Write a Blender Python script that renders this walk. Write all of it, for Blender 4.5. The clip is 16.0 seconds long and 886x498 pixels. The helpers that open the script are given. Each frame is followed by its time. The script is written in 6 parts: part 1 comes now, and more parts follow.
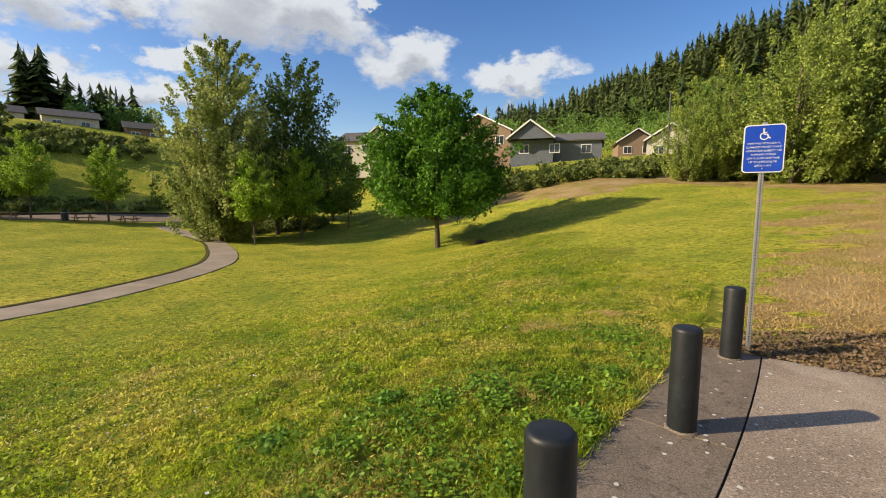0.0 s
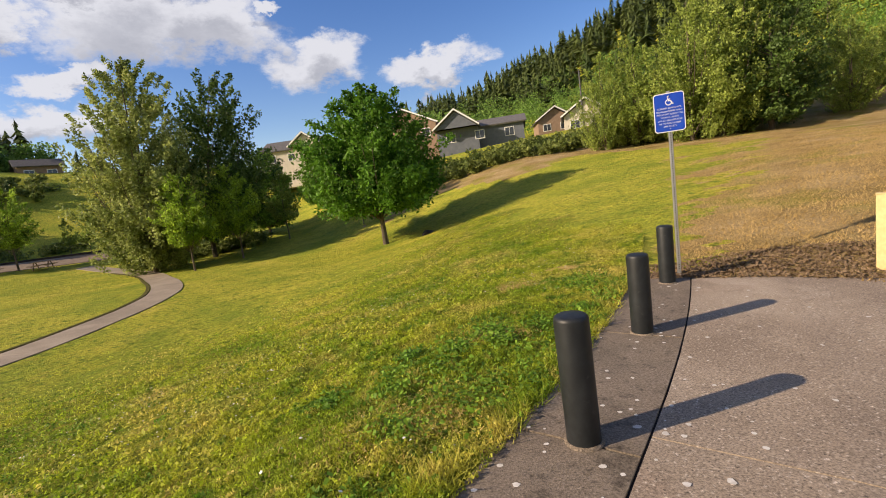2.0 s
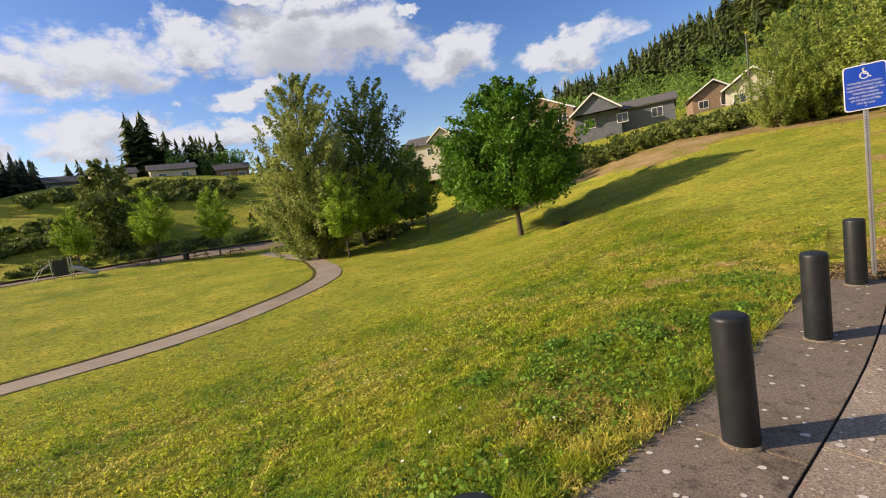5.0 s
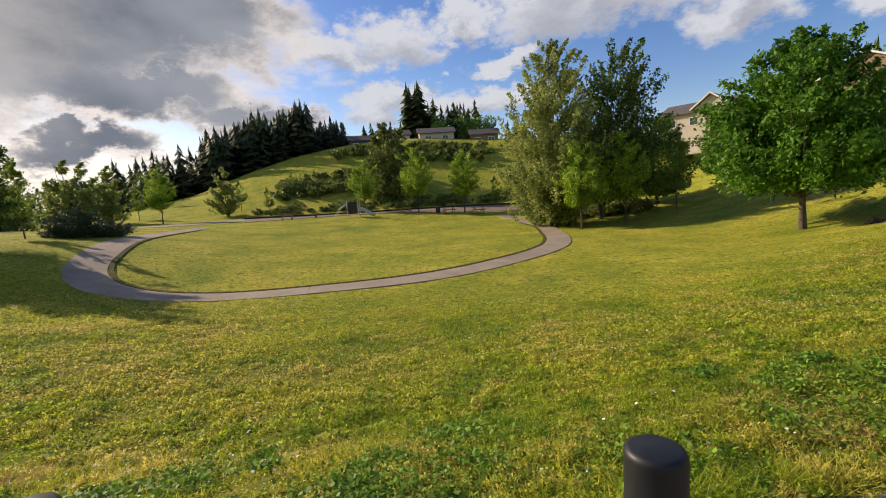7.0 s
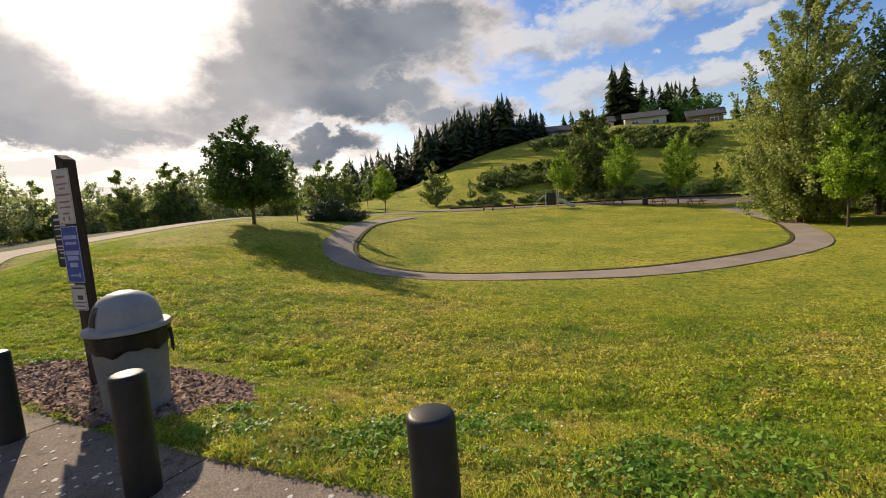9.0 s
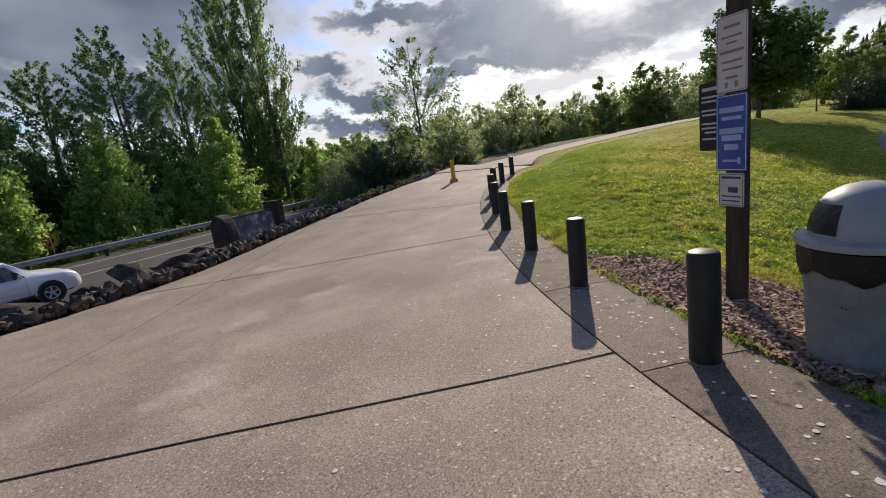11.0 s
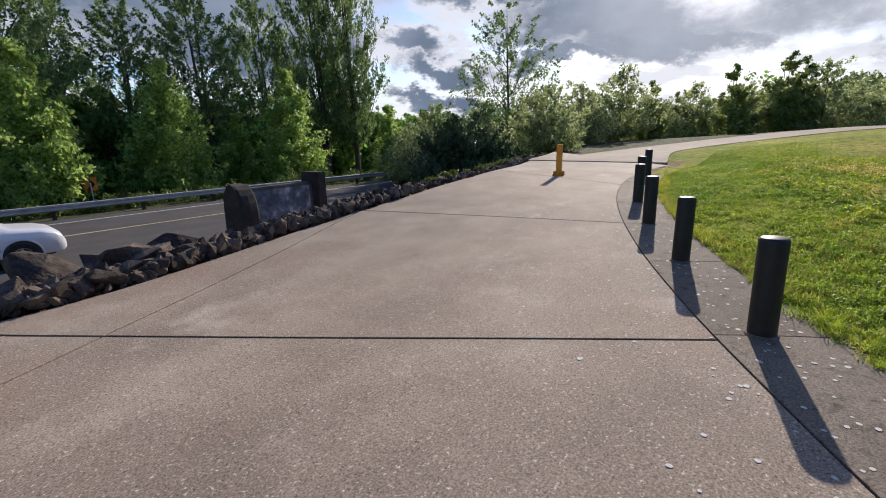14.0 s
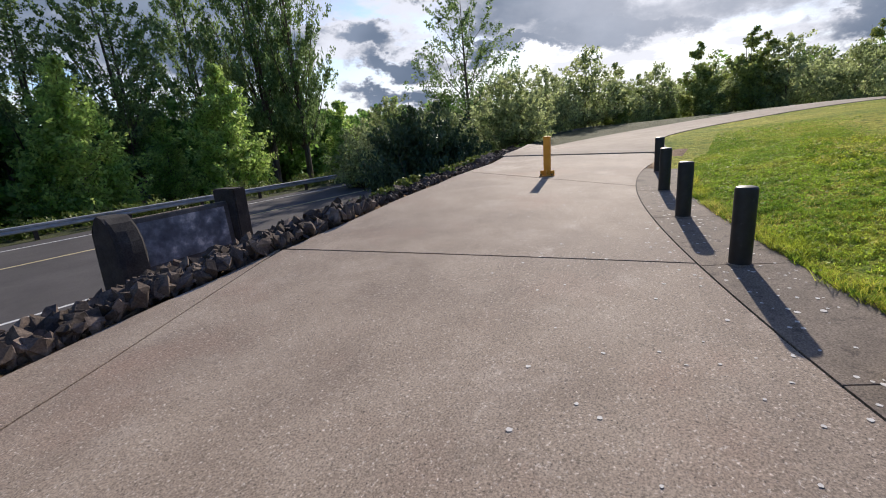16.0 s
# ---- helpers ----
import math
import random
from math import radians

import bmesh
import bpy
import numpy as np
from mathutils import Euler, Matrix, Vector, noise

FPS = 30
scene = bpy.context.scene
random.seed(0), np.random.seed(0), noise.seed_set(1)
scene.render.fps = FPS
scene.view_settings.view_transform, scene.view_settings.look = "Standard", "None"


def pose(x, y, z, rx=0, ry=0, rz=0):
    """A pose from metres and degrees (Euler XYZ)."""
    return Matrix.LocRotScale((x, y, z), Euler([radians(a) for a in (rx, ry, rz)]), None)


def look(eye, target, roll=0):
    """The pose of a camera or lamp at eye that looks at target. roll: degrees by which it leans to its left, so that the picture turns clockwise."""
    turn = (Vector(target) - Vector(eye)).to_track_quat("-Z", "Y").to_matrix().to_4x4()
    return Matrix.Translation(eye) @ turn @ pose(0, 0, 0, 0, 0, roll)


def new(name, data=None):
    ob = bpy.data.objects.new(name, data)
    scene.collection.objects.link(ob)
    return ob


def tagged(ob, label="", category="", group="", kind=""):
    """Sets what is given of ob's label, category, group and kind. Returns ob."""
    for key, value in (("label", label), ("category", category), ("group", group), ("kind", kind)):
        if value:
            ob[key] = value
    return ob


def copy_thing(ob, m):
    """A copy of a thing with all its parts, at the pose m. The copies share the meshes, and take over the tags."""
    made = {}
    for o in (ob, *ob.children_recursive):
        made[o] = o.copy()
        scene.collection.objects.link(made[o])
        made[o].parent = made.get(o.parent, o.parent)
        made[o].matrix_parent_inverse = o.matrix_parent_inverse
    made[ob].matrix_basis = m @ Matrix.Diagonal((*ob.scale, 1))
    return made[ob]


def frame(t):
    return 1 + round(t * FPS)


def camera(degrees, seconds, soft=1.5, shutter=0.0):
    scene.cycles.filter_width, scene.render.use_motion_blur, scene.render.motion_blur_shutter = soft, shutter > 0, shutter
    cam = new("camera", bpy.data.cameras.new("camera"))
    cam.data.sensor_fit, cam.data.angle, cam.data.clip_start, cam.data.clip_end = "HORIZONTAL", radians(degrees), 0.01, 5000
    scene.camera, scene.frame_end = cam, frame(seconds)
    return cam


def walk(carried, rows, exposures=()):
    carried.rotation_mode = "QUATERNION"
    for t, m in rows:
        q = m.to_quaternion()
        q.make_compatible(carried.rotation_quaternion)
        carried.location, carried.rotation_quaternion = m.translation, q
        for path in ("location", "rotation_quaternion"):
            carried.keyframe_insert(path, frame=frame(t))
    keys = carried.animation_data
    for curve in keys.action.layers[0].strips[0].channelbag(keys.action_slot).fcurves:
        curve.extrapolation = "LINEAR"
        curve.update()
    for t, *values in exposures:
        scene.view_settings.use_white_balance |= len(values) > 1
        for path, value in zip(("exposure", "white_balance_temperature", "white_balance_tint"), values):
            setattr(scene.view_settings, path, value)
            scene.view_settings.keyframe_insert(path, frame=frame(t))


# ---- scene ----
cam = camera(88.8, 16.0, soft=1.0)

PATH = [
    (0, (0.603, 1.121, 1.848), (0.476, 3.104, 1.625), 0.0),
    (0.5, (0.676, 0.927, 1.814), (0.621, 2.913, 1.587), -4.4),
    (1, (0.603, 0.676, 1.771), (0.714, 2.656, 1.515), -7.6),
    (1.5, (0.246, 0.454, 1.77), (0.4, 2.431, 1.508), -7.5),
    (2, (0.057, 0.309, 1.775), (0.19, 2.287, 1.513), -7.7),
    (2.5, (0.034, 0.305, 1.765), (0.165, 2.281, 1.491), -6.0),
    (3, (0.03, 0.335, 1.758), (0.203, 2.305, 1.464), -4.6),
    (3.5, (0.028, 0.317, 1.794), (0.226, 2.285, 1.503), -4.4),
    (4, (0.002, 0.256, 1.778), (0.035, 2.241, 1.538), -4.7),
    (4.5, (-0.05, 0.148, 1.803), (-0.251, 2.124, 1.568), -7.4),
    (5, (-0.063, -0.043, 1.882), (-0.509, 1.895, 1.663), -9.1),
    (5.2, (-0.026, -0.173, 1.898), (-0.684, 1.704, 1.692), -9.7),
    (7.3, (0.108, -0.356, 1.839), (-1.225, 1.114, 1.601), -4.0),
    (7.5, (0.139, -0.336, 1.824), (-1.149, 1.175, 1.588), -3.7),
    (8, (0.176, -0.297, 1.82), (-1.007, 1.299, 1.59), -3.1),
    (8.5, (0.12, -0.47, 1.832), (-1.151, 1.057, 1.603), -2.2),
    (8.6, (0.053, -0.532, 1.834), (-1.321, 0.904, 1.605), -2.4),
    (9, (-0.26, -0.925, 1.794), (-2.076, -0.114, 1.584), -4.2),
    (9.2, (-0.336, -1.198, 1.795), (-2.279, -0.787, 1.557), -5.1),
    (9.5, (-0.517, -1.45, 1.789), (-2.491, -1.344, 1.479), -5.1),
    (9.7, (-0.661, -1.596, 1.739), (-2.633, -1.68, 1.417), -5.1),
    (11.8, (-2.991, -3.902, 1.667), (-4.469, -5.175, 1.224), -8.5),
    (12, (-3.297, -4.114, 1.674), (-4.706, -5.468, 1.246), -7.8),
    (12.5, (-3.834, -4.723, 1.671), (-4.923, -6.364, 1.325), -3.2),
    (13, (-4.734, -5.204, 1.611), (-5.837, -6.833, 1.251), -8.6),
    (13.5, (-5.533, -5.825, 1.582), (-6.851, -7.264, 1.141), -1.5),
    (14, (-6.365, -6.299, 1.511), (-7.893, -7.498, 1.035), -1.4),
    (14.5, (-7.012, -6.842, 1.519), (-8.551, -8.02, 1.027), -1.4),
    (15, (-7.743, -7.266, 1.488), (-9.362, -8.32, 0.972), -4.1),
    (15.5, (-8.455, -7.818, 1.549), (-10.055, -8.902, 1.035), -4.8),
    (16, (-9.072, -8.267, 1.569), (-10.681, -9.341, 1.061), -4.2),
]
walk(cam, [(t, look(eye, target, roll)) for t, eye, target, roll in PATH],
     exposures=((0.0, 0.47, 7300, 12), (1.0, 0.47, 7400, 18), (5.2, 0.45, 7400, 18), (7.3, 0.28, 7300, 17), (8.5, 0.3, 7300, 17), (9.0, 0.3, 7300, 16), (9.5, -0.10, 7200, 13.5), (11.8, 0.22, 6100, 15), (13.0, 0.2, 6050, 15), (16.0, 0.33, 6050, 15)))

# ---- sky, sun ----
SUN_YAW, SUN_EL = 103.0, 26.0
world = bpy.data.worlds.new("sky")
scene.world = world
world.use_nodes = True


def sky_nodes():
    t = world.node_tree
    n, l = t.nodes, t.links
    n.clear()

    def node(kind, **kw):
        b = n.new(kind)
        for k, v in kw.items():
            if k == "op":
                b.operation = v
            else:
                b.inputs[int(k[1:])].default_value = v
        return b

    def m(op, a, b=None):
        q = node("ShaderNodeMath", op=op)
        for i, v in enumerate((a, b)):
            if v is None:
                continue
            if hasattr(v, "is_linked"):
                l.new(v, q.inputs[i])
            else:
                q.inputs[i].default_value = v
        return q.outputs[0]

    def ramp(v, a, b):
        q = n.new("ShaderNodeMapRange")
        q.interpolation_type = "SMOOTHSTEP"
        l.new(v, q.inputs[0])
        for i, w in ((1, a), (2, b)):
            if hasattr(w, "is_linked"):
                l.new(w, q.inputs[i])
            else:
                q.inputs[i].default_value = w
        return q.outputs[0]

    def mix(f, a, b):
        q = n.new("ShaderNodeMix")
        q.data_type = "RGBA"
        l.new(f, q.inputs[0])
        for i, w in ((6, a), (7, b)):
            if hasattr(w, "is_linked"):
                l.new(w, q.inputs[i])
            else:
                q.inputs[i].default_value = (*w, 1)
        return q.outputs[2]

    tc = n.new("ShaderNodeTexCoord")
    d = tc.outputs["Generated"]
    sky = n.new("ShaderNodeTexSky")
    sky.sky_type = "NISHITA"
    sky.sun_disc = False
    sky.sun_elevation = radians(SUN_EL)
    sky.sun_rotation = radians(-SUN_YAW)
    sky.altitude, sky.air_density, sky.dust_density, sky.ozone_density = 100, 1.0, 0.6, 2.0
    sep = n.new("ShaderNodeSeparateXYZ")
    l.new(d, sep.inputs[0])
    x, y, z = sep.outputs
    den = m("ADD", m("MAXIMUM", z, 0.0), 0.16)
    comb = n.new("ShaderNodeCombineXYZ")
    l.new(m("DIVIDE", x, den), comb.inputs[0])
    l.new(m("DIVIDE", y, den), comb.inputs[1])
    def bearing(yaw, el):
        yaw, el = radians(yaw), radians(el)
        return (-math.sin(yaw) * math.cos(el), math.cos(yaw) * math.cos(el), math.sin(el))

    def vm(op, a, b):
        q = n.new("ShaderNodeVectorMath")
        q.operation = op
        for i, v in enumerate((a, b)):
            if v is None:
                continue
            if hasattr(v, "is_linked"):
                l.new(v, q.inputs[i])
            else:
                q.inputs[i].default_value = v
        return q.outputs["Value"] if op in ("DOT_PRODUCT", "LENGTH") else q.outputs[0]

    def toward(yaw, el):
        return vm("DOT_PRODUCT", d, bearing(yaw, el))

    def noise_tex(v, scale, detail, rough, colour=False):
        q = n.new("ShaderNodeTexNoise")
        l.new(v, q.inputs["Vector"])
        q.inputs["Scale"].default_value, q.inputs["Detail"].default_value, q.inputs["Roughness"].default_value = scale, detail, rough
        return q.outputs[1 if colour else 0]

    flat = vm("MULTIPLY", d, (1, 1, 1.7))
    big = noise_tex(comb.outputs[0], 1.3, 10, 0.58)
    puff = noise_tex(flat, 9.0, 9, 0.62)
    wide = noise_tex(flat, 3.2, 3, 0.5)
    warp = vm("ADD", d, vm("MULTIPLY", vm("SUBTRACT", noise_tex(flat, 4.5, 3, 0.5, True), (0.5, 0.5, 0.5)), (0.26, 0.26, 0.15)))
    warp = vm("ADD", warp, vm("MULTIPLY", vm("SUBTRACT", noise_tex(flat, 15.0, 6, 0.65, True), (0.5, 0.5, 0.5)), (0.16, 0.16, 0.12)))

    def heaps(v, spots):
        # how deep a bearing lies in flattened heaps (yaw, elevation, half width, half height)
        f = None
        for yw, el, w, h in spots:
            q = vm("LENGTH", vm("MULTIPLY", vm("SUBTRACT", v, bearing(yw, el)), (1 / radians(w), 1 / radians(w), 1 / radians(h))), None)
            f = q if f is None else m("MINIMUM", f, q)
        return m("SUBTRACT", 1.0, f)

    fair = ((27, 20.5, 8.5, 5.2), (18, 19.5, 7.5, 4.2), (38, 20.5, 5, 2.6), (33, 15.2, 4.5, 1.7), (22, 25, 5, 1.6), (11, 22.5, 3.5, 1.1), (31, 26, 6, 1.6), (41, 15.5, 3, 1.4), (8, 16.2, 7, 3.0), (-7, 14.4, 6.5, 2.2), (38, 10.5, 9, 2.6), (47, 12, 7, 2.6), (45, 19, 6, 3.5), (53, 17, 6, 2.5), (-18, 28, 11, 4.5), (4, 30, 10, 4.5), (-42, 19, 9, 2.5), (-60, 24, 14, 6))
    storm = ((90, 17.5, 30, 10), (70, 19, 16, 6), (108, 13, 17, 5), (104, 9.5, 11, 2.6), (76, 12, 14, 3.2), (64, 9.5, 9, 2.2), (80, 7.2, 8, 1.7), (126, 8.2, 8, 1.7), (128, 4.4, 7, 1.3), (95, 34, 40, 9), (122, 15.5, 10, 1.8), (113, 8.5, 9, 1.2),
             (160, 17, 30, 9.5), (188, 15, 22, 9), (148, 9.5, 14, 3.2), (214, 20, 24, 10), (132, 10.5, 6, 1.6), (140, 27, 30, 8), (180, 36, 50, 12))
    up = vm("ADD", warp, (0, 0, 0.035))
    f1 = heaps(warp, fair)
    f2 = heaps(warp, storm)
    fair_mask = m("MULTIPLY", ramp(f1, -0.06, 0.42), 0.97)
    fair_grey = m("MULTIPLY", ramp(heaps(up, fair), 0.10, 0.75), m("ADD", 0.25, m("MULTIPLY", puff, 0.85)))
    storm_mask = ramp(f2, -0.14, 0.30)
    storm_deep = ramp(m("ADD", f2, m("MULTIPLY", m("SUBTRACT", puff, 0.5), 0.7)), -0.02, 0.50)
    west = m("ADD", m("MULTIPLY", x, -0.80), m("MULTIPLY", y, -0.60))
    cover = ramp(west, 0.12, 0.62)
    # bright broken cloud behind the dark masses
    lo = m("SUBTRACT", 0.62, m("MULTIPLY", cover, 0.16))
    veil_white = ramp(big, lo, m("ADD", lo, 0.12))
    low = m("MULTIPLY", ramp(z, 0.20, 0.03), ramp(toward(108, 4), 0.60, 0.95))
    hs = n.new("ShaderNodeHueSaturation")
    l.new(sky.outputs[0], hs.inputs["Color"])
    hs.inputs["Hue"].default_value, hs.inputs["Saturation"].default_value, hs.inputs["Value"].default_value = 0.514, 1.34, 1.16
    base = mix(m("MULTIPLY", ramp(z, 0.16, 0.0), 0.3), hs.outputs[0], (4.8, 5.2, 5.7))
    base = mix(m("MULTIPLY", low, 0.9), base, (6.6, 6.6, 6.5))
    base = mix(m("MULTIPLY", veil_white, m("ADD", 0.25, m("MULTIPLY", cover, 0.7))), base, (6.4, 6.4, 6.4))
    out = mix(fair_mask, base, mix(fair_grey, (4.6, 5.2, 6.0), (2.15, 2.5, 3.15)))
    dark = mix(ramp(wide, 0.34, 0.66), (1.15, 1.48, 1.95), (2.3, 2.7, 3.25))
    out = mix(m("MULTIPLY", storm_mask, ramp(z, -0.01, 0.04)), out, mix(storm_deep, (5.6, 5.6, 5.6), dark))
    sd = Vector(bearing(SUN_YAW, SUN_EL))
    glow = vm("DOT_PRODUCT", vm("NORMALIZE", warp, None), bearing(SUN_YAW - 5, SUN_EL - 2))
    out = mix(m("MULTIPLY", ramp(glow, 0.90, 1.0), 0.45), out, (6.5, 6.4, 6.3))
    out = mix(m("MULTIPLY", ramp(glow, 0.972, 1.0), 0.9), out, (14.0, 13.6, 13.0))
    bg = n.new("ShaderNodeBackground")
    bg.inputs[1].default_value = 0.11
    l.new(out, bg.inputs[0])
    o = n.new("ShaderNodeOutputWorld")
    l.new(bg.outputs[0], o.inputs[0])
    return sd


SUN_DIR = sky_nodes()
sun_data = bpy.data.lights.new("sun", "SUN")
sun_data.energy, sun_data.angle, sun_data.color = 4.6, radians(0.6), (1.0, 0.88, 0.70)
sun = new("sun", sun_data)
sun.matrix_world = look(SUN_DIR * 50, (0, 0, 0))

# ---- materials ----


def material(name, stops, scale=3.0, detail=6.0, rough=0.8, bump=0.0, bump_scale=60.0, fine=0.0, fine_scale=40.0, metal=0.0,
             mottles=None, per_object=0.0, per_island=0.0, translucent=0.0, spec=0.3, coords="Object", bump_dist=0.01, stretch=None):
    """stops: (position, colour) pairs on a large noise; fine: how far a second, small noise darkens and lightens; mottles:
    (colour, scale, low, high) of a third noise laid over."""
    mt = bpy.data.materials.new(name)
    mt.use_nodes = True
    t = mt.node_tree
    n, l = t.nodes, t.links
    p = n["Principled BSDF"]
    p.inputs["Roughness"].default_value = rough
    p.inputs["Metallic"].default_value = metal
    p.inputs["Specular IOR Level"].default_value = spec
    tc = n.new("ShaderNodeTexCoord")
    vec = tc.outputs[coords]
    if stretch:
        mp = n.new("ShaderNodeMapping")
        l.new(vec, mp.inputs[0])
        mp.inputs["Scale"].default_value = stretch
        vec = mp.outputs[0]

    def noise_tex(s, dt, r=0.6):
        q = n.new("ShaderNodeTexNoise")
        l.new(vec, q.inputs["Vector"])
        q.inputs["Scale"].default_value, q.inputs["Detail"].default_value, q.inputs["Roughness"].default_value = s, dt, r
        return q.outputs[0]

    cr = n.new("ShaderNodeValToRGB")
    l.new(noise_tex(scale, detail), cr.inputs[0])
    while len(cr.color_ramp.elements) < len(stops):
        cr.color_ramp.elements.new(0.5)
    for e, (pos, c) in zip(cr.color_ramp.elements, stops):
        e.position, e.color = pos, (*c, 1)
    col = cr.outputs[0]
    for mc, ms, lo, hi in mottles or ():
        r = n.new("ShaderNodeMapRange")
        l.new(noise_tex(ms, 5), r.inputs[0])
        r.inputs[1].default_value, r.inputs[2].default_value = lo, hi
        q = n.new("ShaderNodeMix")
        q.data_type = "RGBA"
        l.new(r.outputs[0], q.inputs[0])
        l.new(col, q.inputs[6])
        q.inputs[7].default_value = (*mc, 1)
        col = q.outputs[2]
    val = None
    if fine:
        r = n.new("ShaderNodeMapRange")
        l.new(noise_tex(fine_scale, 3), r.inputs[0])
        r.inputs[1].default_value, r.inputs[2].default_value, r.inputs[3].default_value, r.inputs[4].default_value = 0.3, 0.7, 1 - fine, 1 + fine
        val = r.outputs[0]
    if per_object or per_island:
        src = n.new("ShaderNodeObjectInfo").outputs["Random"] if per_object else n.new("ShaderNodeNewGeometry").outputs["Random Per Island"]
        amt = per_object or per_island
        r = n.new("ShaderNodeMapRange")
        l.new(src, r.inputs[0])
        r.inputs[3].default_value, r.inputs[4].default_value = 1 - amt, 1 + amt
        if val is None:
            val = r.outputs[0]
        else:
            q = n.new("ShaderNodeMath")
            q.operation = "MULTIPLY"
            l.new(val, q.inputs[0])
            l.new(r.outputs[0], q.inputs[1])
            val = q.outputs[0]
    if val is not None:
        h = n.new("ShaderNodeHueSaturation")
        l.new(col, h.inputs["Color"])
        l.new(val, h.inputs["Value"])
        col = h.outputs[0]
    l.new(col, p.inputs["Base Color"])
    if bump:
        b = n.new("ShaderNodeBump")
        b.inputs["Strength"].default_value = bump
        b.inputs["Distance"].default_value = bump_dist
        l.new(noise_tex(bump_scale, 4), b.inputs["Height"])
        l.new(b.outputs[0], p.inputs["Normal"])
    if translucent:
        tr = n.new("ShaderNodeBsdfTranslucent")
        l.new(col, tr.inputs[0])
        ms = n.new("ShaderNodeMixShader")
        ms.inputs[0].default_value = translucent
        l.new(p.outputs[0], ms.inputs[1])
        l.new(tr.outputs[0], ms.inputs[2])
        l.new(ms.outputs[0], n["Material Output"].inputs[0])
    return mt


M_GROUND = material("turf", [(0.30, (0.215, 0.275, 0.032)), (0.47, (0.335, 0.345, 0.040)), (0.60, (0.44, 0.40, 0.055)), (0.75, (0.52, 0.42, 0.09))], 0.35, 8, 0.95, 0.9, 30, 0.55, 14,
                    mottles=[((0.48, 0.36, 0.08), 1.3, 0.60, 0.80), ((0.18, 0.25, 0.026), 0.23, 0.52, 0.74), ((0.10, 0.17, 0.018), 4.5, 0.50, 0.66), ((0.42, 0.40, 0.07), 9.0, 0.56, 0.74)], bump_dist=0.07, spec=0.1)
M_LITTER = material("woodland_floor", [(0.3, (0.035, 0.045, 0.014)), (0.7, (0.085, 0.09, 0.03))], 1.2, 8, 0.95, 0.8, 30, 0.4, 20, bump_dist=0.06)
M_THATCH = material("thatch", [(0.30, (0.12, 0.17, 0.018)), (0.5, (0.21, 0.235, 0.028)), (0.70, (0.33, 0.29, 0.05))], 3.0, 8, 0.95, 0.9, 60, 0.45, 55,
                    mottles=[((0.34, 0.27, 0.07), 0.9, 0.60, 0.72)], bump_dist=0.05, spec=0.1)
M_DRY = material("dry_turf", [(0.30, (0.25, 0.175, 0.06)), (0.5, (0.35, 0.25, 0.11)), (0.70, (0.45, 0.335, 0.175))], 0.5, 9, 0.95, 0.9, 30, 0.35, 20,
                 mottles=[((0.24, 0.24, 0.03), 0.4, 0.50, 0.72)], bump_dist=0.07, spec=0.1)
LAWN_MOTTLES = [((0.70, 0.56, 0.16), 0.45, 0.50, 0.70), ((0.11, 0.235, 0.02), 2.6, 0.54, 0.66), ((0.72, 0.60, 0.17), 4.2, 0.56, 0.69), ((0.09, 0.20, 0.017), 9.0, 0.57, 0.68)]
M_BLADE = material("grass_blade", [(0.32, (0.17, 0.30, 0.024)), (0.5, (0.39, 0.46, 0.042)), (0.66, (0.64, 0.58, 0.095))], 0.55, 7, 0.6, per_island=0.5, translucent=0.5, spec=0.25, mottles=LAWN_MOTTLES)
M_CLOVER = material("lawn_leaf", [(0.32, (0.17, 0.31, 0.022)), (0.5, (0.39, 0.465, 0.038)), (0.66, (0.60, 0.56, 0.08))], 0.55, 7, 0.55, fine=0.3, fine_scale=14, per_island=0.42, translucent=0.48, mottles=LAWN_MOTTLES)
M_LAWN_WEST = material("west_lawn_leaf", [(0.32, (0.19, 0.32, 0.030)), (0.5, (0.30, 0.42, 0.042)), (0.66, (0.42, 0.48, 0.065))], 0.7, 7, 0.55, fine=0.25, fine_scale=11, per_island=0.4, translucent=0.5,
                       mottles=[((0.14, 0.26, 0.026), 2.4, 0.55, 0.70), ((0.55, 0.50, 0.12), 1.1, 0.60, 0.78)])
M_PETAL = material("white_petal", [(0.3, (0.72, 0.72, 0.66)), (0.7, (0.8, 0.8, 0.76))], 5, 2, 0.7)
M_STRAW = material("dry_grass", [(0.3, (0.40, 0.265, 0.09)), (0.7, (0.57, 0.41, 0.175))], 1.2, 5, 0.8, per_island=0.25, translucent=0.2)
M_CONCRETE = material("broomed_concrete", [(0.25, (0.220, 0.170, 0.126)), (0.5, (0.310, 0.246, 0.182)), (0.75, (0.405, 0.332, 0.252))], 0.9, 12, 0.85, 0.16, 140, 0.5, 75,
                      mottles=[((0.205, 0.158, 0.121), 0.36, 0.50, 0.74), ((0.46, 0.385, 0.305), 0.8, 0.57, 0.76), ((0.30, 0.212, 0.155), 0.5, 0.55, 0.74), ((0.60, 0.52, 0.43), 40, 0.58, 0.70), ((0.075, 0.060, 0.050), 52, 0.58, 0.70)], bump_dist=0.006, per_object=0.05, spec=0.35)
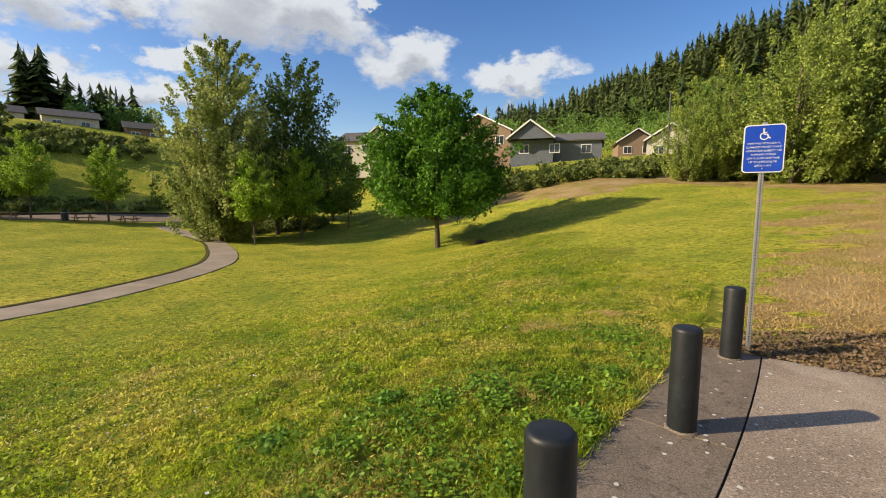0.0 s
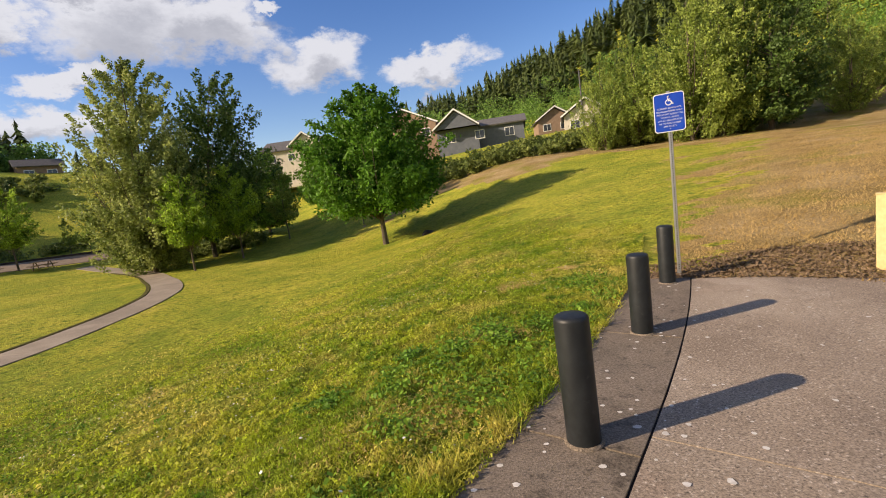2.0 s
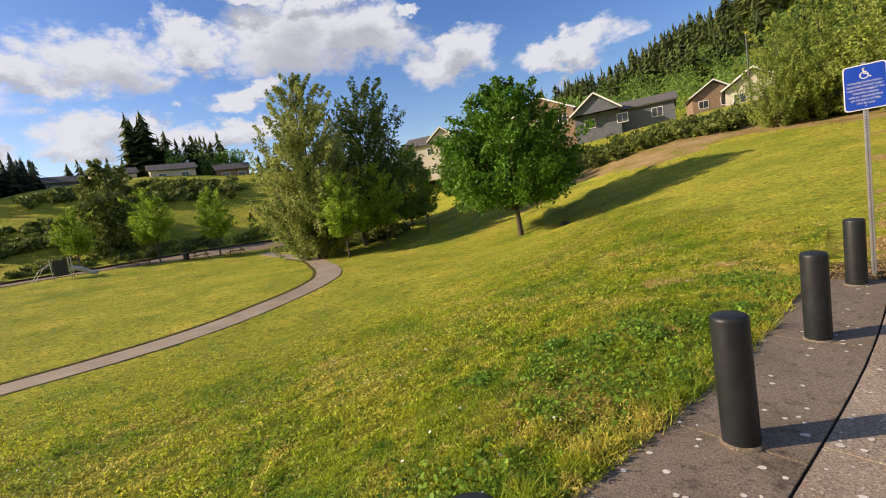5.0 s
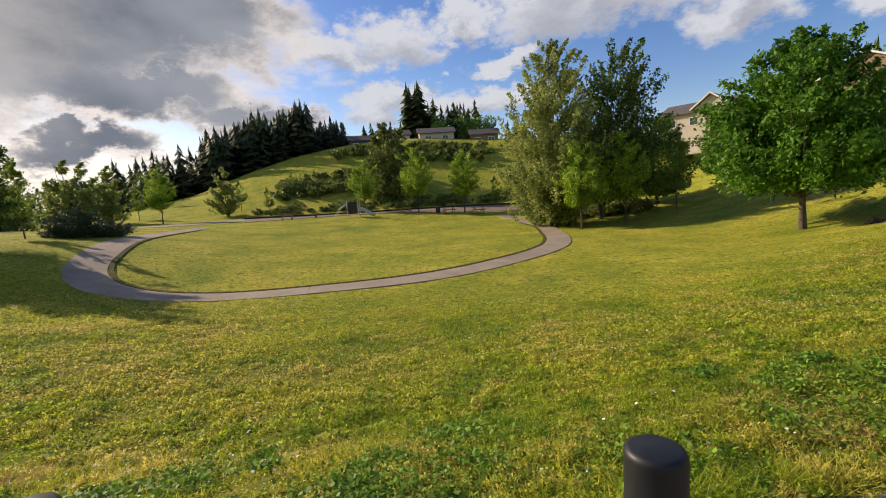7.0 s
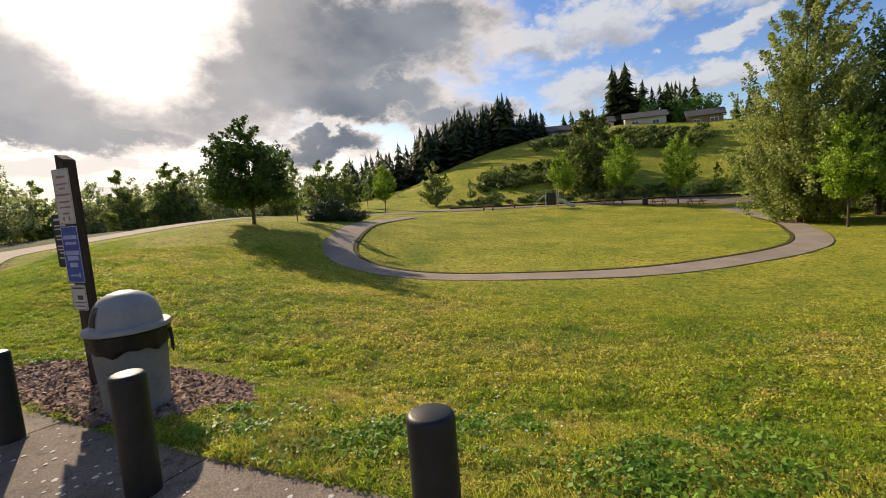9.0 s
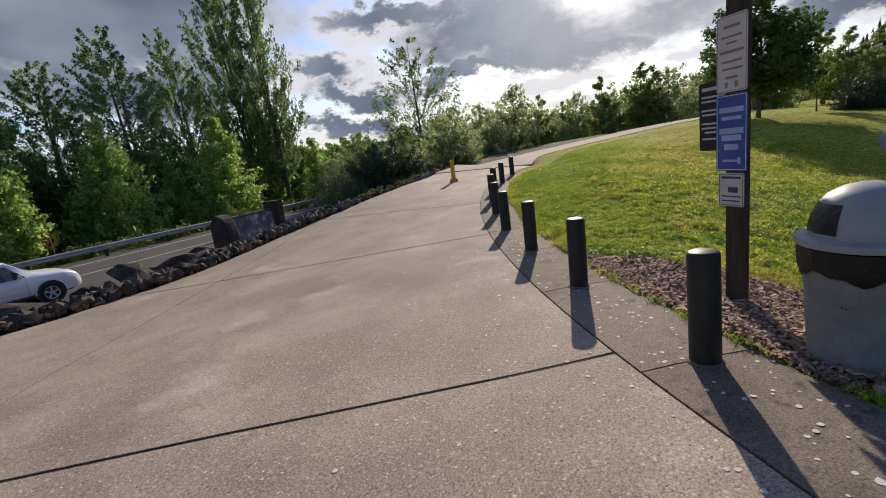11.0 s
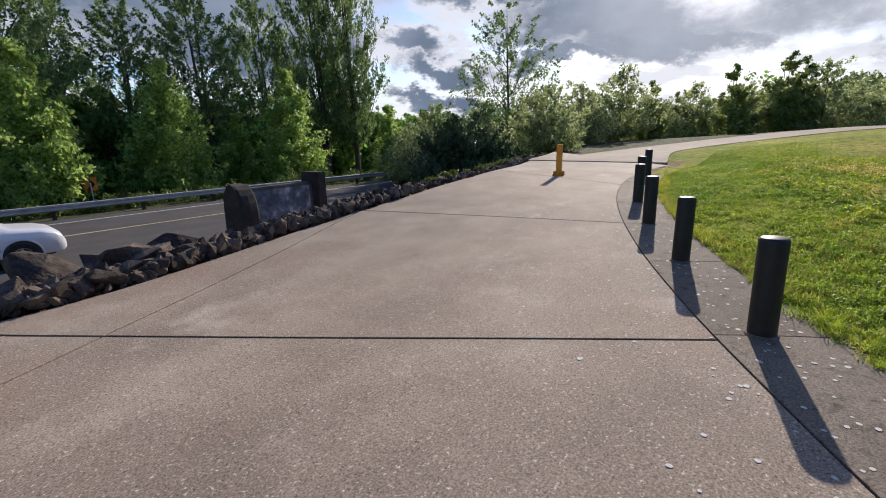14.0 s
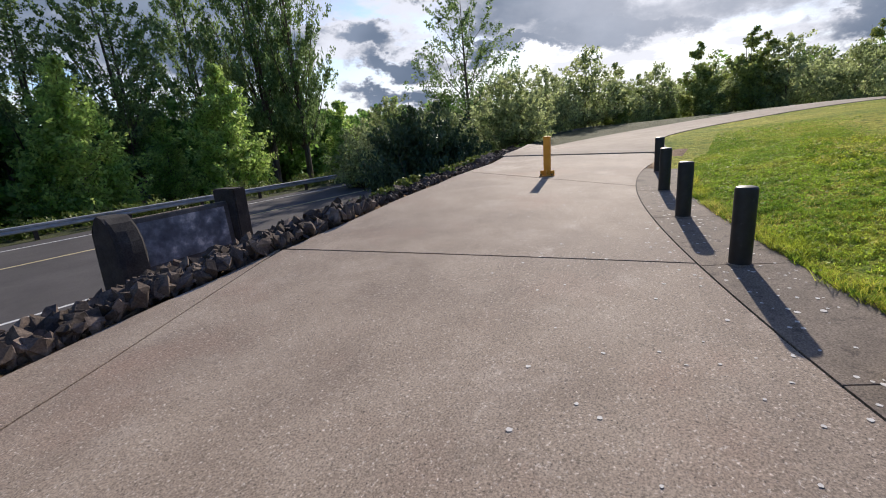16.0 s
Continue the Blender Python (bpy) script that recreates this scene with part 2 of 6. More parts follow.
M_CURB = material("curb_concrete", [(0.25, (0.125, 0.099, 0.074)), (0.5, (0.21, 0.169, 0.129)), (0.75, (0.32, 0.265, 0.205))], 1.3, 11, 0.88, 0.6, 120, 0.5, 70,
                  mottles=[((0.10, 0.080, 0.060), 1.3, 0.50, 0.72), ((0.075, 0.061, 0.047), 8.0, 0.56, 0.72), ((0.38, 0.325, 0.26), 26, 0.64, 0.78)], bump_dist=0.006, per_object=0.12, spec=0.3)
M_PATH = material("path_concrete", [(0.3, (0.25, 0.205, 0.155)), (0.7, (0.36, 0.30, 0.23))], 0.9, 8, 0.9, 0.2, 90, 0.15, 60, per_object=0.06)
M_SPECK = material("gum_spot", [(0.3, (0.52, 0.49, 0.44)), (0.7, (0.70, 0.68, 0.63))], 30, 3, 0.8)
M_SOIL = material("bare_soil", [(0.3, (0.17, 0.115, 0.068)), (0.55, (0.29, 0.20, 0.12)), (0.75, (0.40, 0.29, 0.18))], 3, 8, 0.95, 0.9, 35, 0.4, 50, bump_dist=0.05, spec=0.1)
M_CHIP = material("bark_chip", [(0.3, (0.19, 0.115, 0.078)), (0.7, (0.48, 0.325, 0.24))], 8, 4, 0.9, per_island=0.55, spec=0.15)
M_ASPHALT = material("asphalt", [(0.3, (0.060, 0.056, 0.056)), (0.7, (0.095, 0.088, 0.086))], 0.7, 8, 0.85, 0.4, 120, 0.25, 90, bump_dist=0.006)
M_PAINT_WHITE = material("road_paint", [(0.3, (0.55, 0.55, 0.52)), (0.7, (0.72, 0.72, 0.68))], 4, 6, 0.7, 0.1, 80)
M_PAINT_YELLOW = material("road_paint_yellow", [(0.3, (0.55, 0.45, 0.22)), (0.7, (0.68, 0.58, 0.33))], 4, 6, 0.7, 0.1, 80)
M_BOLLARD = material("black_plastic", [(0.3, (0.010, 0.0125, 0.0145)), (0.7, (0.020, 0.024, 0.027))], 6, 6, 0.48, 0.15, 90, 0.15, 25, mottles=[((0.045, 0.046, 0.046), 14, 0.64, 0.80)], bump_dist=0.003, spec=0.4)
M_ROCK = material("basalt_rock", [(0.28, (0.026, 0.020, 0.017)), (0.5, (0.062, 0.047, 0.039)), (0.72, (0.15, 0.117, 0.094))], 2.6, 10, 0.9, 0.9, 14, 0.45, 22, per_object=0.62, bump_dist=0.04, spec=0.25)
M_RUBBLE = material("rubble_stone", [(0.28, (0.045, 0.034, 0.027)), (0.5, (0.095, 0.073, 0.058)), (0.72, (0.21, 0.165, 0.13))], 2.2, 9, 0.9, 0.6, 25, 0.3, 40, per_island=0.5, bump_dist=0.02, spec=0.25)
M_GALV = material("galvanised_steel", [(0.3, (0.42, 0.43, 0.44)), (0.7, (0.60, 0.61, 0.62))], 9, 5, 0.45, 0.05, 60, metal=0.85)
M_GUARD = material("guardrail_steel", [(0.3, (0.34, 0.345, 0.35)), (0.7, (0.50, 0.505, 0.51))], 3, 6, 0.55, metal=0.6)
M_HOLE = material("dark_hole", [(0.3, (0.02, 0.02, 0.02)), (0.7, (0.03, 0.03, 0.03))], 3, 2, 0.9)
M_SIGN_BLUE = material("blue_sign_sheeting", [(0.3, (0.010, 0.055, 0.42)), (0.7, (0.014, 0.075, 0.50))], 4, 4, 0.35)
M_NOTICE_BLUE = material("faded_blue_sheeting", [(0.3, (0.045, 0.085, 0.30)), (0.7, (0.075, 0.12, 0.38))], 4, 5, 0.45)
M_SIGN_WHITE = material("white_sign_sheeting", [(0.3, (0.72, 0.73, 0.74)), (0.7, (0.80, 0.80, 0.80))], 4, 4, 0.4)
M_SIGN_PALE = material("weathered_sign_sheeting", [(0.3, (0.50, 0.48, 0.47)), (0.7, (0.64, 0.62, 0.61))], 6, 5, 0.5)
M_INK = material("sign_ink", [(0.3, (0.05, 0.05, 0.06)), (0.7, (0.09, 0.09, 0.10))], 6, 3, 0.6)
M_INK_RED = material("sign_ink_faded", [(0.3, (0.30, 0.14, 0.12)), (0.7, (0.40, 0.2, 0.17))], 6, 3, 0.6)
M_INK_PALE = material("sign_ink_pale", [(0.3, (0.30, 0.36, 0.60)), (0.7, (0.42, 0.48, 0.72))], 6, 3, 0.6)
M_SIGN_BLACK = material("black_sign_sheeting", [(0.3, (0.020, 0.021, 0.024)), (0.7, (0.032, 0.033, 0.037))], 6, 3, 0.45)
M_YELLOW = material("cream_yellow_paint", [(0.3, (0.62, 0.49, 0.23)), (0.7, (0.70, 0.57, 0.30))], 5, 6, 0.55, 0.15, 40, 0.06, 20)
M_ORANGE = material("amber_paint", [(0.3, (0.70, 0.30, 0.03)), (0.7, (0.82, 0.40, 0.06))], 6, 6, 0.5, 0.1, 50)
M_LOCK = material("padlock_blue", [(0.3, (0.02, 0.06, 0.25)), (0.7, (0.04, 0.10, 0.35))], 9, 3, 0.4)
M_WOOD_POST = material("weathered_timber", [(0.3, (0.035, 0.026, 0.022)), (0.7, (0.085, 0.062, 0.050))], 3, 8, 0.85, 0.5, 60, 0.2, 30, stretch=(6, 6, 0.6), bump_dist=0.01)
M_CAN = material("grey_plastic_bin", [(0.3, (0.17, 0.178, 0.18)), (0.7, (0.25, 0.258, 0.255))], 4, 7, 0.6, 0.25, 50, 0.08, 30, mottles=[((0.12, 0.12, 0.118), 6, 0.60, 0.80)], bump_dist=0.004)
M_LID = material("pale_grey_lid", [(0.3, (0.27, 0.275, 0.28)), (0.7, (0.36, 0.365, 0.37))], 4, 6, 0.5, 0.15, 60, 0.05, 30, bump_dist=0.003)
M_BAG = material("black_bin_liner", [(0.3, (0.012, 0.012, 0.013)), (0.7, (0.028, 0.028, 0.03))], 6, 4, 0.35, 0.8, 22, bump_dist=0.02)
M_CAR = material("silver_car_paint", [(0.3, (0.70, 0.71, 0.73)), (0.7, (0.77, 0.78, 0.80))], 2, 3, 0.28, metal=0.2, spec=0.6)
M_GLASS = material("tinted_car_glass", [(0.3, (0.010, 0.012, 0.015)), (0.7, (0.016, 0.018, 0.022))], 2, 2, 0.06, spec=0.7)
M_TYRE = material("tyre_rubber", [(0.3, (0.016, 0.016, 0.017)), (0.7, (0.03, 0.03, 0.03))], 8, 4, 0.85, 0.2, 60)
M_RIM = material("alloy_rim", [(0.3, (0.50, 0.50, 0.51)), (0.7, (0.60, 0.60, 0.61))], 8, 3, 0.35, metal=0.7)
M_TAIL = material("red_lamp_lens", [(0.3, (0.40, 0.012, 0.015)), (0.7, (0.50, 0.02, 0.02))], 8, 2, 0.2)
M_LENS = material("clear_lamp_lens", [(0.3, (0.55, 0.56, 0.57)), (0.7, (0.68, 0.69, 0.7))], 8, 2, 0.15)
M_TRIM = material("dark_trim", [(0.3, (0.03, 0.03, 0.032)), (0.7, (0.05, 0.05, 0.052))], 8, 3, 0.6)
M_STEEL_POLE = material("bronze_lamp_pole", [(0.3, (0.055, 0.057, 0.062)), (0.7, (0.095, 0.097, 0.105))], 3, 5, 0.5, metal=0.3)
M_BARRIER = material("stained_concrete_barrier", [(0.3, (0.045, 0.045, 0.047)), (0.55, (0.10, 0.10, 0.10)), (0.75, (0.17, 0.165, 0.16))], 1.6, 8, 0.9, 0.5, 40, 0.25, 40, bump_dist=0.01)
M_MURAL = material("faded_mural_paint", [(0.25, (0.06, 0.066, 0.078)), (0.45, (0.11, 0.125, 0.155)), (0.58, (0.20, 0.225, 0.27)), (0.70, (0.52, 0.53, 0.56))], 3.2, 5, 0.85, 0.3, 60)
M_BARK = material("tree_bark", [(0.3, (0.075, 0.055, 0.042)), (0.7, (0.19, 0.155, 0.12))], 5, 8, 0.9, 0.7, 25, 0.25, 30, stretch=(1, 1, 0.25), bump_dist=0.03)


def leaves(name, dark, light, tr=0.35, scale=0.45):
    return material(name, [(0.3, dark), (0.7, light)], scale, 4, 0.55, per_island=0.42, translucent=tr, spec=0.25)


M_MAPLE = leaves("maple_leaves", (0.04, 0.125, 0.016), (0.15, 0.33, 0.034), 0.42)
M_LIME = leaves("young_lime_leaves", (0.15, 0.27, 0.028), (0.42, 0.58, 0.07), 0.4)
M_SLIM = leaves("slim_tree_leaves", (0.14, 0.22, 0.04), (0.36, 0.46, 0.10), 0.4)
M_COTTON = leaves("cottonwood_leaves", (0.13, 0.19, 0.05), (0.48, 0.53, 0.17), 0.4)
M_DARKLEAF = leaves("dark_leaves", (0.046, 0.095, 0.022), (0.135, 0.215, 0.05), 0.32)
# poplar colour raised past nature, standing in for sun that neighbouring trees block
M_POPLAR = leaves("poplar_leaves", (0.24, 0.39, 0.09), (0.56, 0.68, 0.20), 0.55)
M_TALL = leaves("tall_cottonwood_leaves", (0.11, 0.185, 0.065), (0.28, 0.375, 0.14), 0.5)
M_SHRUB = leaves("shrub_leaves", (0.10, 0.15, 0.035), (0.24, 0.28, 0.07), 0.3)
M_WOODS = leaves("woods_leaves", (0.11, 0.225, 0.05), (0.29, 0.45, 0.10), 0.5, 0.12)
M_FIR = leaves("fir_needles", (0.045, 0.075, 0.022), (0.14, 0.18, 0.052), 0.2, 0.05)
M_FIR_BLUE = leaves("spruce_needles", (0.035, 0.067, 0.034), (0.096, 0.144, 0.066), 0.1)
# needles greyed and blued, so distance haze sits in their colour
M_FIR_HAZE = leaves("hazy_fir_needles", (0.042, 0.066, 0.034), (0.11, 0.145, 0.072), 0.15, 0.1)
M_ROOF = material("roof_shingles", [(0.3, (0.085, 0.082, 0.082)), (0.7, (0.15, 0.145, 0.14))], 3, 6, 0.9, 0.4, 30, per_object=0.2)
M_SIDING_GREY = material("grey_siding", [(0.3, (0.115, 0.13, 0.16)), (0.7, (0.155, 0.172, 0.205))], 2, 5, 0.75)
M_SIDING_TAN = material("tan_siding", [(0.3, (0.24, 0.165, 0.115)), (0.7, (0.31, 0.215, 0.15))], 2, 5, 0.75)
M_SIDING_CREAM = material("cream_siding", [(0.3, (0.52, 0.48, 0.41)), (0.7, (0.62, 0.57, 0.50))], 2, 5, 0.75)
M_TRIM_WHITE = material("white_trim", [(0.3, (0.72, 0.72, 0.70)), (0.7, (0.8, 0.8, 0.78))], 3, 4, 0.6)
M_PANE = material("window_pane", [(0.3, (0.03, 0.035, 0.045)), (0.7, (0.05, 0.055, 0.065))], 2, 2, 0.08, spec=0.6)
M_BENCH = material("bench_timber", [(0.3, (0.26, 0.17, 0.10)), (0.7, (0.38, 0.26, 0.16))], 4, 6, 0.8, 0.3, 40)
M_SAND = material("playground_chips", [(0.3, (0.17, 0.125, 0.09)), (0.7, (0.26, 0.20, 0.15))], 2, 7, 0.95, 0.5, 30)
M_DISTANT = material("distant_wooded_hill", [(0.3, (0.035, 0.055, 0.06)), (0.7, (0.06, 0.085, 0.085))], 0.02, 6, 1.0)
M_CHEVRON = material("chevron_orange", [(0.3, (0.60, 0.16, 0.01)), (0.7, (0.70, 0.22, 0.02))], 5, 3, 0.5)
M_STRIP = material("canvas", [(0.3, (0.45, 0.45, 0.43)), (0.7, (0.58, 0.58, 0.56))], 4, 4, 0.8)

# ---- helpers of this scene ----
RNG = np.random.default_rng(7)


def link_mesh(name, verts, faces, mat, parent=None, label="", smooth=False):
    me = bpy.data.meshes.new(name)
    me.from_pydata([tuple(v) for v in verts], [], [tuple(f) for f in faces])
    me.materials.append(mat)
    if smooth:
        me.polygons.foreach_set("use_smooth", [True] * len(me.polygons))
    me.update()
    ob = new(name, me)
    ob.parent = parent
    if label:
        ob["label"] = label
    return ob


def link_array(name, verts, nper, mat, parent=None, label="", smooth=False):
    """A mesh of equal faces: verts (k, nper, 3)."""
    k = len(verts)
    me = bpy.data.meshes.new(name)
    me.vertices.add(k * nper)
    me.vertices.foreach_set("co", np.ascontiguousarray(verts, dtype=np.float32).ravel())
    me.loops.add(k * nper)
    me.loops.foreach_set("vertex_index", np.arange(k * nper, dtype=np.int32))
    me.polygons.add(k)
    me.polygons.foreach_set("loop_start", np.arange(0, k * nper, nper, dtype=np.int32))
    me.materials.append(mat)
    me.update(calc_edges=True)
    me.validate()
    ob = new(name, me)
    ob.parent = parent
    if label:
        ob["label"] = label
    return ob


def part(name, bm, mat, parent=None, label="", smooth=False):
    me = bpy.data.meshes.new(name)
    bmesh.ops.recalc_face_normals(bm, faces=bm.faces[:])
    bm.to_mesh(me)
    bm.free()
    me.materials.append(mat)
    if smooth:
        me.polygons.foreach_set("use_smooth", [True] * len(me.polygons))
        me.set_sharp_from_angle(angle=radians(40))
    ob = new(name, me)
    ob.parent = parent
    if label:
        ob["label"] = label
    return ob


def box(bm, size, at=(0, 0, 0), rot=(0, 0, 0), bevel=0.0, segments=1):
    r = bmesh.ops.create_cube(bm, size=1.0)
    vs = r["verts"]
    m = pose(*at, *rot) @ Matrix.Diagonal((*size, 1))
    bmesh.ops.transform(bm, matrix=m, verts=vs)
    if bevel:
        es = list({e for v in vs for e in v.link_edges})
        bmesh.ops.bevel(bm, geom=es, offset=bevel, segments=segments, affect="EDGES")
    return bm


def boxed(size, at=(0, 0, 0), rot=(0, 0, 0), bevel=0.0, segments=1):
    return box(bmesh.new(), size, at, rot, bevel, segments)


def lathe(bm, profile, at=(0, 0, 0), seg=24, m=None):
    """Profile of (radius, height) turned about z."""
    rings = []
    for r, h in profile:
        if r < 1e-5:
            rings.append([bm.verts.new((at[0], at[1], at[2] + h))])
        else:
            rings.append([bm.verts.new((at[0] + r * math.cos(a), at[1] + r * math.sin(a), at[2] + h)) for a in (2 * math.pi * i / seg for i in range(seg))])
    for a, b in zip(rings, rings[1:]):
        for i in range(seg):
            j = (i + 1) % seg
            if len(a) == 1 and len(b) == 1:
                continue
            if len(a) == 1:
                bm.faces.new((a[0], b[i], b[j]))
            elif len(b) == 1:
                bm.faces.new((a[i], a[j], b[0]))
            else:
                bm.faces.new((a[i], a[j], b[j], b[i]))
    if m is not None:
        bmesh.ops.transform(bm, matrix=m, verts=[v for r in rings for v in r])
    return bm


def tube(bm, pts, radii, seg=7):
    """A tapered tube along points."""
    rings = []
    for i, (p, r) in enumerate(zip(pts, radii)):
        p, r = Vector([float(v) for v in p]), float(r)
        d = (Vector(pts[min(i + 1, len(pts) - 1)]) - Vector(pts[max(i - 1, 0)])).normalized()
        u = d.cross(Vector((0.31, 0.95, 0.1))).normalized()
        w = d.cross(u)
        rings.append([bm.verts.new(p + r * (math.cos(a) * u + math.sin(a) * w)) for a in (2 * math.pi * k / seg for k in range(seg))])
    for a, b in zip(rings, rings[1:]):
        for i in range(seg):
            j = (i + 1) % seg
            bm.faces.new((a[i], a[j], b[j], b[i]))
    bm.faces.new(rings[0][::-1])
    bm.faces.new(rings[-1])
    return bm


def empty(name, m, label="", category="", group=""):
    e = new(name)
    e.empty_display_size = 0.2
    e.matrix_world = m
    return tagged(e, label, category, group)


def smooth01(a, b, x):
    t = np.clip((np.asarray(x, float) - a) / (b - a), 0, 1)
    return t * t * (3 - 2 * t)


# ---- plan: the curved line of bollards, and the heights of the ground ----
CURB = (4.5983e-05, 0.0020297, 0.048496, 1.1007, 1.7224)


def curb_y(x):
    return np.polyval(CURB, np.clip(x, -24, 6))


def curb_slope(x):
    return np.polyval(np.polyder(CURB), np.clip(x, -24, 6))


def curb_off(x, y):
    """Signed distance from the line of bollards, positive on the lawn."""
    return (y - curb_y(x)) / np.hypot(1, curb_slope(x))


def curb_point(x, n):
    s = float(curb_slope(x))
    k = math.hypot(1, s)
    return x - n * s / k, float(curb_y(x)) + n / k


CURB_X = (-40, -30, -21, -18.6, -16.4, -14.4, -12.5, -10.6, -8.8, -7.0, -5.2, -3.5, -1.9, -0.4, 0.9, 2.2, 3.5, 6)
CURB_Z = (1.0, 0.62, 0.24, 0.15, 0.09, 0.02, -0.05, -0.085, -0.076, -0.055, 0.0, 0.085, 0.13, 0.16, 0.15, 0.10, 0.08, 0.08)


def slab_z(x, y):
    fall = 0.05 * smooth01(-17, -8, x) - 0.03 * smooth01(-14, -20, x)
    off = np.minimum(0, curb_off(x, y))
    dish = np.interp(x, (-8, -5, -2, 1, 3), (0, 0.015, 0, -0.05, -0.05)) * np.maximum(off, -1.2)
    return np.interp(x, CURB_X, CURB_Z) + fall * off + dish


EDGE_X = (-60, -50, -40, -30, -22, -18, -14, -12, -10, -8, 0, 20)
EDGE_Y = (-24, -22, -20, -16.6, -15.0, -14.7, -14.5, -14.45, -14.15, -13.6, -13.4, -13.4)


def slab_edge(x):
    return np.interp(x, EDGE_X, EDGE_Y)


# rises and hollows of the lawn, x, y and height
LAWN = np.array(((-4, 3.5, -0.55), (-5, 12, -1.35), (-10, 5, -1.1), (-13.5, 8.4, -1.3), (-12, 16, -1.45), (-13, 26.5, -1.5), (-22, 3.2, -0.45), (-17, 5.2, -1.1),
                 (-1.7, 30, -1.3), (-14, 39, -1.7), (-12, 46, -1.1), (-26, 44, -1.4), (-47, 37, 0.0), (-52, 17, 0.5), (-30, 0, 1.15), (-50, -1, 1.6), (-38, -9, 0.9),
                 (-31, -14, 0.45), (11, 44, 3.3), (20, 40, 3.2), (25, 20, 1.8), (6, 6, 0.2), (12, 12, 0.9), (6, 22, 0.3), (-30, 22, -1.2), (0.5, 5.5, 0.05), (-60, 60, 0.6), (-9, -2, -0.3), (-16, -3, 0.1), (4, -30, 0.0)))


def lawn_z():
    c = LAWN[:, :2]

    def phi(p):
        return np.sqrt(((p[:, None] - c[None]) ** 2).sum(-1) + 16)

    k = len(c)
    a = np.zeros((k + 3, k + 3))
    a[:k, :k] = phi(c) + np.eye(k) * 0.2
    a[:k, k:] = np.c_[np.ones(k), c]
    a[k:, :k] = a[:k, k:].T
    w = np.linalg.solve(a, np.r_[LAWN[:, 2], 0, 0, 0])

    def at(x, y):
        p = np.c_[np.clip(np.ravel(x), -62, 26), np.clip(np.ravel(y), -31, 62)]
        out = np.empty(len(p))
        for i in range(0, len(p), 20000):
            q = p[i:i + 20000]
            out[i:i + 20000] = phi(q) @ w[:k] + np.c_[np.ones(len(q)), q] @ w[k:]
        return out.reshape(np.shape(x))

    return at


LAWN_AT = lawn_z()
YAW_L = (-60, -20, 0, 20, 30, 36, 41.6, 47, 53, 58.5, 64, 70, 78, 90)
EL_L = (0, 0, 3.5, 6.4, 6.7, 6.9, 7.5, 7.7, 7.3, 6.4, 4.9, 2.6, 0.9, 0)
YAW_R = (-170, -120, -90, -60, -40, -27, -22, -8, 4, 20, 40)
EL_R = (0, 8, 14, 16.8, 16.4, 14.1, 12.2, 7.0, 4.0, 2.0, 0)


def ground_z(x, y):
    x, y = np.asarray(x, float), np.asarray(y, float)
    n = curb_off(x, y)
    s = slab_z(x, y)
    lawn = LAWN_AT(x, y)
    z = s + (lawn - s) * smooth01(0.4, 3.2, n)
    z = z + (lawn - z) * smooth01(-24, -31, x)
    z = z + (lawn - z) * smooth01(4.2, 7, x) * smooth01(-8, 0, y) * smooth01(-0.1, 1.8, (x - 3.95) * 0.57 + (y - 6.2) * 0.82)
    # bank down to the road
    z = z + (-1.85 - z) * smooth01(0.1, 5.5, slab_edge(x) - y)
    z = z - 0.9 * smooth01(-35.5, -42, y)
    yaw = np.degrees(np.arctan2(-x, y))
    d = np.hypot(x, y)
    # bank and terrace of houses in the north-east
    terr = smooth01(44, 66, d) * smooth01(14, 4, yaw) * smooth01(-75, -40, yaw)
    z = z + 3.5 * terr
    # grassy hill in the north-west, wooded ridge in the north-east
    hl = np.tan(np.radians(np.interp(yaw, YAW_L, EL_L))) * 118
    z = z + hl * smooth01(68, 118, d)
    hr = np.tan(np.radians(np.interp(yaw, YAW_R, EL_R))) * 330
    z = z + np.maximum(0, hr - 6) * smooth01(110, 330, d)
    # level off far out
    far = smooth01(420, 900, d)
    z = z + (np.minimum(z, 18) - z) * far
    return z


def slab_end(x, y):
    """Distance past the slab's east end."""
    return (x - 3.95) * 0.57 + (y - 6.2) * 0.82


def gz(x, y):
    return float(ground_z(np.array([x]), np.array([y]))[0])


def polar(cx, cy, yaw, d):
    return cx - d * math.sin(radians(yaw)), cy + d * math.cos(radians(yaw))

# ---- ground ----


def value_noise(x, y, size, seed):
    g = np.random.default_rng(seed).random((128, 128))
    a, b = np.asarray(x) / size, np.asarray(y) / size
    i, k = np.floor(a).astype(int), np.floor(b).astype(int)
    u, v = smooth01(0, 1, a - i), smooth01(0, 1, b - k)
    i0, i1, k0, k1 = i % 128, (i + 1) % 128, k % 128, (k + 1) % 128
    return (g[i0, k0] * (1 - u) + g[i1, k0] * u) * (1 - v) + (g[i0, k1] * (1 - u) + g[i1, k1] * u) * v


def spread(lo, hi, fine_lo, fine_hi, step, grow):
    inner = list(np.arange(fine_lo, fine_hi + 1e-6, step))
    out, s, v = [], step, fine_hi
    while v < hi:
        s *= grow
        v += s
        out.append(min(v, hi))
    low, s, v = [], step, fine_lo
    while v > lo:
        s *= grow
        v -= s
        low.append(max(v, lo))
    return np.array(low[::-1] + inner + out)


def dry_wander(x, y):
    """Frays the border between green turf and the dry field, in degrees."""
    return 9 * (value_noise(x, y, 0.5, 11) - 0.5) + 10 * (value_noise(x, y, 2.2, 12) - 0.5) + 4 * (value_noise(x, y, 6.0, 13) - 0.5)


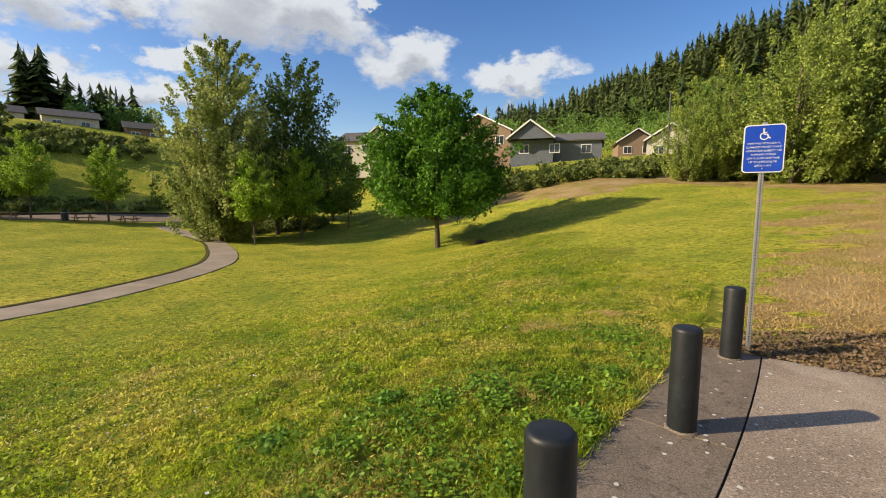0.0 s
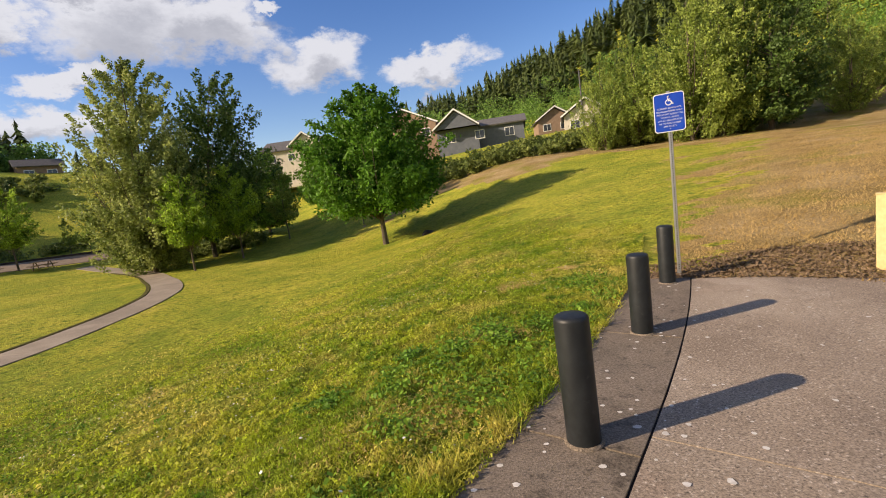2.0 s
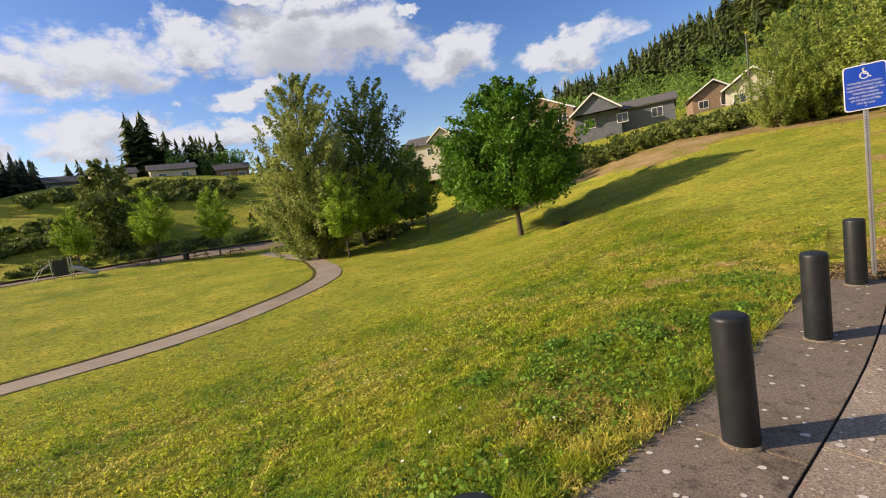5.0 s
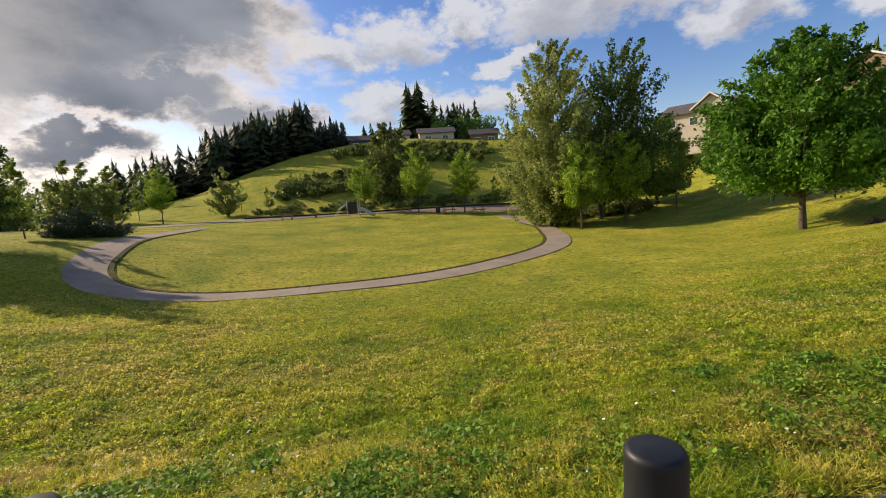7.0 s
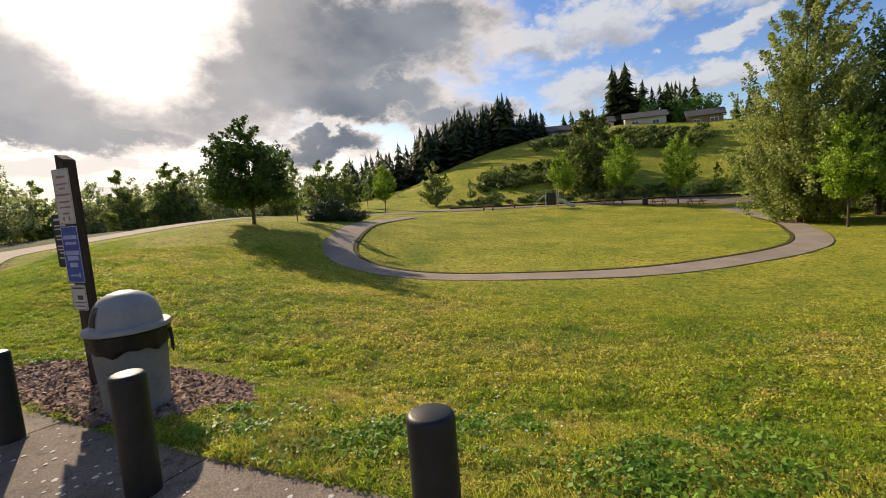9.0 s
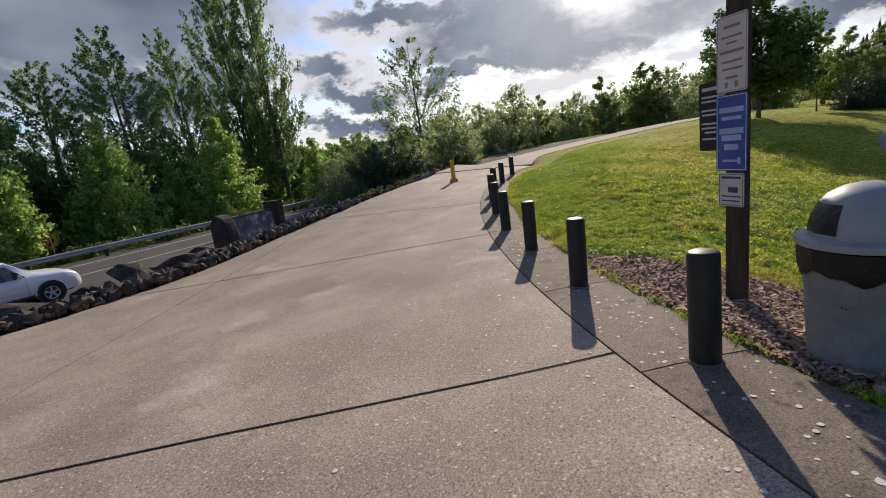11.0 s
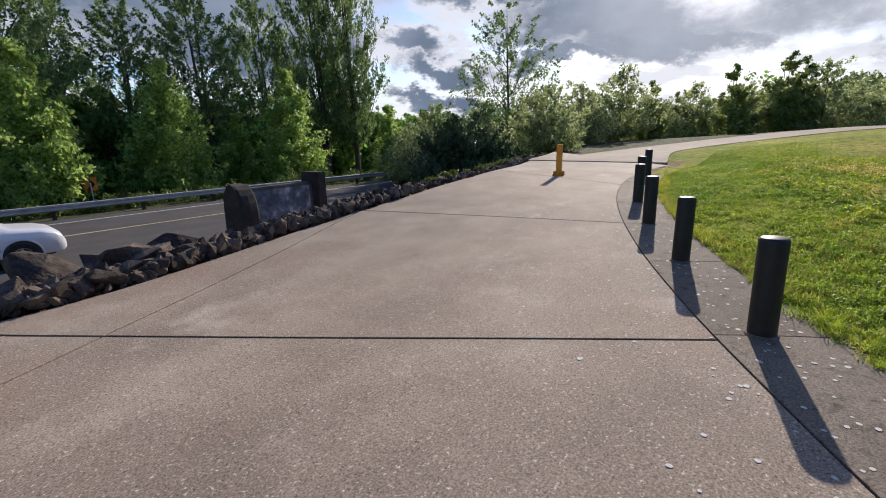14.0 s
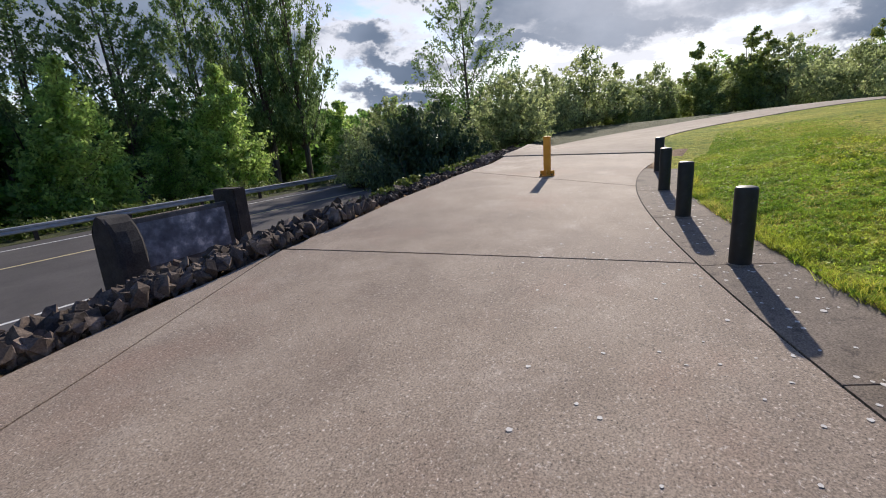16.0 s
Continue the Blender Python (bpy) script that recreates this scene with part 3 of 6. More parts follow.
def build_ground():
    xs = spread(-1800, 1800, -28, 9, 0.28, 1.055)
    ys = spread(-1800, 1800, -22, 22, 0.28, 1.055)
    gx, gy = np.meshgrid(xs, ys, indexing="ij")
    z = ground_z(gx, gy)
    n = curb_off(gx, gy)
    # under the slab the soil lies lower, so that the concrete stands on it
    under = smooth01(0.42, 0.1, n + 0.85 * smooth01(-21.3, -21.7, gx)) * smooth01(-0.45, 0.0, gy - slab_edge(gx)) * smooth01(0.1, -0.2, slab_end(gx, gy)) * smooth01(-26.0, -25.2, gx)
    under = under * smooth01(8.0, 7.0, gx)
    z = z - 0.13 * under
    # small unevenness of the turf
    rip = 0.012 * np.sin(gx * 2.1 + 1.3 * np.sin(gy * 1.7)) * np.sin(gy * 2.6 + 0.7 * np.sin(gx * 1.1))
    z = z + rip * smooth01(0.5, 1.5, n) * smooth01(60, 30, np.hypot(gx, gy))
    nx, ny = z.shape
    co = np.stack([gx, gy, z], -1).reshape(-1, 3)
    i = np.arange(nx * ny).reshape(nx, ny)
    f = np.stack([i[:-1, :-1], i[1:, :-1], i[1:, 1:], i[:-1, 1:]], -1).reshape(-1, 4)
    me = bpy.data.meshes.new("ground")
    me.vertices.add(len(co))
    me.vertices.foreach_set("co", co.astype(np.float32).ravel())
    me.loops.add(f.size)
    me.loops.foreach_set("vertex_index", f.astype(np.int32).ravel())
    me.polygons.add(len(f))
    me.polygons.foreach_set("loop_start", np.arange(0, f.size, 4, dtype=np.int32))
    me.polygons.foreach_set("use_smooth", np.ones(len(f), dtype=bool))
    cx, cy = gx[:-1, :-1].ravel(), gy[:-1, :-1].ravel()
    cn = curb_off(cx, cy)
    mi = np.zeros(len(f), dtype=np.int32)
    yaw = np.degrees(np.arctan2(-cx, cy - 0.3)) + dry_wander(cx, cy)
    dd = np.hypot(cx, cy)
    mi[(cn > 0.3) & (cn < 10 + 2 * np.sin(cx * 0.8)) & (cx < 4.5 + 1.2 * np.sin(cy * 0.9)) & (cx > -15 + 1.5 * np.sin(cy * 0.7))] = 2
    mi[((yaw < -35.5) & (dd > 6) & (dd < 60) & (cy > 2)) | ((yaw < 1) & (dd > 39.5 + 2 * np.sin(cx * 0.5)) & (dd < 47) & (yaw > -60))] = 3
    mi[(cn < np.where(cx < -21.5, -0.35, 0.42)) & (cx > -25.5) & (cx + cy * 0.9 < 9.6) & (cy > -22)] = 1
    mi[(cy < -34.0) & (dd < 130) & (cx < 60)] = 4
    mi[(cx < -24.5) & (cx > -52) & (cy < slab_edge(cx) + 2.2) & (cy > slab_edge(cx) - 4)] = 1
    # dark litter colour over the turf between the trail and the thicket
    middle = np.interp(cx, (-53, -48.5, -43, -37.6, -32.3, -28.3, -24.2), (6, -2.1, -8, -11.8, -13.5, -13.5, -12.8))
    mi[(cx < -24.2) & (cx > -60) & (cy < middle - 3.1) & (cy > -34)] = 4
    me.materials.append(M_GROUND)
    me.materials.append(M_SOIL)
    me.materials.append(M_THATCH)
    me.materials.append(M_DRY)
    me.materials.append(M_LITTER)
    me.polygons.foreach_set("material_index", mi)
    me.update(calc_edges=True)
    return tagged(new("ground", me), "mown park lawn and hills with dry yellow patches", "ground", kind="structure")


build_ground()

# ---- concrete slab in panels, curb strip, path, road ----


def sheet(name, pts_a, pts_b, thick, mat, parent, lift=0.0, zfun=None, cols=1):
    """A slab between two lines of plan points, following zfun."""
    rows = []
    for a, b in zip(pts_a, pts_b):
        rows.append([(a[0] + (b[0] - a[0]) * k / cols, a[1] + (b[1] - a[1]) * k / cols) for k in range(cols + 1)])
    flat = np.array([p for r in rows for p in r])
    z = (zfun or ground_z)(flat[:, 0], flat[:, 1]) + lift
    k, c = len(rows), cols + 1
    top = [(x, y, h) for (x, y), h in zip(flat, z)]
    low = [(x, y, h - thick) for x, y, h in top]
    o = k * c
    faces = []
    for i in range(k - 1):
        for j in range(cols):
            a = i * c + j
            faces.append((a, a + 1, a + c + 1, a + c))
    rim = [i * c for i in range(k)] + [(k - 1) * c + j for j in range(1, c)] + [i * c + cols for i in range(k - 2, -1, -1)] + [j for j in range(cols - 1, 0, -1)]
    for a, b in zip(rim, rim[1:] + rim[:1]):
        faces.append((a, b, b + o, a + o))
    return link_mesh(name, top + low, faces, mat, parent, smooth=False)


M_FILLER = material("tarred_joint_filler", [(0.3, (0.012, 0.011, 0.010)), (0.7, (0.028, 0.025, 0.022))], 20, 4, 0.95)
slab = tagged(new("pavement"), "worn brown-grey concrete trailhead slab in jointed panels", "pavement", kind="structure")
PANEL_X = (3.62, 1.08, -2.2, -5.55, -10.5, -14.5, -19.1, -24.0)
SEAM = -0.40
GAP = 0.032


def joint_point(x, n):
    """Joints swing away from square to the curb toward the west."""
    return curb_point(x + (SEAM - n) * float(np.interp(x, (-22, -19, -14.3, -10.5), (-0.36, -0.36, -0.2, 0.0))), n)



def long_at(x):
    """The joint that runs along the slab."""
    return float(np.interp(x, (-11, -7, -5, -2.5, 1), (-6.13, -6.15, -5.8, -5.52, -5.4)))


def slab_width(x):
    """How far the slab reaches south: to the line of rocks."""
    n = -5.0
    while n > -15:
        px, py = joint_point(x, n)
        if py < float(slab_edge(px)) + 0.16:
            break
        n -= 0.05
    return min(n, float(np.interp(x, (-22, -18, -14, -11), (-4.75, -4.9, -5.9, -7.2))))


def seam_at(x):
    return float(np.interp(x, (-3, 1), (SEAM, SEAM + 0.10)))


for xa, xb in zip(PANEL_X, PANEL_X[1:]):
    k = max(4, int(abs(xa - xb) / 0.4))
    ga, gb = (0.008 if v == PANEL_X[1] else GAP for v in (xa, xb))
    line = [xa - ga / 2 + (xb - xa + (ga + gb) / 2) * i / k for i in range(k + 1)]
    sheet("concrete_panel", [curb_point(x, seam_at(x) - 0.016) for x in line], [joint_point(x, max(long_at(x), slab_width(x) + 0.01) + GAP / 2) for x in line], 0.12, M_CONCRETE, slab, 0.0, slab_z, 27)
    if min(slab_width(xa) - long_at(xa), slab_width(xb) - long_at(xb)) < -0.2:
        sheet("concrete_panel", [joint_point(x, long_at(x) - GAP / 2) for x in line], [joint_point(x, min(long_at(x) - 0.05, slab_width(x))) for x in line], 0.12, M_CONCRETE, slab, -0.002, slab_z, 2)

for xa in PANEL_X[2:-1]:
    end = slab_width(xa)
    line = [seam_at(xa) + (end - seam_at(xa)) * i / 12 for i in range(13)]
    sheet("joint_filler", [joint_point(xa - 0.02, n) for n in line], [joint_point(xa + 0.02, n) for n in line], 0.05, M_FILLER, slab, -0.008, slab_z)
line = [3.6 - 25 * i / 60 for i in range(61)]
sheet("joint_filler", [curb_point(x, seam_at(x) - 0.02) for x in line], [curb_point(x, seam_at(x) + 0.01) for x in line], 0.05, M_FILLER, slab, -0.010, slab_z)

BOLLARDS = ((3.483, 6.195), (2.205, 4.505), (0.924, 2.82), (-0.396, 1.166), (-1.94, -0.285), (-3.557, -1.65), (-5.256, -2.914), (-6.98, -4.144),
            (-8.775, -5.27), (-10.58, -6.37), (-12.477, -7.328), (-14.417, -8.192), (-16.41, -8.914), (-18.594, -9.455), (-21.02, -9.895))
curb_x = [3.62] + [b[0] for b in BOLLARDS[1:]] + [-21.45]
for xa, xb in zip(curb_x, curb_x[1:]):
    line = [xa - 0.007 + (xb - xa + 0.014) * i / 5 for i in range(6)]
    wide = [0.48 + 0.05 * noise.noise(Vector((x * 0.9, 3.1, 0))) for x in line]
    sheet("curb_panel", [curb_point(x, w) for x, w in zip(line, wide)], [curb_point(x, seam_at(x)) for x in line], 0.14, M_CURB, slab, 0.004, slab_z, 3)


def catmull(pts, step):
    out = []
    q = [pts[0]] + list(pts) + [pts[-1]]
    for a, b, c, d in zip(q, q[1:], q[2:], q[3:]):
        m = max(2, int(math.dist(b, c) / step))
        for i in range(m):
            t = i / m
            out.append(tuple(0.5 * (2 * b[k] + (c[k] - a[k]) * t + (2 * a[k] - 5 * b[k] + 4 * c[k] - d[k]) * t * t + (3 * b[k] - a[k] - 3 * c[k] + d[k]) * t ** 3) for k in (0, 1)))
    return out + [tuple(pts[-1])]


def ribbon(line, half):
    left, right = [], []
    for i, p in enumerate(line):
        a, b = line[max(i - 1, 0)], line[min(i + 1, len(line) - 1)]
        dx, dy = b[0] - a[0], b[1] - a[1]
        s = math.hypot(dx, dy)
        left.append((p[0] - dy / s * half, p[1] + dx / s * half))
        right.append((p[0] + dy / s * half, p[1] - dx / s * half))
    return left, right


def paved(name, line, half, mat, label, cat, per, lift=0.03, cols=3):
    top = tagged(new(name), label, cat, kind="structure")
    i = 0
    while i < len(line) - 1:
        seg = line[i:i + per + 1]
        if len(seg) > 1:
            l, r = ribbon(line[max(0, i - 1):i + per + 2], half)
            o = 1 if i else 0
            l, r = l[o:o + len(seg)], r[o:o + len(seg)]
            l[-1] = tuple(l[-1][k] + (l[-2][k] - l[-1][k]) * 0.02 for k in (0, 1))
            r[-1] = tuple(r[-1][k] + (r[-2][k] - r[-1][k]) * 0.02 for k in (0, 1))
            sheet("path_panel", l, r, 0.12, mat, top, lift, None, cols)
        i += per
    return top


LOOP = catmull([(-47, 17), (-36, 9.2), (-27.5, 5.0), (-23.0, 3.5), (-19.6, 3.9), (-17.0, 5.7), (-14.4, 8.9), (-12.9, 11.7), (-12.15, 14.4), (-11.85, 17.5), (-11.9, 20.8), (-12.9, 24.6), (-16.6, 31), (-21.8, 38.2), (-31, 45.5)], 0.5)
paved("loop_path", LOOP, 0.75, M_PATH, "pale concrete footpath looping round the lawn", "path", 6)
# the lawn inside the loop stands a hand above the path; its cut bare-turf edge has the lip's shade in its colour
_, rim_a = ribbon(LOOP[::-1], 0.79)
_, rim_b = ribbon(LOOP[::-1], 0.98)
M_LIP_SHADE = material("shaded_turf_lip", [(0.3, (0.05, 0.05, 0.018)), (0.7, (0.13, 0.12, 0.035))], 6, 6, 0.95, 0.8, 40, 0.4, 30, bump_dist=0.03, spec=0.1)
tagged(sheet("turf_edge", rim_a[16:-8], rim_b[16:-8], 0.2, M_LIP_SHADE, None, 0.05), "cut turf edge standing above the footpath, lip shade in its colour", "lawn edge", kind="structure")
TRAIL = catmull([(-24.2, -12.8), (-28.3, -13.5), (-32.3, -13.5), (-37.6, -11.8), (-43, -8.0), (-48.5, -2.1), (-53, 6), (-58, 18), (-61, 32)], 0.9)
paved("trail", TRAIL, 2.7, M_PATH, "wide pale concrete trail climbing along the lawn", "trail", 5, 0.03, 8)

road = [(160 - i * 6.0, -27.0 - (0.00035 * max(0, -40 - (160 - i * 6.0)) ** 2)) for i in range(62)]
rl, rr = ribbon(road, 6.6)
tagged(sheet("road", rl, rr, 0.2, M_ASPHALT, None, 0.03, None, 8), "dark two-lane asphalt road", "road", kind="structure")
for off, w, mt, lab in ((-5.6, 0.12, M_PAINT_WHITE, "white edge line painted on asphalt"), (5.3, 0.12, M_PAINT_WHITE, "white edge line painted on asphalt"), (1.35, 0.12, M_PAINT_YELLOW, "worn yellow centre line on asphalt")):
    a, _ = ribbon(road, off + w / 2)
    b, _ = ribbon(road, off - w / 2)
    tagged(sheet("road_line", a, b, 0.006, mt, None, 0.036, None, 1), lab, "road marking", kind="structure")

# ---- bollards ----


def make_bollard():
    e = empty("bollard", Matrix(), "smooth black plastic bollard on concrete curb", "bollard", "bollards along the curb")
    R, H = 0.103, 0.80
    bm = lathe(bmesh.new(), [(0.0, 0.0), (R, 0.0), (R, H - 0.03), (R - 0.003, H - 0.018), (R - 0.010, H - 0.008), (R - 0.022, H - 0.002), (0.0, H + 0.004)], seg=36)
    part("shaft", bm, M_BOLLARD, e, smooth=True)
    bm = lathe(bmesh.new(), [(R + 0.004, 0.0), (R + 0.02, 0.0), (R + 0.012, 0.012), (R + 0.001, 0.016)], seg=28)
    part("grout_ring", bm, M_CURB, e, "thin cracked grout ring", smooth=True)
    return e


first = make_bollard()
for i, (x, y) in enumerate(BOLLARDS):
    m = pose(x, y, float(slab_z(x, y)) + 0.004, 0.5 * math.sin(i * 2.3), 0.5 * math.cos(i * 3.1), i * 47)
    if i == 0:
        first.matrix_world = m
    else:
        copy_thing(first, m)

# ---- parking sign ----


def text_part(name, body, size, m, mat, parent, label=""):
    cu = bpy.data.curves.new(name, "FONT")
    cu.body, cu.size, cu.align_x, cu.align_y, cu.extrude = body, size, "CENTER", "CENTER", 0.0006
    tmp = bpy.data.objects.new(name, cu)
    scene.collection.objects.link(tmp)
    bpy.context.view_layer.update()
    me = bpy.data.meshes.new_from_object(tmp)
    bpy.data.objects.remove(tmp)
    me.materials.clear()
    me.materials.append(mat)
    ob = new(name, me)
    ob.parent = parent
    ob.matrix_local = m
    if label:
        ob["label"] = label
    return ob


def rounded_plate(w, h, r, t):
    bm = bmesh.new()
    vs = []
    for cx, cz, a0 in ((w / 2 - r, h / 2 - r, 0), (-w / 2 + r, h / 2 - r, 90), (-w / 2 + r, -h / 2 + r, 180), (w / 2 - r, -h / 2 + r, 270)):
        for k in range(6):
            a = radians(a0 + 18 * k)
            vs.append(bm.verts.new((cx + r * math.cos(a), 0, cz + r * math.sin(a))))
    f = bm.faces.new(vs)
    ex = bmesh.ops.extrude_face_region(bm, geom=[f])
    bmesh.ops.translate(bm, vec=(0, t, 0), verts=[v for v in ex["geom"] if isinstance(v, bmesh.types.BMVert)])
    return bm


def wheelchair(parent, cx, cz, s, y, mat):
    bm = bmesh.new()

    def stroke(pts, w):
        for (x0, z0), (x1, z1) in zip(pts, pts[1:]):
            d = Vector((x1 - x0, 0, z1 - z0))
            nrm = Vector((-d.z, 0, d.x)).normalized() * w / 2
            q = [bm.verts.new((cx + s * x0 + nrm.x, y, cz + s * z0 + nrm.z)), bm.verts.new((cx + s * x1 + nrm.x, y, cz + s * z1 + nrm.z)),
                 bm.verts.new((cx + s * x1 - nrm.x, y, cz + s * z1 - nrm.z)), bm.verts.new((cx + s * x0 - nrm.x, y, cz + s * z0 - nrm.z))]
            bm.faces.new(q)
    w = 0.011
    stroke([(0.34 * math.cos(radians(a)) - 0.02, 0.34 * math.sin(radians(a)) - 0.16) for a in range(115, 400, 15)], w)
    stroke([(-0.08, 0.42), (-0.05, 0.02), (0.22, 0.0), (0.40, -0.38), (0.52, -0.34)], w * 1.2)
    stroke([(-0.07, 0.2), (0.2, 0.2)], w)
    vs = [bm.verts.new((cx + s * (-0.09 + 0.085 * math.cos(a)), y, cz + s * (0.53 + 0.085 * math.sin(a)))) for a in (2 * math.pi * k / 14 for k in range(14))]
    bm.faces.new(vs)
    part("wheelchair_symbol", bm, mat, parent, "white wheelchair symbol")


def parking_sign():
    x, y = 3.87, 6.53
    e = empty("parking_sign", pose(x, y, gz(x, y) - 0.01, 0, 0, -25), "blue disabled parking sign on perforated steel post in bare soil", "sign")
    bm = boxed((0.048, 0.048, 2.62), (0, 0, 1.31), bevel=0.004)
    post = part("post", bm, M_GALV, e, "perforated galvanised square post")
    bm = bmesh.new()
    for k in range(76):
        z = 0.1 + k * 0.0254 * 1.3
        for r in (0, 90):
            m = pose(0, 0, z, 0, 0, r)
            vs = [bm.verts.new(m @ Vector((0.0075 * math.cos(a), -0.0255, 0.0075 * math.sin(a)))) for a in (2 * math.pi * i / 8 for i in range(8))]
            bm.faces.new(vs)
    tagged(part("post_holes", bm, M_HOLE, post, "round holes in the post"), kind="stuff")
    w, h, zc = 0.39, 0.53, 2.33
    bm = rounded_plate(w, h, 0.04, 0.003)
    bmesh.ops.translate(bm, vec=(0, -0.034, zc), verts=bm.verts[:])
    plate = part("sign_plate", bm, M_SIGN_WHITE, e, "white plate rim")
    bm = rounded_plate(w - 0.024, h - 0.024, 0.032, 0.002)
    bmesh.ops.translate(bm, vec=(0, -0.0365, zc), verts=bm.verts[:])
    part("blue_field", bm, M_SIGN_BLUE, plate, "blue reflective field")
    wheelchair(plate, 0.0, zc + 0.155, 0.11, -0.0385, M_SIGN_WHITE)
    for k, (s, sz) in enumerate((("PARKING WITH D.M.V.", 0.030), ("DISABLED PERMIT ONLY", 0.030), ("VIOLATORS SUBJECT TO", 0.030), ("TOWING UNDER", 0.030), ("ORS 811.620 AND FINE", 0.030), ("UP TO $450 UNDER", 0.030), ("ORS 811.615", 0.030))):
        text_part("lettering", s, sz, pose(0, -0.0388, zc + 0.058 - k * 0.041, 90, 0, 0), M_SIGN_WHITE, plate)
    for z in (zc + 0.22, zc - 0.22):
        bm = lathe(bmesh.new(), [(0, 0.006), (0.008, 0.005), (0.009, 0)], seg=8, m=pose(0, -0.0385, z, 90, 0, 0))
        part("bolt", bm, M_GALV, plate)


parking_sign()


def yellow_post():
    x, y = 5.85, 5.42
    e = empty("gate_post", pose(x, y, gz(x, y) - 0.02, 0, 0, 38), "cream-yellow square steel gate post in mulch", "post")
    part("post", boxed((0.125, 0.125, 0.98), (0, 0, 0.49), bevel=0.01, segments=2), M_YELLOW, e)
    part("cap", boxed((0.132, 0.132, 0.012), (0, 0, 0.982), bevel=0.004), M_YELLOW, e)
    bm = bmesh.new()
    box(bm, (0.004, 0.004, 0.05), (-0.02, -0.0645, 0.62))
    box(bm, (0.004, 0.004, 0.05), (0.0, -0.0645, 0.62))
    box(bm, (0.02, 0.004, 0.006), (0.03, -0.0645, 0.64))
    part("scratches", bm, M_TRIM, e, "short dark scratches")
    lock = part("padlock", boxed((0.055, 0.03, 0.06), (-0.02, -0.085, 0.04), bevel=0.008), M_LOCK, e, "small blue padlock at the foot")
    bm = tube(bmesh.new(), [(-0.04, -0.085, 0.065), (-0.04, -0.085, 0.10), (-0.02, -0.085, 0.115), (0.0, -0.085, 0.10), (0.0, -0.085, 0.065)], [0.005] * 5, 6)
    part("shackle", bm, M_GALV, lock)
    part("hasp", boxed((0.05, 0.05, 0.012), (-0.02, -0.08, 0.11)), M_GALV, e)


yellow_post()


def orange_post():
    x, y = -20.05, -12.3
    e = empty("lift_out_post", pose(x, y, gz(x, y) + 0.0, 0, 0, 100), "amber lift-out traffic post standing on the trail", "post")
    z0 = float(slab_z(x, y)) - gz(x, y)
    part("post", boxed((0.16, 0.16, 0.92), (0, 0, z0 + 0.47), bevel=0.012, segments=2), M_ORANGE, e)
    part("cap", boxed((0.18, 0.18, 0.03), (0, 0, z0 + 0.94), bevel=0.008), M_ORANGE, e)
    part("base_plate", boxed((0.34, 0.34, 0.02), (0, 0, z0 + 0.01), bevel=0.004), M_ORANGE, e)
    for a in (0, 90, 180, 270):
        bm = boxed((0.02, 0.10, 0.12), (0, 0.125, z0 + 0.07))
        bmesh.ops.rotate(bm, cent=(0, 0, 0), matrix=Euler((0, 0, radians(a))).to_matrix(), verts=bm.verts[:])
        part("gusset", bm, M_ORANGE, e)
    for a in (45, 135, 225, 315):
        bm = lathe(bmesh.new(), [(0, 0.035), (0.018, 0.03), (0.02, 0)], (0.19 * math.cos(radians(a)), 0.19 * math.sin(radians(a)), z0 + 0.02), 8)
        part("bolt", bm, M_TRIM, e)


orange_post()

# ---- litter bin and notice post ----


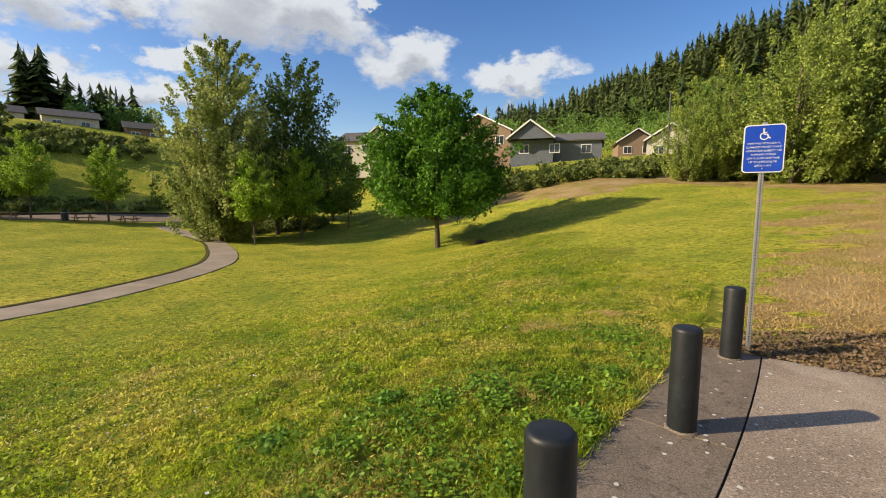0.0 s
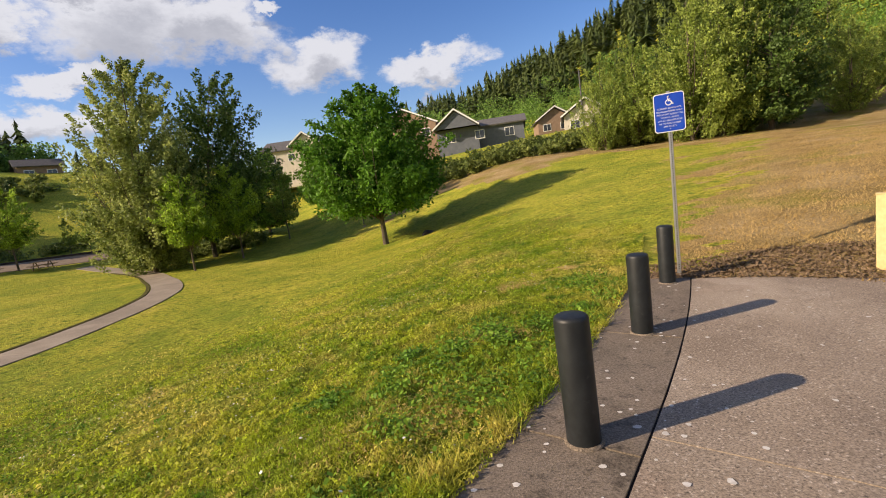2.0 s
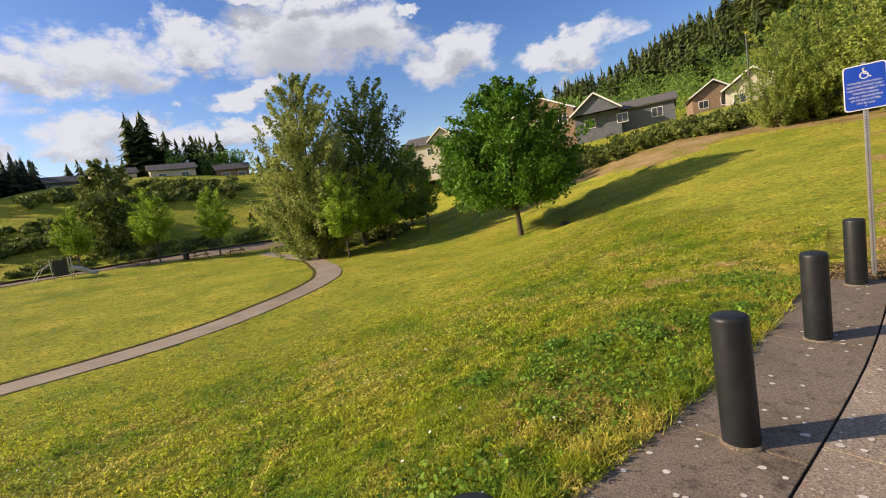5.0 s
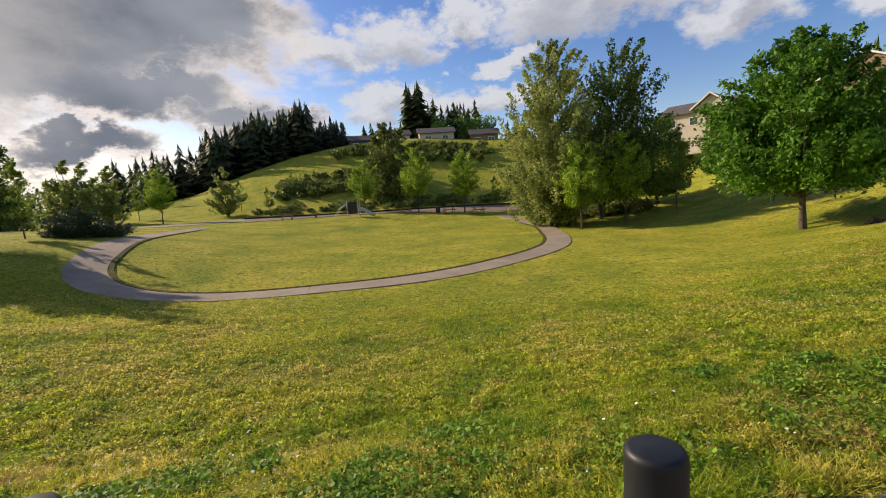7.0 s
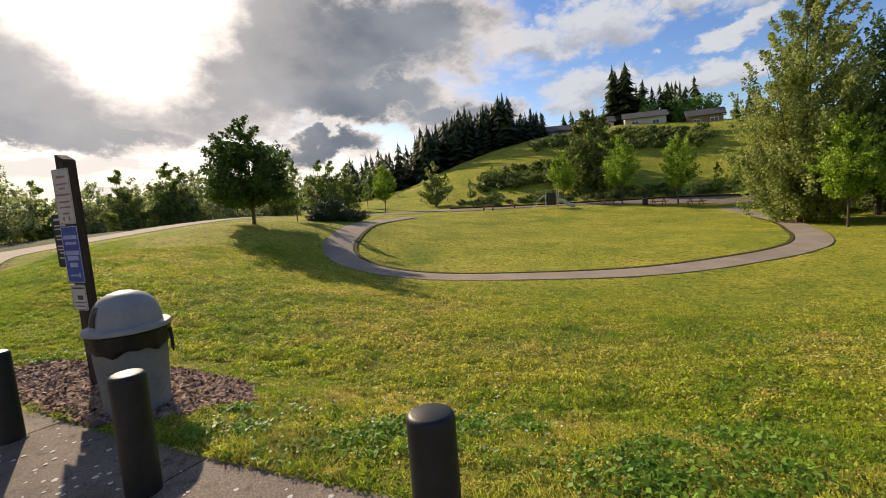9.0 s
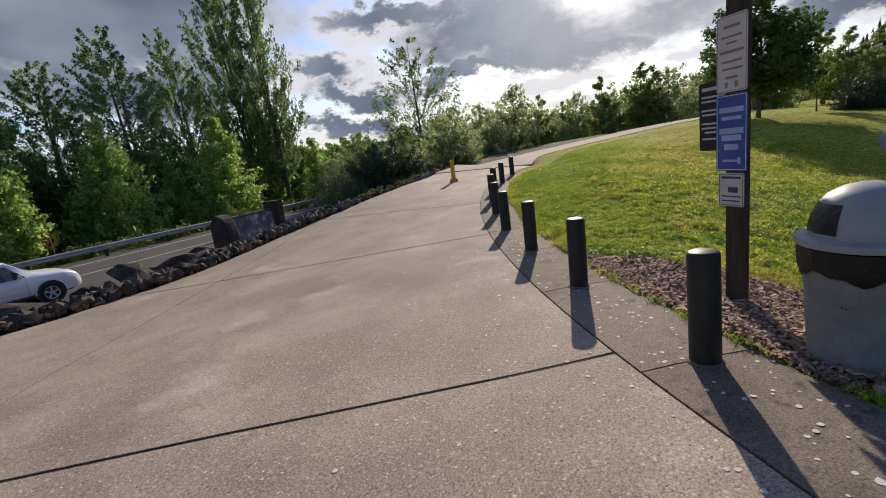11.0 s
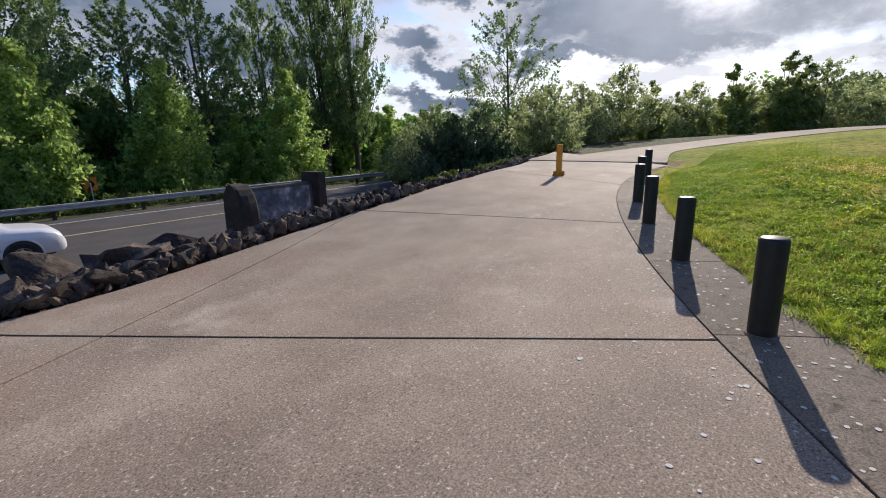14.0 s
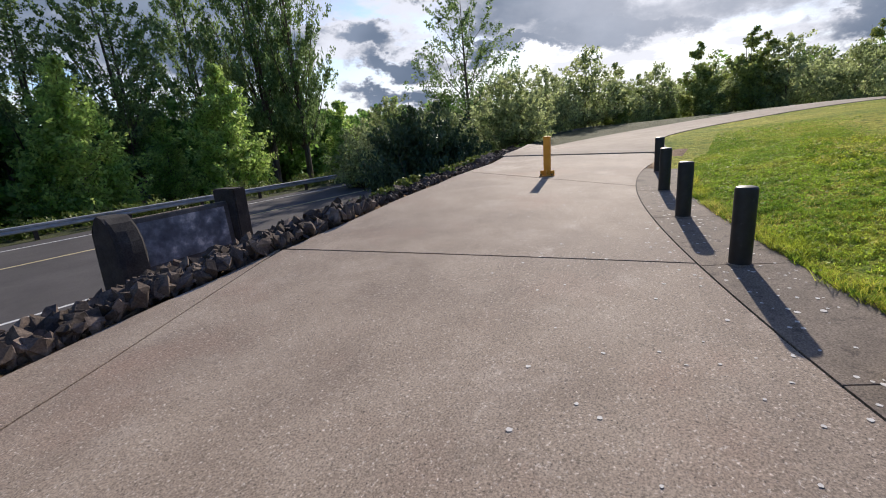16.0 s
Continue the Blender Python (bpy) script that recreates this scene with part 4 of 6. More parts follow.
def litter_bin():
    x, y = -5.55, -2.02
    e = empty("litter_bin", pose(x, y, gz(x, y) + 0.02, 0, 0, 0) @ Matrix.Scale(1.1, 4), "grey plastic litter bin with domed lid on bark chips", "bin")
    part("body", lathe(bmesh.new(), [(0.0, 0.0), (0.25, 0.0), (0.262, 0.012), (0.262, 0.03), (0.255, 0.045), (0.295, 0.66), (0.31, 0.665), (0.315, 0.70), (0.30, 0.705), (0.0, 0.705)], seg=40), M_CAN, e, smooth=True)
    prof = [(0.3, 0.56), (0.312, 0.575), (0.318, 0.62), (0.322, 0.70), (0.326, 0.715), (0.30, 0.722)]
    bm = bmesh.new()
    lathe(bm, prof, seg=48)
    for v in bm.verts:
        a = math.atan2(v.co.y, v.co.x)
        v.co.z += (0.020 * math.sin(5 * a) + 0.012 * math.sin(11 * a + 1)) * (1 if v.co.z < 0.6 else 0)
        k = 1 + 0.010 * math.sin(17 * a) + 0.006 * math.sin(29 * a)
        v.co.x *= k
        v.co.y *= k
    part("liner", bm, M_BAG, e, "black bin liner folded over the rim", smooth=True)
    bm = tube(bmesh.new(), [(0.05, 0.325, 0.68), (0.07, 0.335, 0.60), (0.06, 0.33, 0.52), (0.075, 0.335, 0.46)], [0.018, 0.014, 0.016, 0.004], 6)
    part("liner_knot", bm, M_BAG, e, "hanging tail of the liner")
    lid = part("lid", lathe(bmesh.new(), [(0.318, 0.722), (0.338, 0.726), (0.342, 0.745), (0.335, 0.765), (0.30, 0.772), (0.275, 0.775), (0.272, 0.80), (0.262, 0.87), (0.235, 0.945), (0.19, 1.005), (0.12, 1.047), (0.05, 1.064), (0.0, 1.067)], seg=44), M_LID, e, "pale grey domed lid", smooth=True)
    # flap opening on the side of the dome
    bm = bmesh.new()
    rows = []
    for i in range(6):
        z = 0.80 + 0.165 * i / 5
        r = float(np.interp(z, (0.775, 0.80, 0.87, 0.945, 1.005), (0.275, 0.272, 0.262, 0.235, 0.19))) + 0.004
        rows.append([bm.verts.new((r * math.cos(a), r * math.sin(a), z)) for a in (radians(-55 + 100 * k / 10 - 88) for k in range(11))])
    for a, b in zip(rows, rows[1:]):
        for i in range(10):
            bm.faces.new((a[i], a[i + 1], b[i + 1], b[i]))
    part("flap", bm, M_BAG, lid, "dark push flap", smooth=True)
    bm = bmesh.new()
    for k in range(14):
        a = radians(-40 + k * 1.2)
        z = 0.43 + 0.035 * math.sin(k * 1.9)
        r = 0.278
        vs = [bm.verts.new((r * math.cos(a + da), r * math.sin(a + da), z + dz)) for da, dz in ((-0.02, -0.004), (0.02, -0.004), (0.02, 0.005), (-0.02, 0.005))]
        bm.faces.new(vs)
    part("moulded_mark", bm, M_TRIM, e, "faint dark moulded mark")


litter_bin()


def notice_post():
    x, y = -6.75, -2.62
    g = gz(x, y)
    e = empty("notice_post", pose(x, y, g + 0.02, 0, 0, 44), "dark weathered timber post carrying park notices, in bark chips", "sign post")
    bm = boxed((0.14, 0.14, 2.72), (0, 0, 1.34))
    for v in bm.verts:
        if v.co.z > 2 and v.co.x > 0:
            v.co.z -= 0.07
    bmesh.ops.bevel(bm, geom=bm.edges[:], offset=0.01, segments=1, affect="EDGES")
    part("post", bm, M_WOOD_POST, e)

    def board(name, w, h, zc, mat, lines, ink, label, yoff=-0.072, x0=0.0, rz=0):
        bm = rounded_plate(w, h, 0.02, 0.004)
        b = part(name, bm, mat, e, label)
        b.matrix_local = pose(x0, yoff - 0.005, zc, 0, 0, rz)
        bm = rounded_plate(w - 0.02, h - 0.02, 0.014, 0.0015)
        for v in bm.verts:
            v.co.y -= 0.001
        if mat != M_SIGN_BLACK:
            part("rim_line", rounded_frame(w - 0.012, h - 0.012, 0.005), ink if mat != M_NOTICE_BLUE else M_SIGN_WHITE, b, "thin printed border")
        bm.free()
        for k, (lw, lh, lz, lx) in enumerate(lines):
            bm = boxed((lw, 0.001, lh), (lx, -0.0012, lz))
            part("text_bar", bm, ink, b, "unreadable printed line")
        return b

    board("notice_white", 0.30, 0.62, 2.22, M_SIGN_PALE, [(0.16, 0.022, 0.22, 0), (0.2, 0.018, 0.14, 0), (0.1, 0.018, 0.09, 0), (0.24, 0.022, 0.02, 0), (0.2, 0.02, -0.06, 0), (0.2, 0.018, -0.12, 0.01), (0.12, 0.02, -0.19, 0), (0.03, 0.05, -0.25, -0.05), (0.03, 0.05, -0.25, 0.05)], M_INK_RED, "weathered white notice with faded red print")
    blue = board("notice_blue", 0.31, 0.66, 1.56, M_NOTICE_BLUE, [(0.24, 0.045, 0.2, 0), (0.2, 0.03, 0.13, 0), (0.24, 0.05, 0.02, 0), (0.2, 0.05, -0.04, 0), (0.14, 0.05, -0.12, 0), (0.16, 0.02, -0.24, -0.01), (0.03, 0.06, -0.24, 0.08)], M_INK_PALE, "blue notice with pale lettering and arrow")
    board("notice_small", 0.26, 0.30, 1.06, M_SIGN_PALE, [(0.2, 0.02, 0.11, 0), (0.1, 0.05, 0.0, 0.02), (0.2, 0.012, -0.06, 0), (0.18, 0.012, -0.1, 0)], M_INK, "small white notice with dark print")
    board("notice_black", 0.36, 0.62, 1.72, M_SIGN_BLACK, [(0.28, 0.03, 0.25, 0), (0.30, 0.016, 0.18, 0), (0.30, 0.016, 0.14, 0), (0.30, 0.016, 0.06, 0), (0.28, 0.016, 0.02, 0), (0.30, 0.016, -0.06, 0), (0.3, 0.016, -0.1, 0), (0.22, 0.016, -0.14, 0), (0.28, 0.016, -0.2, 0)], M_SIGN_PALE, "black rules board with white lines", yoff=-0.02, x0=-0.235, rz=-6)


def rounded_frame(w, h, t):
    bm = bmesh.new()
    for s in (-1, 1):
        box(bm, (w, 0.001, t), (0, -0.0012, s * (h / 2 - t)))
        box(bm, (t, 0.001, h - 4 * t), (s * (w / 2 - t), -0.0012, 0))
    return bm


notice_post()

# ---- lamp post ----


def lamp_post(x, y, h, yaw):
    e = empty("street_lamp", pose(x, y, gz(x, y) - 0.03, 0, 0, yaw), "tall dark tapered steel street lamp beside the road", "street lamp")
    part("pole", lathe(bmesh.new(), [(0, 0), (0.16, 0), (0.16, 0.3), (0.145, 0.32), (0.08, h), (0, h)], seg=20), M_STEEL_POLE, e, smooth=True)
    part("arm", tube(bmesh.new(), [(0, 0, h - 0.1), (0, -0.8, h + 0.25), (0, -1.8, h + 0.35)], [0.05, 0.045, 0.04], 10), M_STEEL_POLE, e, smooth=True)
    part("luminaire", boxed((0.28, 0.62, 0.12), (0, -2.05, h + 0.33), bevel=0.03, segments=2), M_STEEL_POLE, e)
    part("base_flange", lathe(bmesh.new(), [(0.0, 0.0), (0.2, 0.0), (0.2, 0.04), (0.14, 0.05)], seg=16), M_STEEL_POLE, e)


lamp_post(-4.85, -21.2, 12.0, 0)
lamp_post(-62, -34, 8.5, 20)


# ---- guardrail ----


def guardrail():
    e = empty("guardrail", pose(0, 0, 0), "galvanised steel guardrail along the far side of the road", "guardrail")
    xs = [p[0] for p in road if -190 < p[0] < 40]
    ys = [p[1] - 6.95 for p in road if -190 < p[0] < 40]
    prof = ((0.0, 0.0), (0.045, 0.035), (0.045, 0.10), (0.0, 0.145), (0.0, 0.175), (0.045, 0.21), (0.045, 0.28), (0.0, 0.31))
    bm = bmesh.new()
    prev = None
    for x, y in zip(xs, ys):
        z = gz(x, y + 1) + 0.42
        ring = [bm.verts.new((x, y + px, z + pz)) for px, pz in prof]
        if prev:
            for a in range(len(ring) - 1):
                bm.faces.new((prev[a], prev[a + 1], ring[a + 1], ring[a]))
        prev = ring
    r = part("rail", bm, M_GUARD, e, smooth=True)
    md = r.modifiers.new("thickness", "SOLIDIFY")
    md.thickness = 0.004
    for i in range(34):
        x = 30 - i * 3.8
        y = float(np.interp(-x, [-v for v in xs], ys)) - 0.09
        part("guardrail_post", boxed((0.15, 0.15, 0.95), (x, y, gz(x, y + 1) + 0.27)), M_WOOD_POST, e)


guardrail()


M_BLOCK = material("dark_weathered_concrete", [(0.3, (0.022, 0.021, 0.021)), (0.6, (0.05, 0.047, 0.045)), (0.8, (0.10, 0.095, 0.09))], 2.2, 9, 0.9, 0.6, 30, 0.3, 30, bump_dist=0.012)


def barrier():
    """Short concrete barrier with thick ends and a painted face."""
    ax, ay, bx2, by2 = -12.85, -18.85, -15.95, -19.15
    yaw = math.degrees(math.atan2(by2 - ay, bx2 - ax))
    L = math.hypot(bx2 - ax, by2 - ay)
    z = gz((ax + bx2) / 2, ay) - 0.05
    tall = (0.22 - z) / 0.8
    e = empty("concrete_barrier", pose(ax, ay, z, 0, 0, yaw), "dark stained concrete barrier with painted face among rocks", "barrier")
    prof = ((-0.28, 0), (-0.28, 0.10), (-0.16, 0.34), (-0.10, 0.80), (0.10, 0.80), (0.16, 0.34), (0.28, 0.10), (0.28, 0))

    def loft(name, x0, x1, k, top, mat, lab=""):
        bm = bmesh.new()
        rings = [[bm.verts.new((x, py * k, pz * top * tall)) for py, pz in prof] for x in (x0, x1)]
        for a in range(len(prof)):
            b = (a + 1) % len(prof)
            bm.faces.new((rings[0][a], rings[0][b], rings[1][b], rings[1][a]))
        bm.faces.new(rings[0])
        bm.faces.new(rings[1][::-1])
        bmesh.ops.bevel(bm, geom=bm.edges[:], offset=0.02, segments=2, affect="EDGES")
        return part(name, bm, mat, e, lab)

    loft("wall", 0.22, L - 0.22, 1.0, 1.0, M_BARRIER)
    pillar = boxed((0.40, 0.74, 0.93 * tall), (L - 0.18, 0, 0.465 * tall), (0, 0, 3), bevel=0.03, segments=2)
    for v in pillar.verts:
        v.co += 0.012 * noise.noise_vector(v.co * 4)
    part("end_pillar", pillar, M_BLOCK, e, "dark upright end block")
    for x0 in (-0.12,):
        bm = bmesh.new()
        arc = [(-0.46, 0), (-0.46, 0.46)] + [(0.46 * math.cos(a), 0.54 + 0.33 * math.sin(a)) for a in (math.pi * (1 - i / 10) for i in range(11))] + [(0.46, 0.46), (0.46, 0)]
        rings = [[bm.verts.new((xx, py * k, pz * tall)) for py, pz in arc] for xx, k in ((x0, 0.86), (x0 + 0.06, 1.0), (x0 + 0.26, 1.03), (x0 + 0.49, 0.98), (x0 + 0.54, 0.9))]
        for ra, rb in zip(rings, rings[1:]):
            for i in range(len(arc)):
                j = (i + 1) % len(arc)
                bm.faces.new((ra[i], ra[j], rb[j], rb[i]))
        bm.faces.new(rings[0])
        bm.faces.new(rings[-1][::-1])
        for v in bm.verts:
            v.co += 0.05 * noise.noise_vector(v.co * 2.7)
        part("end_block", bm, M_BLOCK, e, "thicker chipped end block")
    bm = bmesh.new()
    s = -1
    pts = [((0.5, s * 0.157, 0.36), (L - 0.5, s * 0.157, 0.36), (L - 0.5, s * 0.105, 0.76), (0.5, s * 0.105, 0.76))]
    for q in pts:
        bm.faces.new([bm.verts.new((a, b - 0.006, c * tall)) for a, b, c in q])
    part("mural", bm, M_MURAL, e, "faded blue-grey mural paint")
    cap = boxed((L - 0.5, 0.10, 0.012), (L / 2, 0, 0.8 * tall + 0.006))
    part("bright_cap", cap, M_CURB, e, "pale strip along the top edge")


barrier()

# ---- rocks along the slab ----


def rock_hull(seed, bevel=True):
    """An angular broken stone: the hull of a few random points."""
    r = random.Random(seed)
    bm = bmesh.new()
    for _ in range(13):
        d = Vector((r.gauss(0, 1), r.gauss(0, 1), r.gauss(0, 1))).normalized()
        bm.verts.new(d * r.uniform(0.41, 0.60))
    h = bmesh.ops.convex_hull(bm, input=bm.verts[:])
    bmesh.ops.delete(bm, geom=list({v for v in h["geom_unused"] + h["geom_interior"] if isinstance(v, bmesh.types.BMVert)}), context="VERTS")
    if bevel:
        bmesh.ops.bevel(bm, geom=bm.edges[:], offset=0.014, segments=1, affect="EDGES")
    return bm


def rock_mesh(seed):
    bm = rock_hull(seed)
    me = bpy.data.meshes.new("rock")
    bm.to_mesh(me)
    bm.free()
    me.materials.append(M_ROCK)
    return me


ROCKS = [rock_mesh(s) for s in range(10)]


def bank_width(x):
    return float(np.interp(x, (-32, -20, -16, -13, -9, -2, 2), (0.9, 1.2, 1.9, 3.0, 3.4, 3.6, 3.6)))


def rocks():
    r = random.Random(21)
    placed = []
    k = 0
    tries = 0
    while k < 300 and tries < 12000:
        tries += 1
        big = k < 44
        x = (r.uniform(-1.5, -10) if k < 44 else r.uniform(-1.5, -19)) if k < 240 else r.uniform(-19, -31)
        y = float(slab_edge(x)) + 0.10 - (0.25 * noise.noise(Vector((x * 1.3, 5.2, 0))) + 0.1 if x > -12 else 0) - bank_width(x) * 0.85 * r.random()
        s = (r.uniform(1.0, 1.6) if k < 16 else r.uniform(0.45, 0.8)) if big else (0.16 + 0.34 * r.random() ** 1.5 if x > -11 else 0.13 + 0.42 * r.random() ** 2.6)
        if x < -11 and k % 3 and r.random() < 0.3:
            continue
        if k < 16:
            y -= r.uniform(0.2, 0.9)
        y -= s * 0.3
        if -16.8 < x < -12.0 and y < -17.6:
            continue
        if abs(x + 4.85) < 0.4 + s / 2 and abs(y + 21.2) < 0.4 + s / 2:
            continue
        if any(math.dist((x, y), p[:2]) < (s + p[2]) * 0.33 for p in placed):
            continue
        placed.append((x, y, s))
        ob = new("rock", ROCKS[k % 10])
        k += 1
        sc = (s * r.uniform(0.8, 1.6), s * r.uniform(0.6, 1.1), s * (r.uniform(0.5, 0.75) if k <= 16 else r.uniform(0.32, 0.62)))
        ob.matrix_world = pose(x, y, gz(x, y) + sc[2] * (0.40 if k <= 16 else r.uniform(0.10, 0.45)), r.uniform(-30, 30), r.uniform(-30, 30), r.uniform(0, 360)) @ Matrix.Diagonal((*sc, 1))
        tagged(ob, "large angular dark basalt boulder beside the slab" if big else "broken angular dark rock beside the slab", "rock", "rocks along the slab edge")
    # small rubble between them
    verts, faces = [], []
    shapes, polys = [], []
    for s in range(4):
        bm = rock_hull(40 + s, False)
        bm.verts.index_update()
        shapes.append([v.co.copy() for v in bm.verts])
        polys.append([tuple(v.index for v in f.verts) for f in bm.faces])
        bm.free()
    for q in range(6400):
        x = r.uniform(1, -34)
        y = float(slab_edge(x)) + 0.04 - (bank_width(x) * 0.8 + 0.3) * r.random() ** 1.7
        s = (0.05 + 0.26 * r.random() ** 1.8) * (0.5 if x < -16 else 1)
        m = pose(x, y, gz(x, y) + s * 0.2 + r.uniform(0, 0.12) * (x > -16), r.uniform(0, 360), r.uniform(0, 360), 0) @ Matrix.Diagonal((s * 1.3, s, s * 0.8, 1))
        o = len(verts)
        i = q % 4
        verts += [m @ v for v in shapes[i]]
        faces += [tuple(o + a for a in p) for p in polys[i]]
    tagged(link_mesh("rubble", verts, faces, M_RUBBLE), "small broken stones between the boulders", "rubble", kind="stuff")


rocks()

# ---- car ----


def car():
    e = empty("car", pose(-5.2, -24.6, gz(-7, -24.5) + 0.03, 0, 0, 176.5), "silver seven-seat estate off-roader parked at the roadside", "car")
    S = ((0.00, 0.86, 0.50, 0.74, 0.76, 0.80), (0.05, 0.91, 0.36, 0.94, 1.00, 0.86), (0.09, 0.94, 0.34, 1.04, 1.12, 0.86), (0.13, 0.95, 0.33, 1.06, 1.56, 0.80), (0.22, 0.96, 0.33, 1.07, 1.72, 0.77), (0.8, 0.965, 0.32, 1.08, 1.77, 0.78), (1.6, 0.97, 0.31, 1.07, 1.80, 0.79),
         (2.3, 0.97, 0.31, 1.05, 1.79, 0.79), (2.75, 0.97, 0.31, 1.04, 1.73, 0.77), (3.42, 0.965, 0.31, 1.04, 1.20, 0.82), (3.6, 0.96, 0.31, 1.03, 1.13, 0.82), (4.2, 0.945, 0.31, 0.99, 1.07, 0.78), (4.52, 0.90, 0.32, 0.90, 0.98, 0.72), (4.68, 0.82, 0.34, 0.78, 0.85, 0.64), (4.76, 0.70, 0.40, 0.62, 0.66, 0.55))
    bm = bmesh.new()
    rings = []
    for x, w, zb, zs, zt, wt in S:
        half = [(w * 0.90, zb), (w, zb + (zs - zb) * 0.35), (w * 1.0, zs - 0.04), (w * 0.97, zs), (wt + (w * 0.97 - wt) * 0.05, zt - 0.05 if zt - zs > 0.2 else zt - 0.02), (wt * 0.86, zt)]
        rings.append([bm.verts.new((x, -a, b)) for a, b in half] + [bm.verts.new((x, a, b)) for a, b in half[::-1]])
    for a, b in zip(rings, rings[1:]):
        for i in range(len(a)):
            j = (i + 1) % len(a)
            bm.faces.new((a[i], a[j], b[j], b[i]))
    bm.faces.new(rings[0])
    bm.faces.new(rings[-1][::-1])
    body = part("body", bm, M_CAR, e, smooth=True)

    def side_y(x, z):
        xs = [s[0] for s in S]
        w = np.interp(x, xs, [s[1] for s in S]) * 0.97
        wt = np.interp(x, xs, [s[5] for s in S])
        zs = np.interp(x, xs, [s[3] for s in S])
        zt = np.interp(x, xs, [s[4] for s in S]) - 0.05
        return float(w + (wt - w) * np.clip((z - zs) / (zt - zs), 0, 1))

    for s in (-1, 1):
        for name, quad in (("rear_quarter_window", ((0.34, 1.13), (1.14, 1.12), (1.14, 1.64), (0.42, 1.61))), ("rear_door_window", ((1.24, 1.12), (2.08, 1.10), (2.08, 1.66), (1.24, 1.65))), ("front_door_window", ((2.15, 1.10), (3.16, 1.09), (2.72, 1.58), (2.15, 1.66)))):
            bm = bmesh.new()
            n = 6
            rows = []
            for k in range(n + 1):
                t = k / n
                lo = [quad[0][i] + (quad[1][i] - quad[0][i]) * t for i in (0, 1)]
                hi = [quad[3][i] + (quad[2][i] - quad[3][i]) * t for i in (0, 1)]
                rows.append([bm.verts.new((p[0], s * (side_y(*p) + 0.022), p[1])) for p in (lo, [(a + b) / 2 for a, b in zip(lo, hi)], hi)])
            for a, b in zip(rows, rows[1:]):
                for i in (0, 1):
                    bm.faces.new((a[i], a[i + 1], b[i + 1], b[i]))
            part(name, bm, M_GLASS, body, "dark tinted window")
        for x in (1.28, 2.30):
            part("door_handle", boxed((0.16, 0.03, 0.03), (x + 0.05, s * 0.985, 1.0), bevel=0.008), M_TRIM, body)
        for x in (1.17, 2.10, 3.12):
            part("door_seam", boxed((0.008, 0.004, 0.62), (x, s * 0.973, 0.74)), M_TRIM, body)
        part("side_moulding", boxed((2.0, 0.02, 0.07), (2.15, s * 0.978, 0.62), bevel=0.006), M_LENS, body, "pale side moulding")
        part("sill", boxed((2.1, 0.03, 0.10), (2.2, s * 0.945, 0.36), bevel=0.01), M_TRIM, body)
        part("tail_lamp", boxed((0.24, 0.17, 0.42), (0.20, s * 0.885, 0.98), (0, -6, 0), bevel=0.03, segments=2), M_TAIL, body, "red tail lamp")
        part("headlamp", boxed((0.24, 0.30, 0.15), (4.45, s * 0.70, 0.80), (0, 8, 0), bevel=0.04, segments=2), M_LENS, body)
        part("mirror", boxed((0.12, 0.20, 0.14), (2.98, s * 1.03, 1.15), bevel=0.03, segments=2), M_CAR, body)
        part("roof_rail", tube(bmesh.new(), [(0.5, s * 0.62, 1.76), (0.6, s * 0.62, 1.82), (1.6, s * 0.63, 1.845), (2.4, s * 0.62, 1.82), (2.5, s * 0.62, 1.77)], [0.016] * 5, 6), M_TRIM, body)
        for x in (0.93, 3.72):
            # flat dark disc put in for the shaded hollow of the wheel well
            arch = lathe(bmesh.new(), [(0.0, 0.0), (0.43, 0.0), (0.43, 0.012), (0, 0.012)], seg=28, m=pose(x, s * 0.965, 0.37, -90 * s, 0, 0))
            part("wheel_arch", arch, M_TRIM, body, "dark disc for the shaded wheel arch")
            fl = bmesh.new()
            tube(fl, [(x + 0.46 * math.cos(radians(a)), s * 0.972, 0.36 + 0.46 * math.sin(radians(a))) for a in range(0, 181, 15)], [0.028] * 13, 6)
            part("arch_flare", fl, M_CAR, body)
            mw = pose(x, s * 0.90, 0.355, -90 * s, 0, 0)
            tyre = part("wheel", lathe(bmesh.new(), [(0.0, -0.10), (0.30, -0.12), (0.345, -0.10), (0.355, -0.05), (0.355, 0.06), (0.345, 0.10), (0.30, 0.115), (0.235, 0.11), (0.225, 0.07), (0, 0.07)], seg=30, m=mw), M_TYRE, e, "black tyre", smooth=True)
            part("rim", lathe(bmesh.new(), [(0.0, 0.075), (0.05, 0.085), (0.06, 0.095), (0.0, 0.1)], seg=14, m=mw), M_RIM, tyre)
            for k in range(5):
                bm = boxed((0.055, 0.17, 0.02), (0, 0.135, 0.092), bevel=0.006)
                bmesh.ops.rotate(bm, cent=(0, 0, 0), matrix=Euler((0, 0, radians(72 * k))).to_matrix(), verts=bm.verts[:])
                bmesh.ops.transform(bm, matrix=mw, verts=bm.verts[:])
                part("spoke", bm, M_RIM, tyre)
            part("rim_edge", lathe(bmesh.new(), [(0.205, 0.09), (0.232, 0.112), (0.236, 0.10), (0.21, 0.07)], seg=28, m=mw), M_RIM, tyre)
    # tailgate
    bm = bmesh.new()
    bm.faces.new([bm.verts.new(v) for v in ((0.06, -0.74, 1.10), (0.06, 0.74, 1.10), (0.115, 0.68, 1.58), (0.115, -0.68, 1.58))])
    part("rear_window", bm, M_GLASS, body, "dark tailgate window")
    part("rear_bumper", boxed((0.16, 1.76, 0.22), (0.06, 0, 0.55), bevel=0.05, segments=2), M_CAR, body)
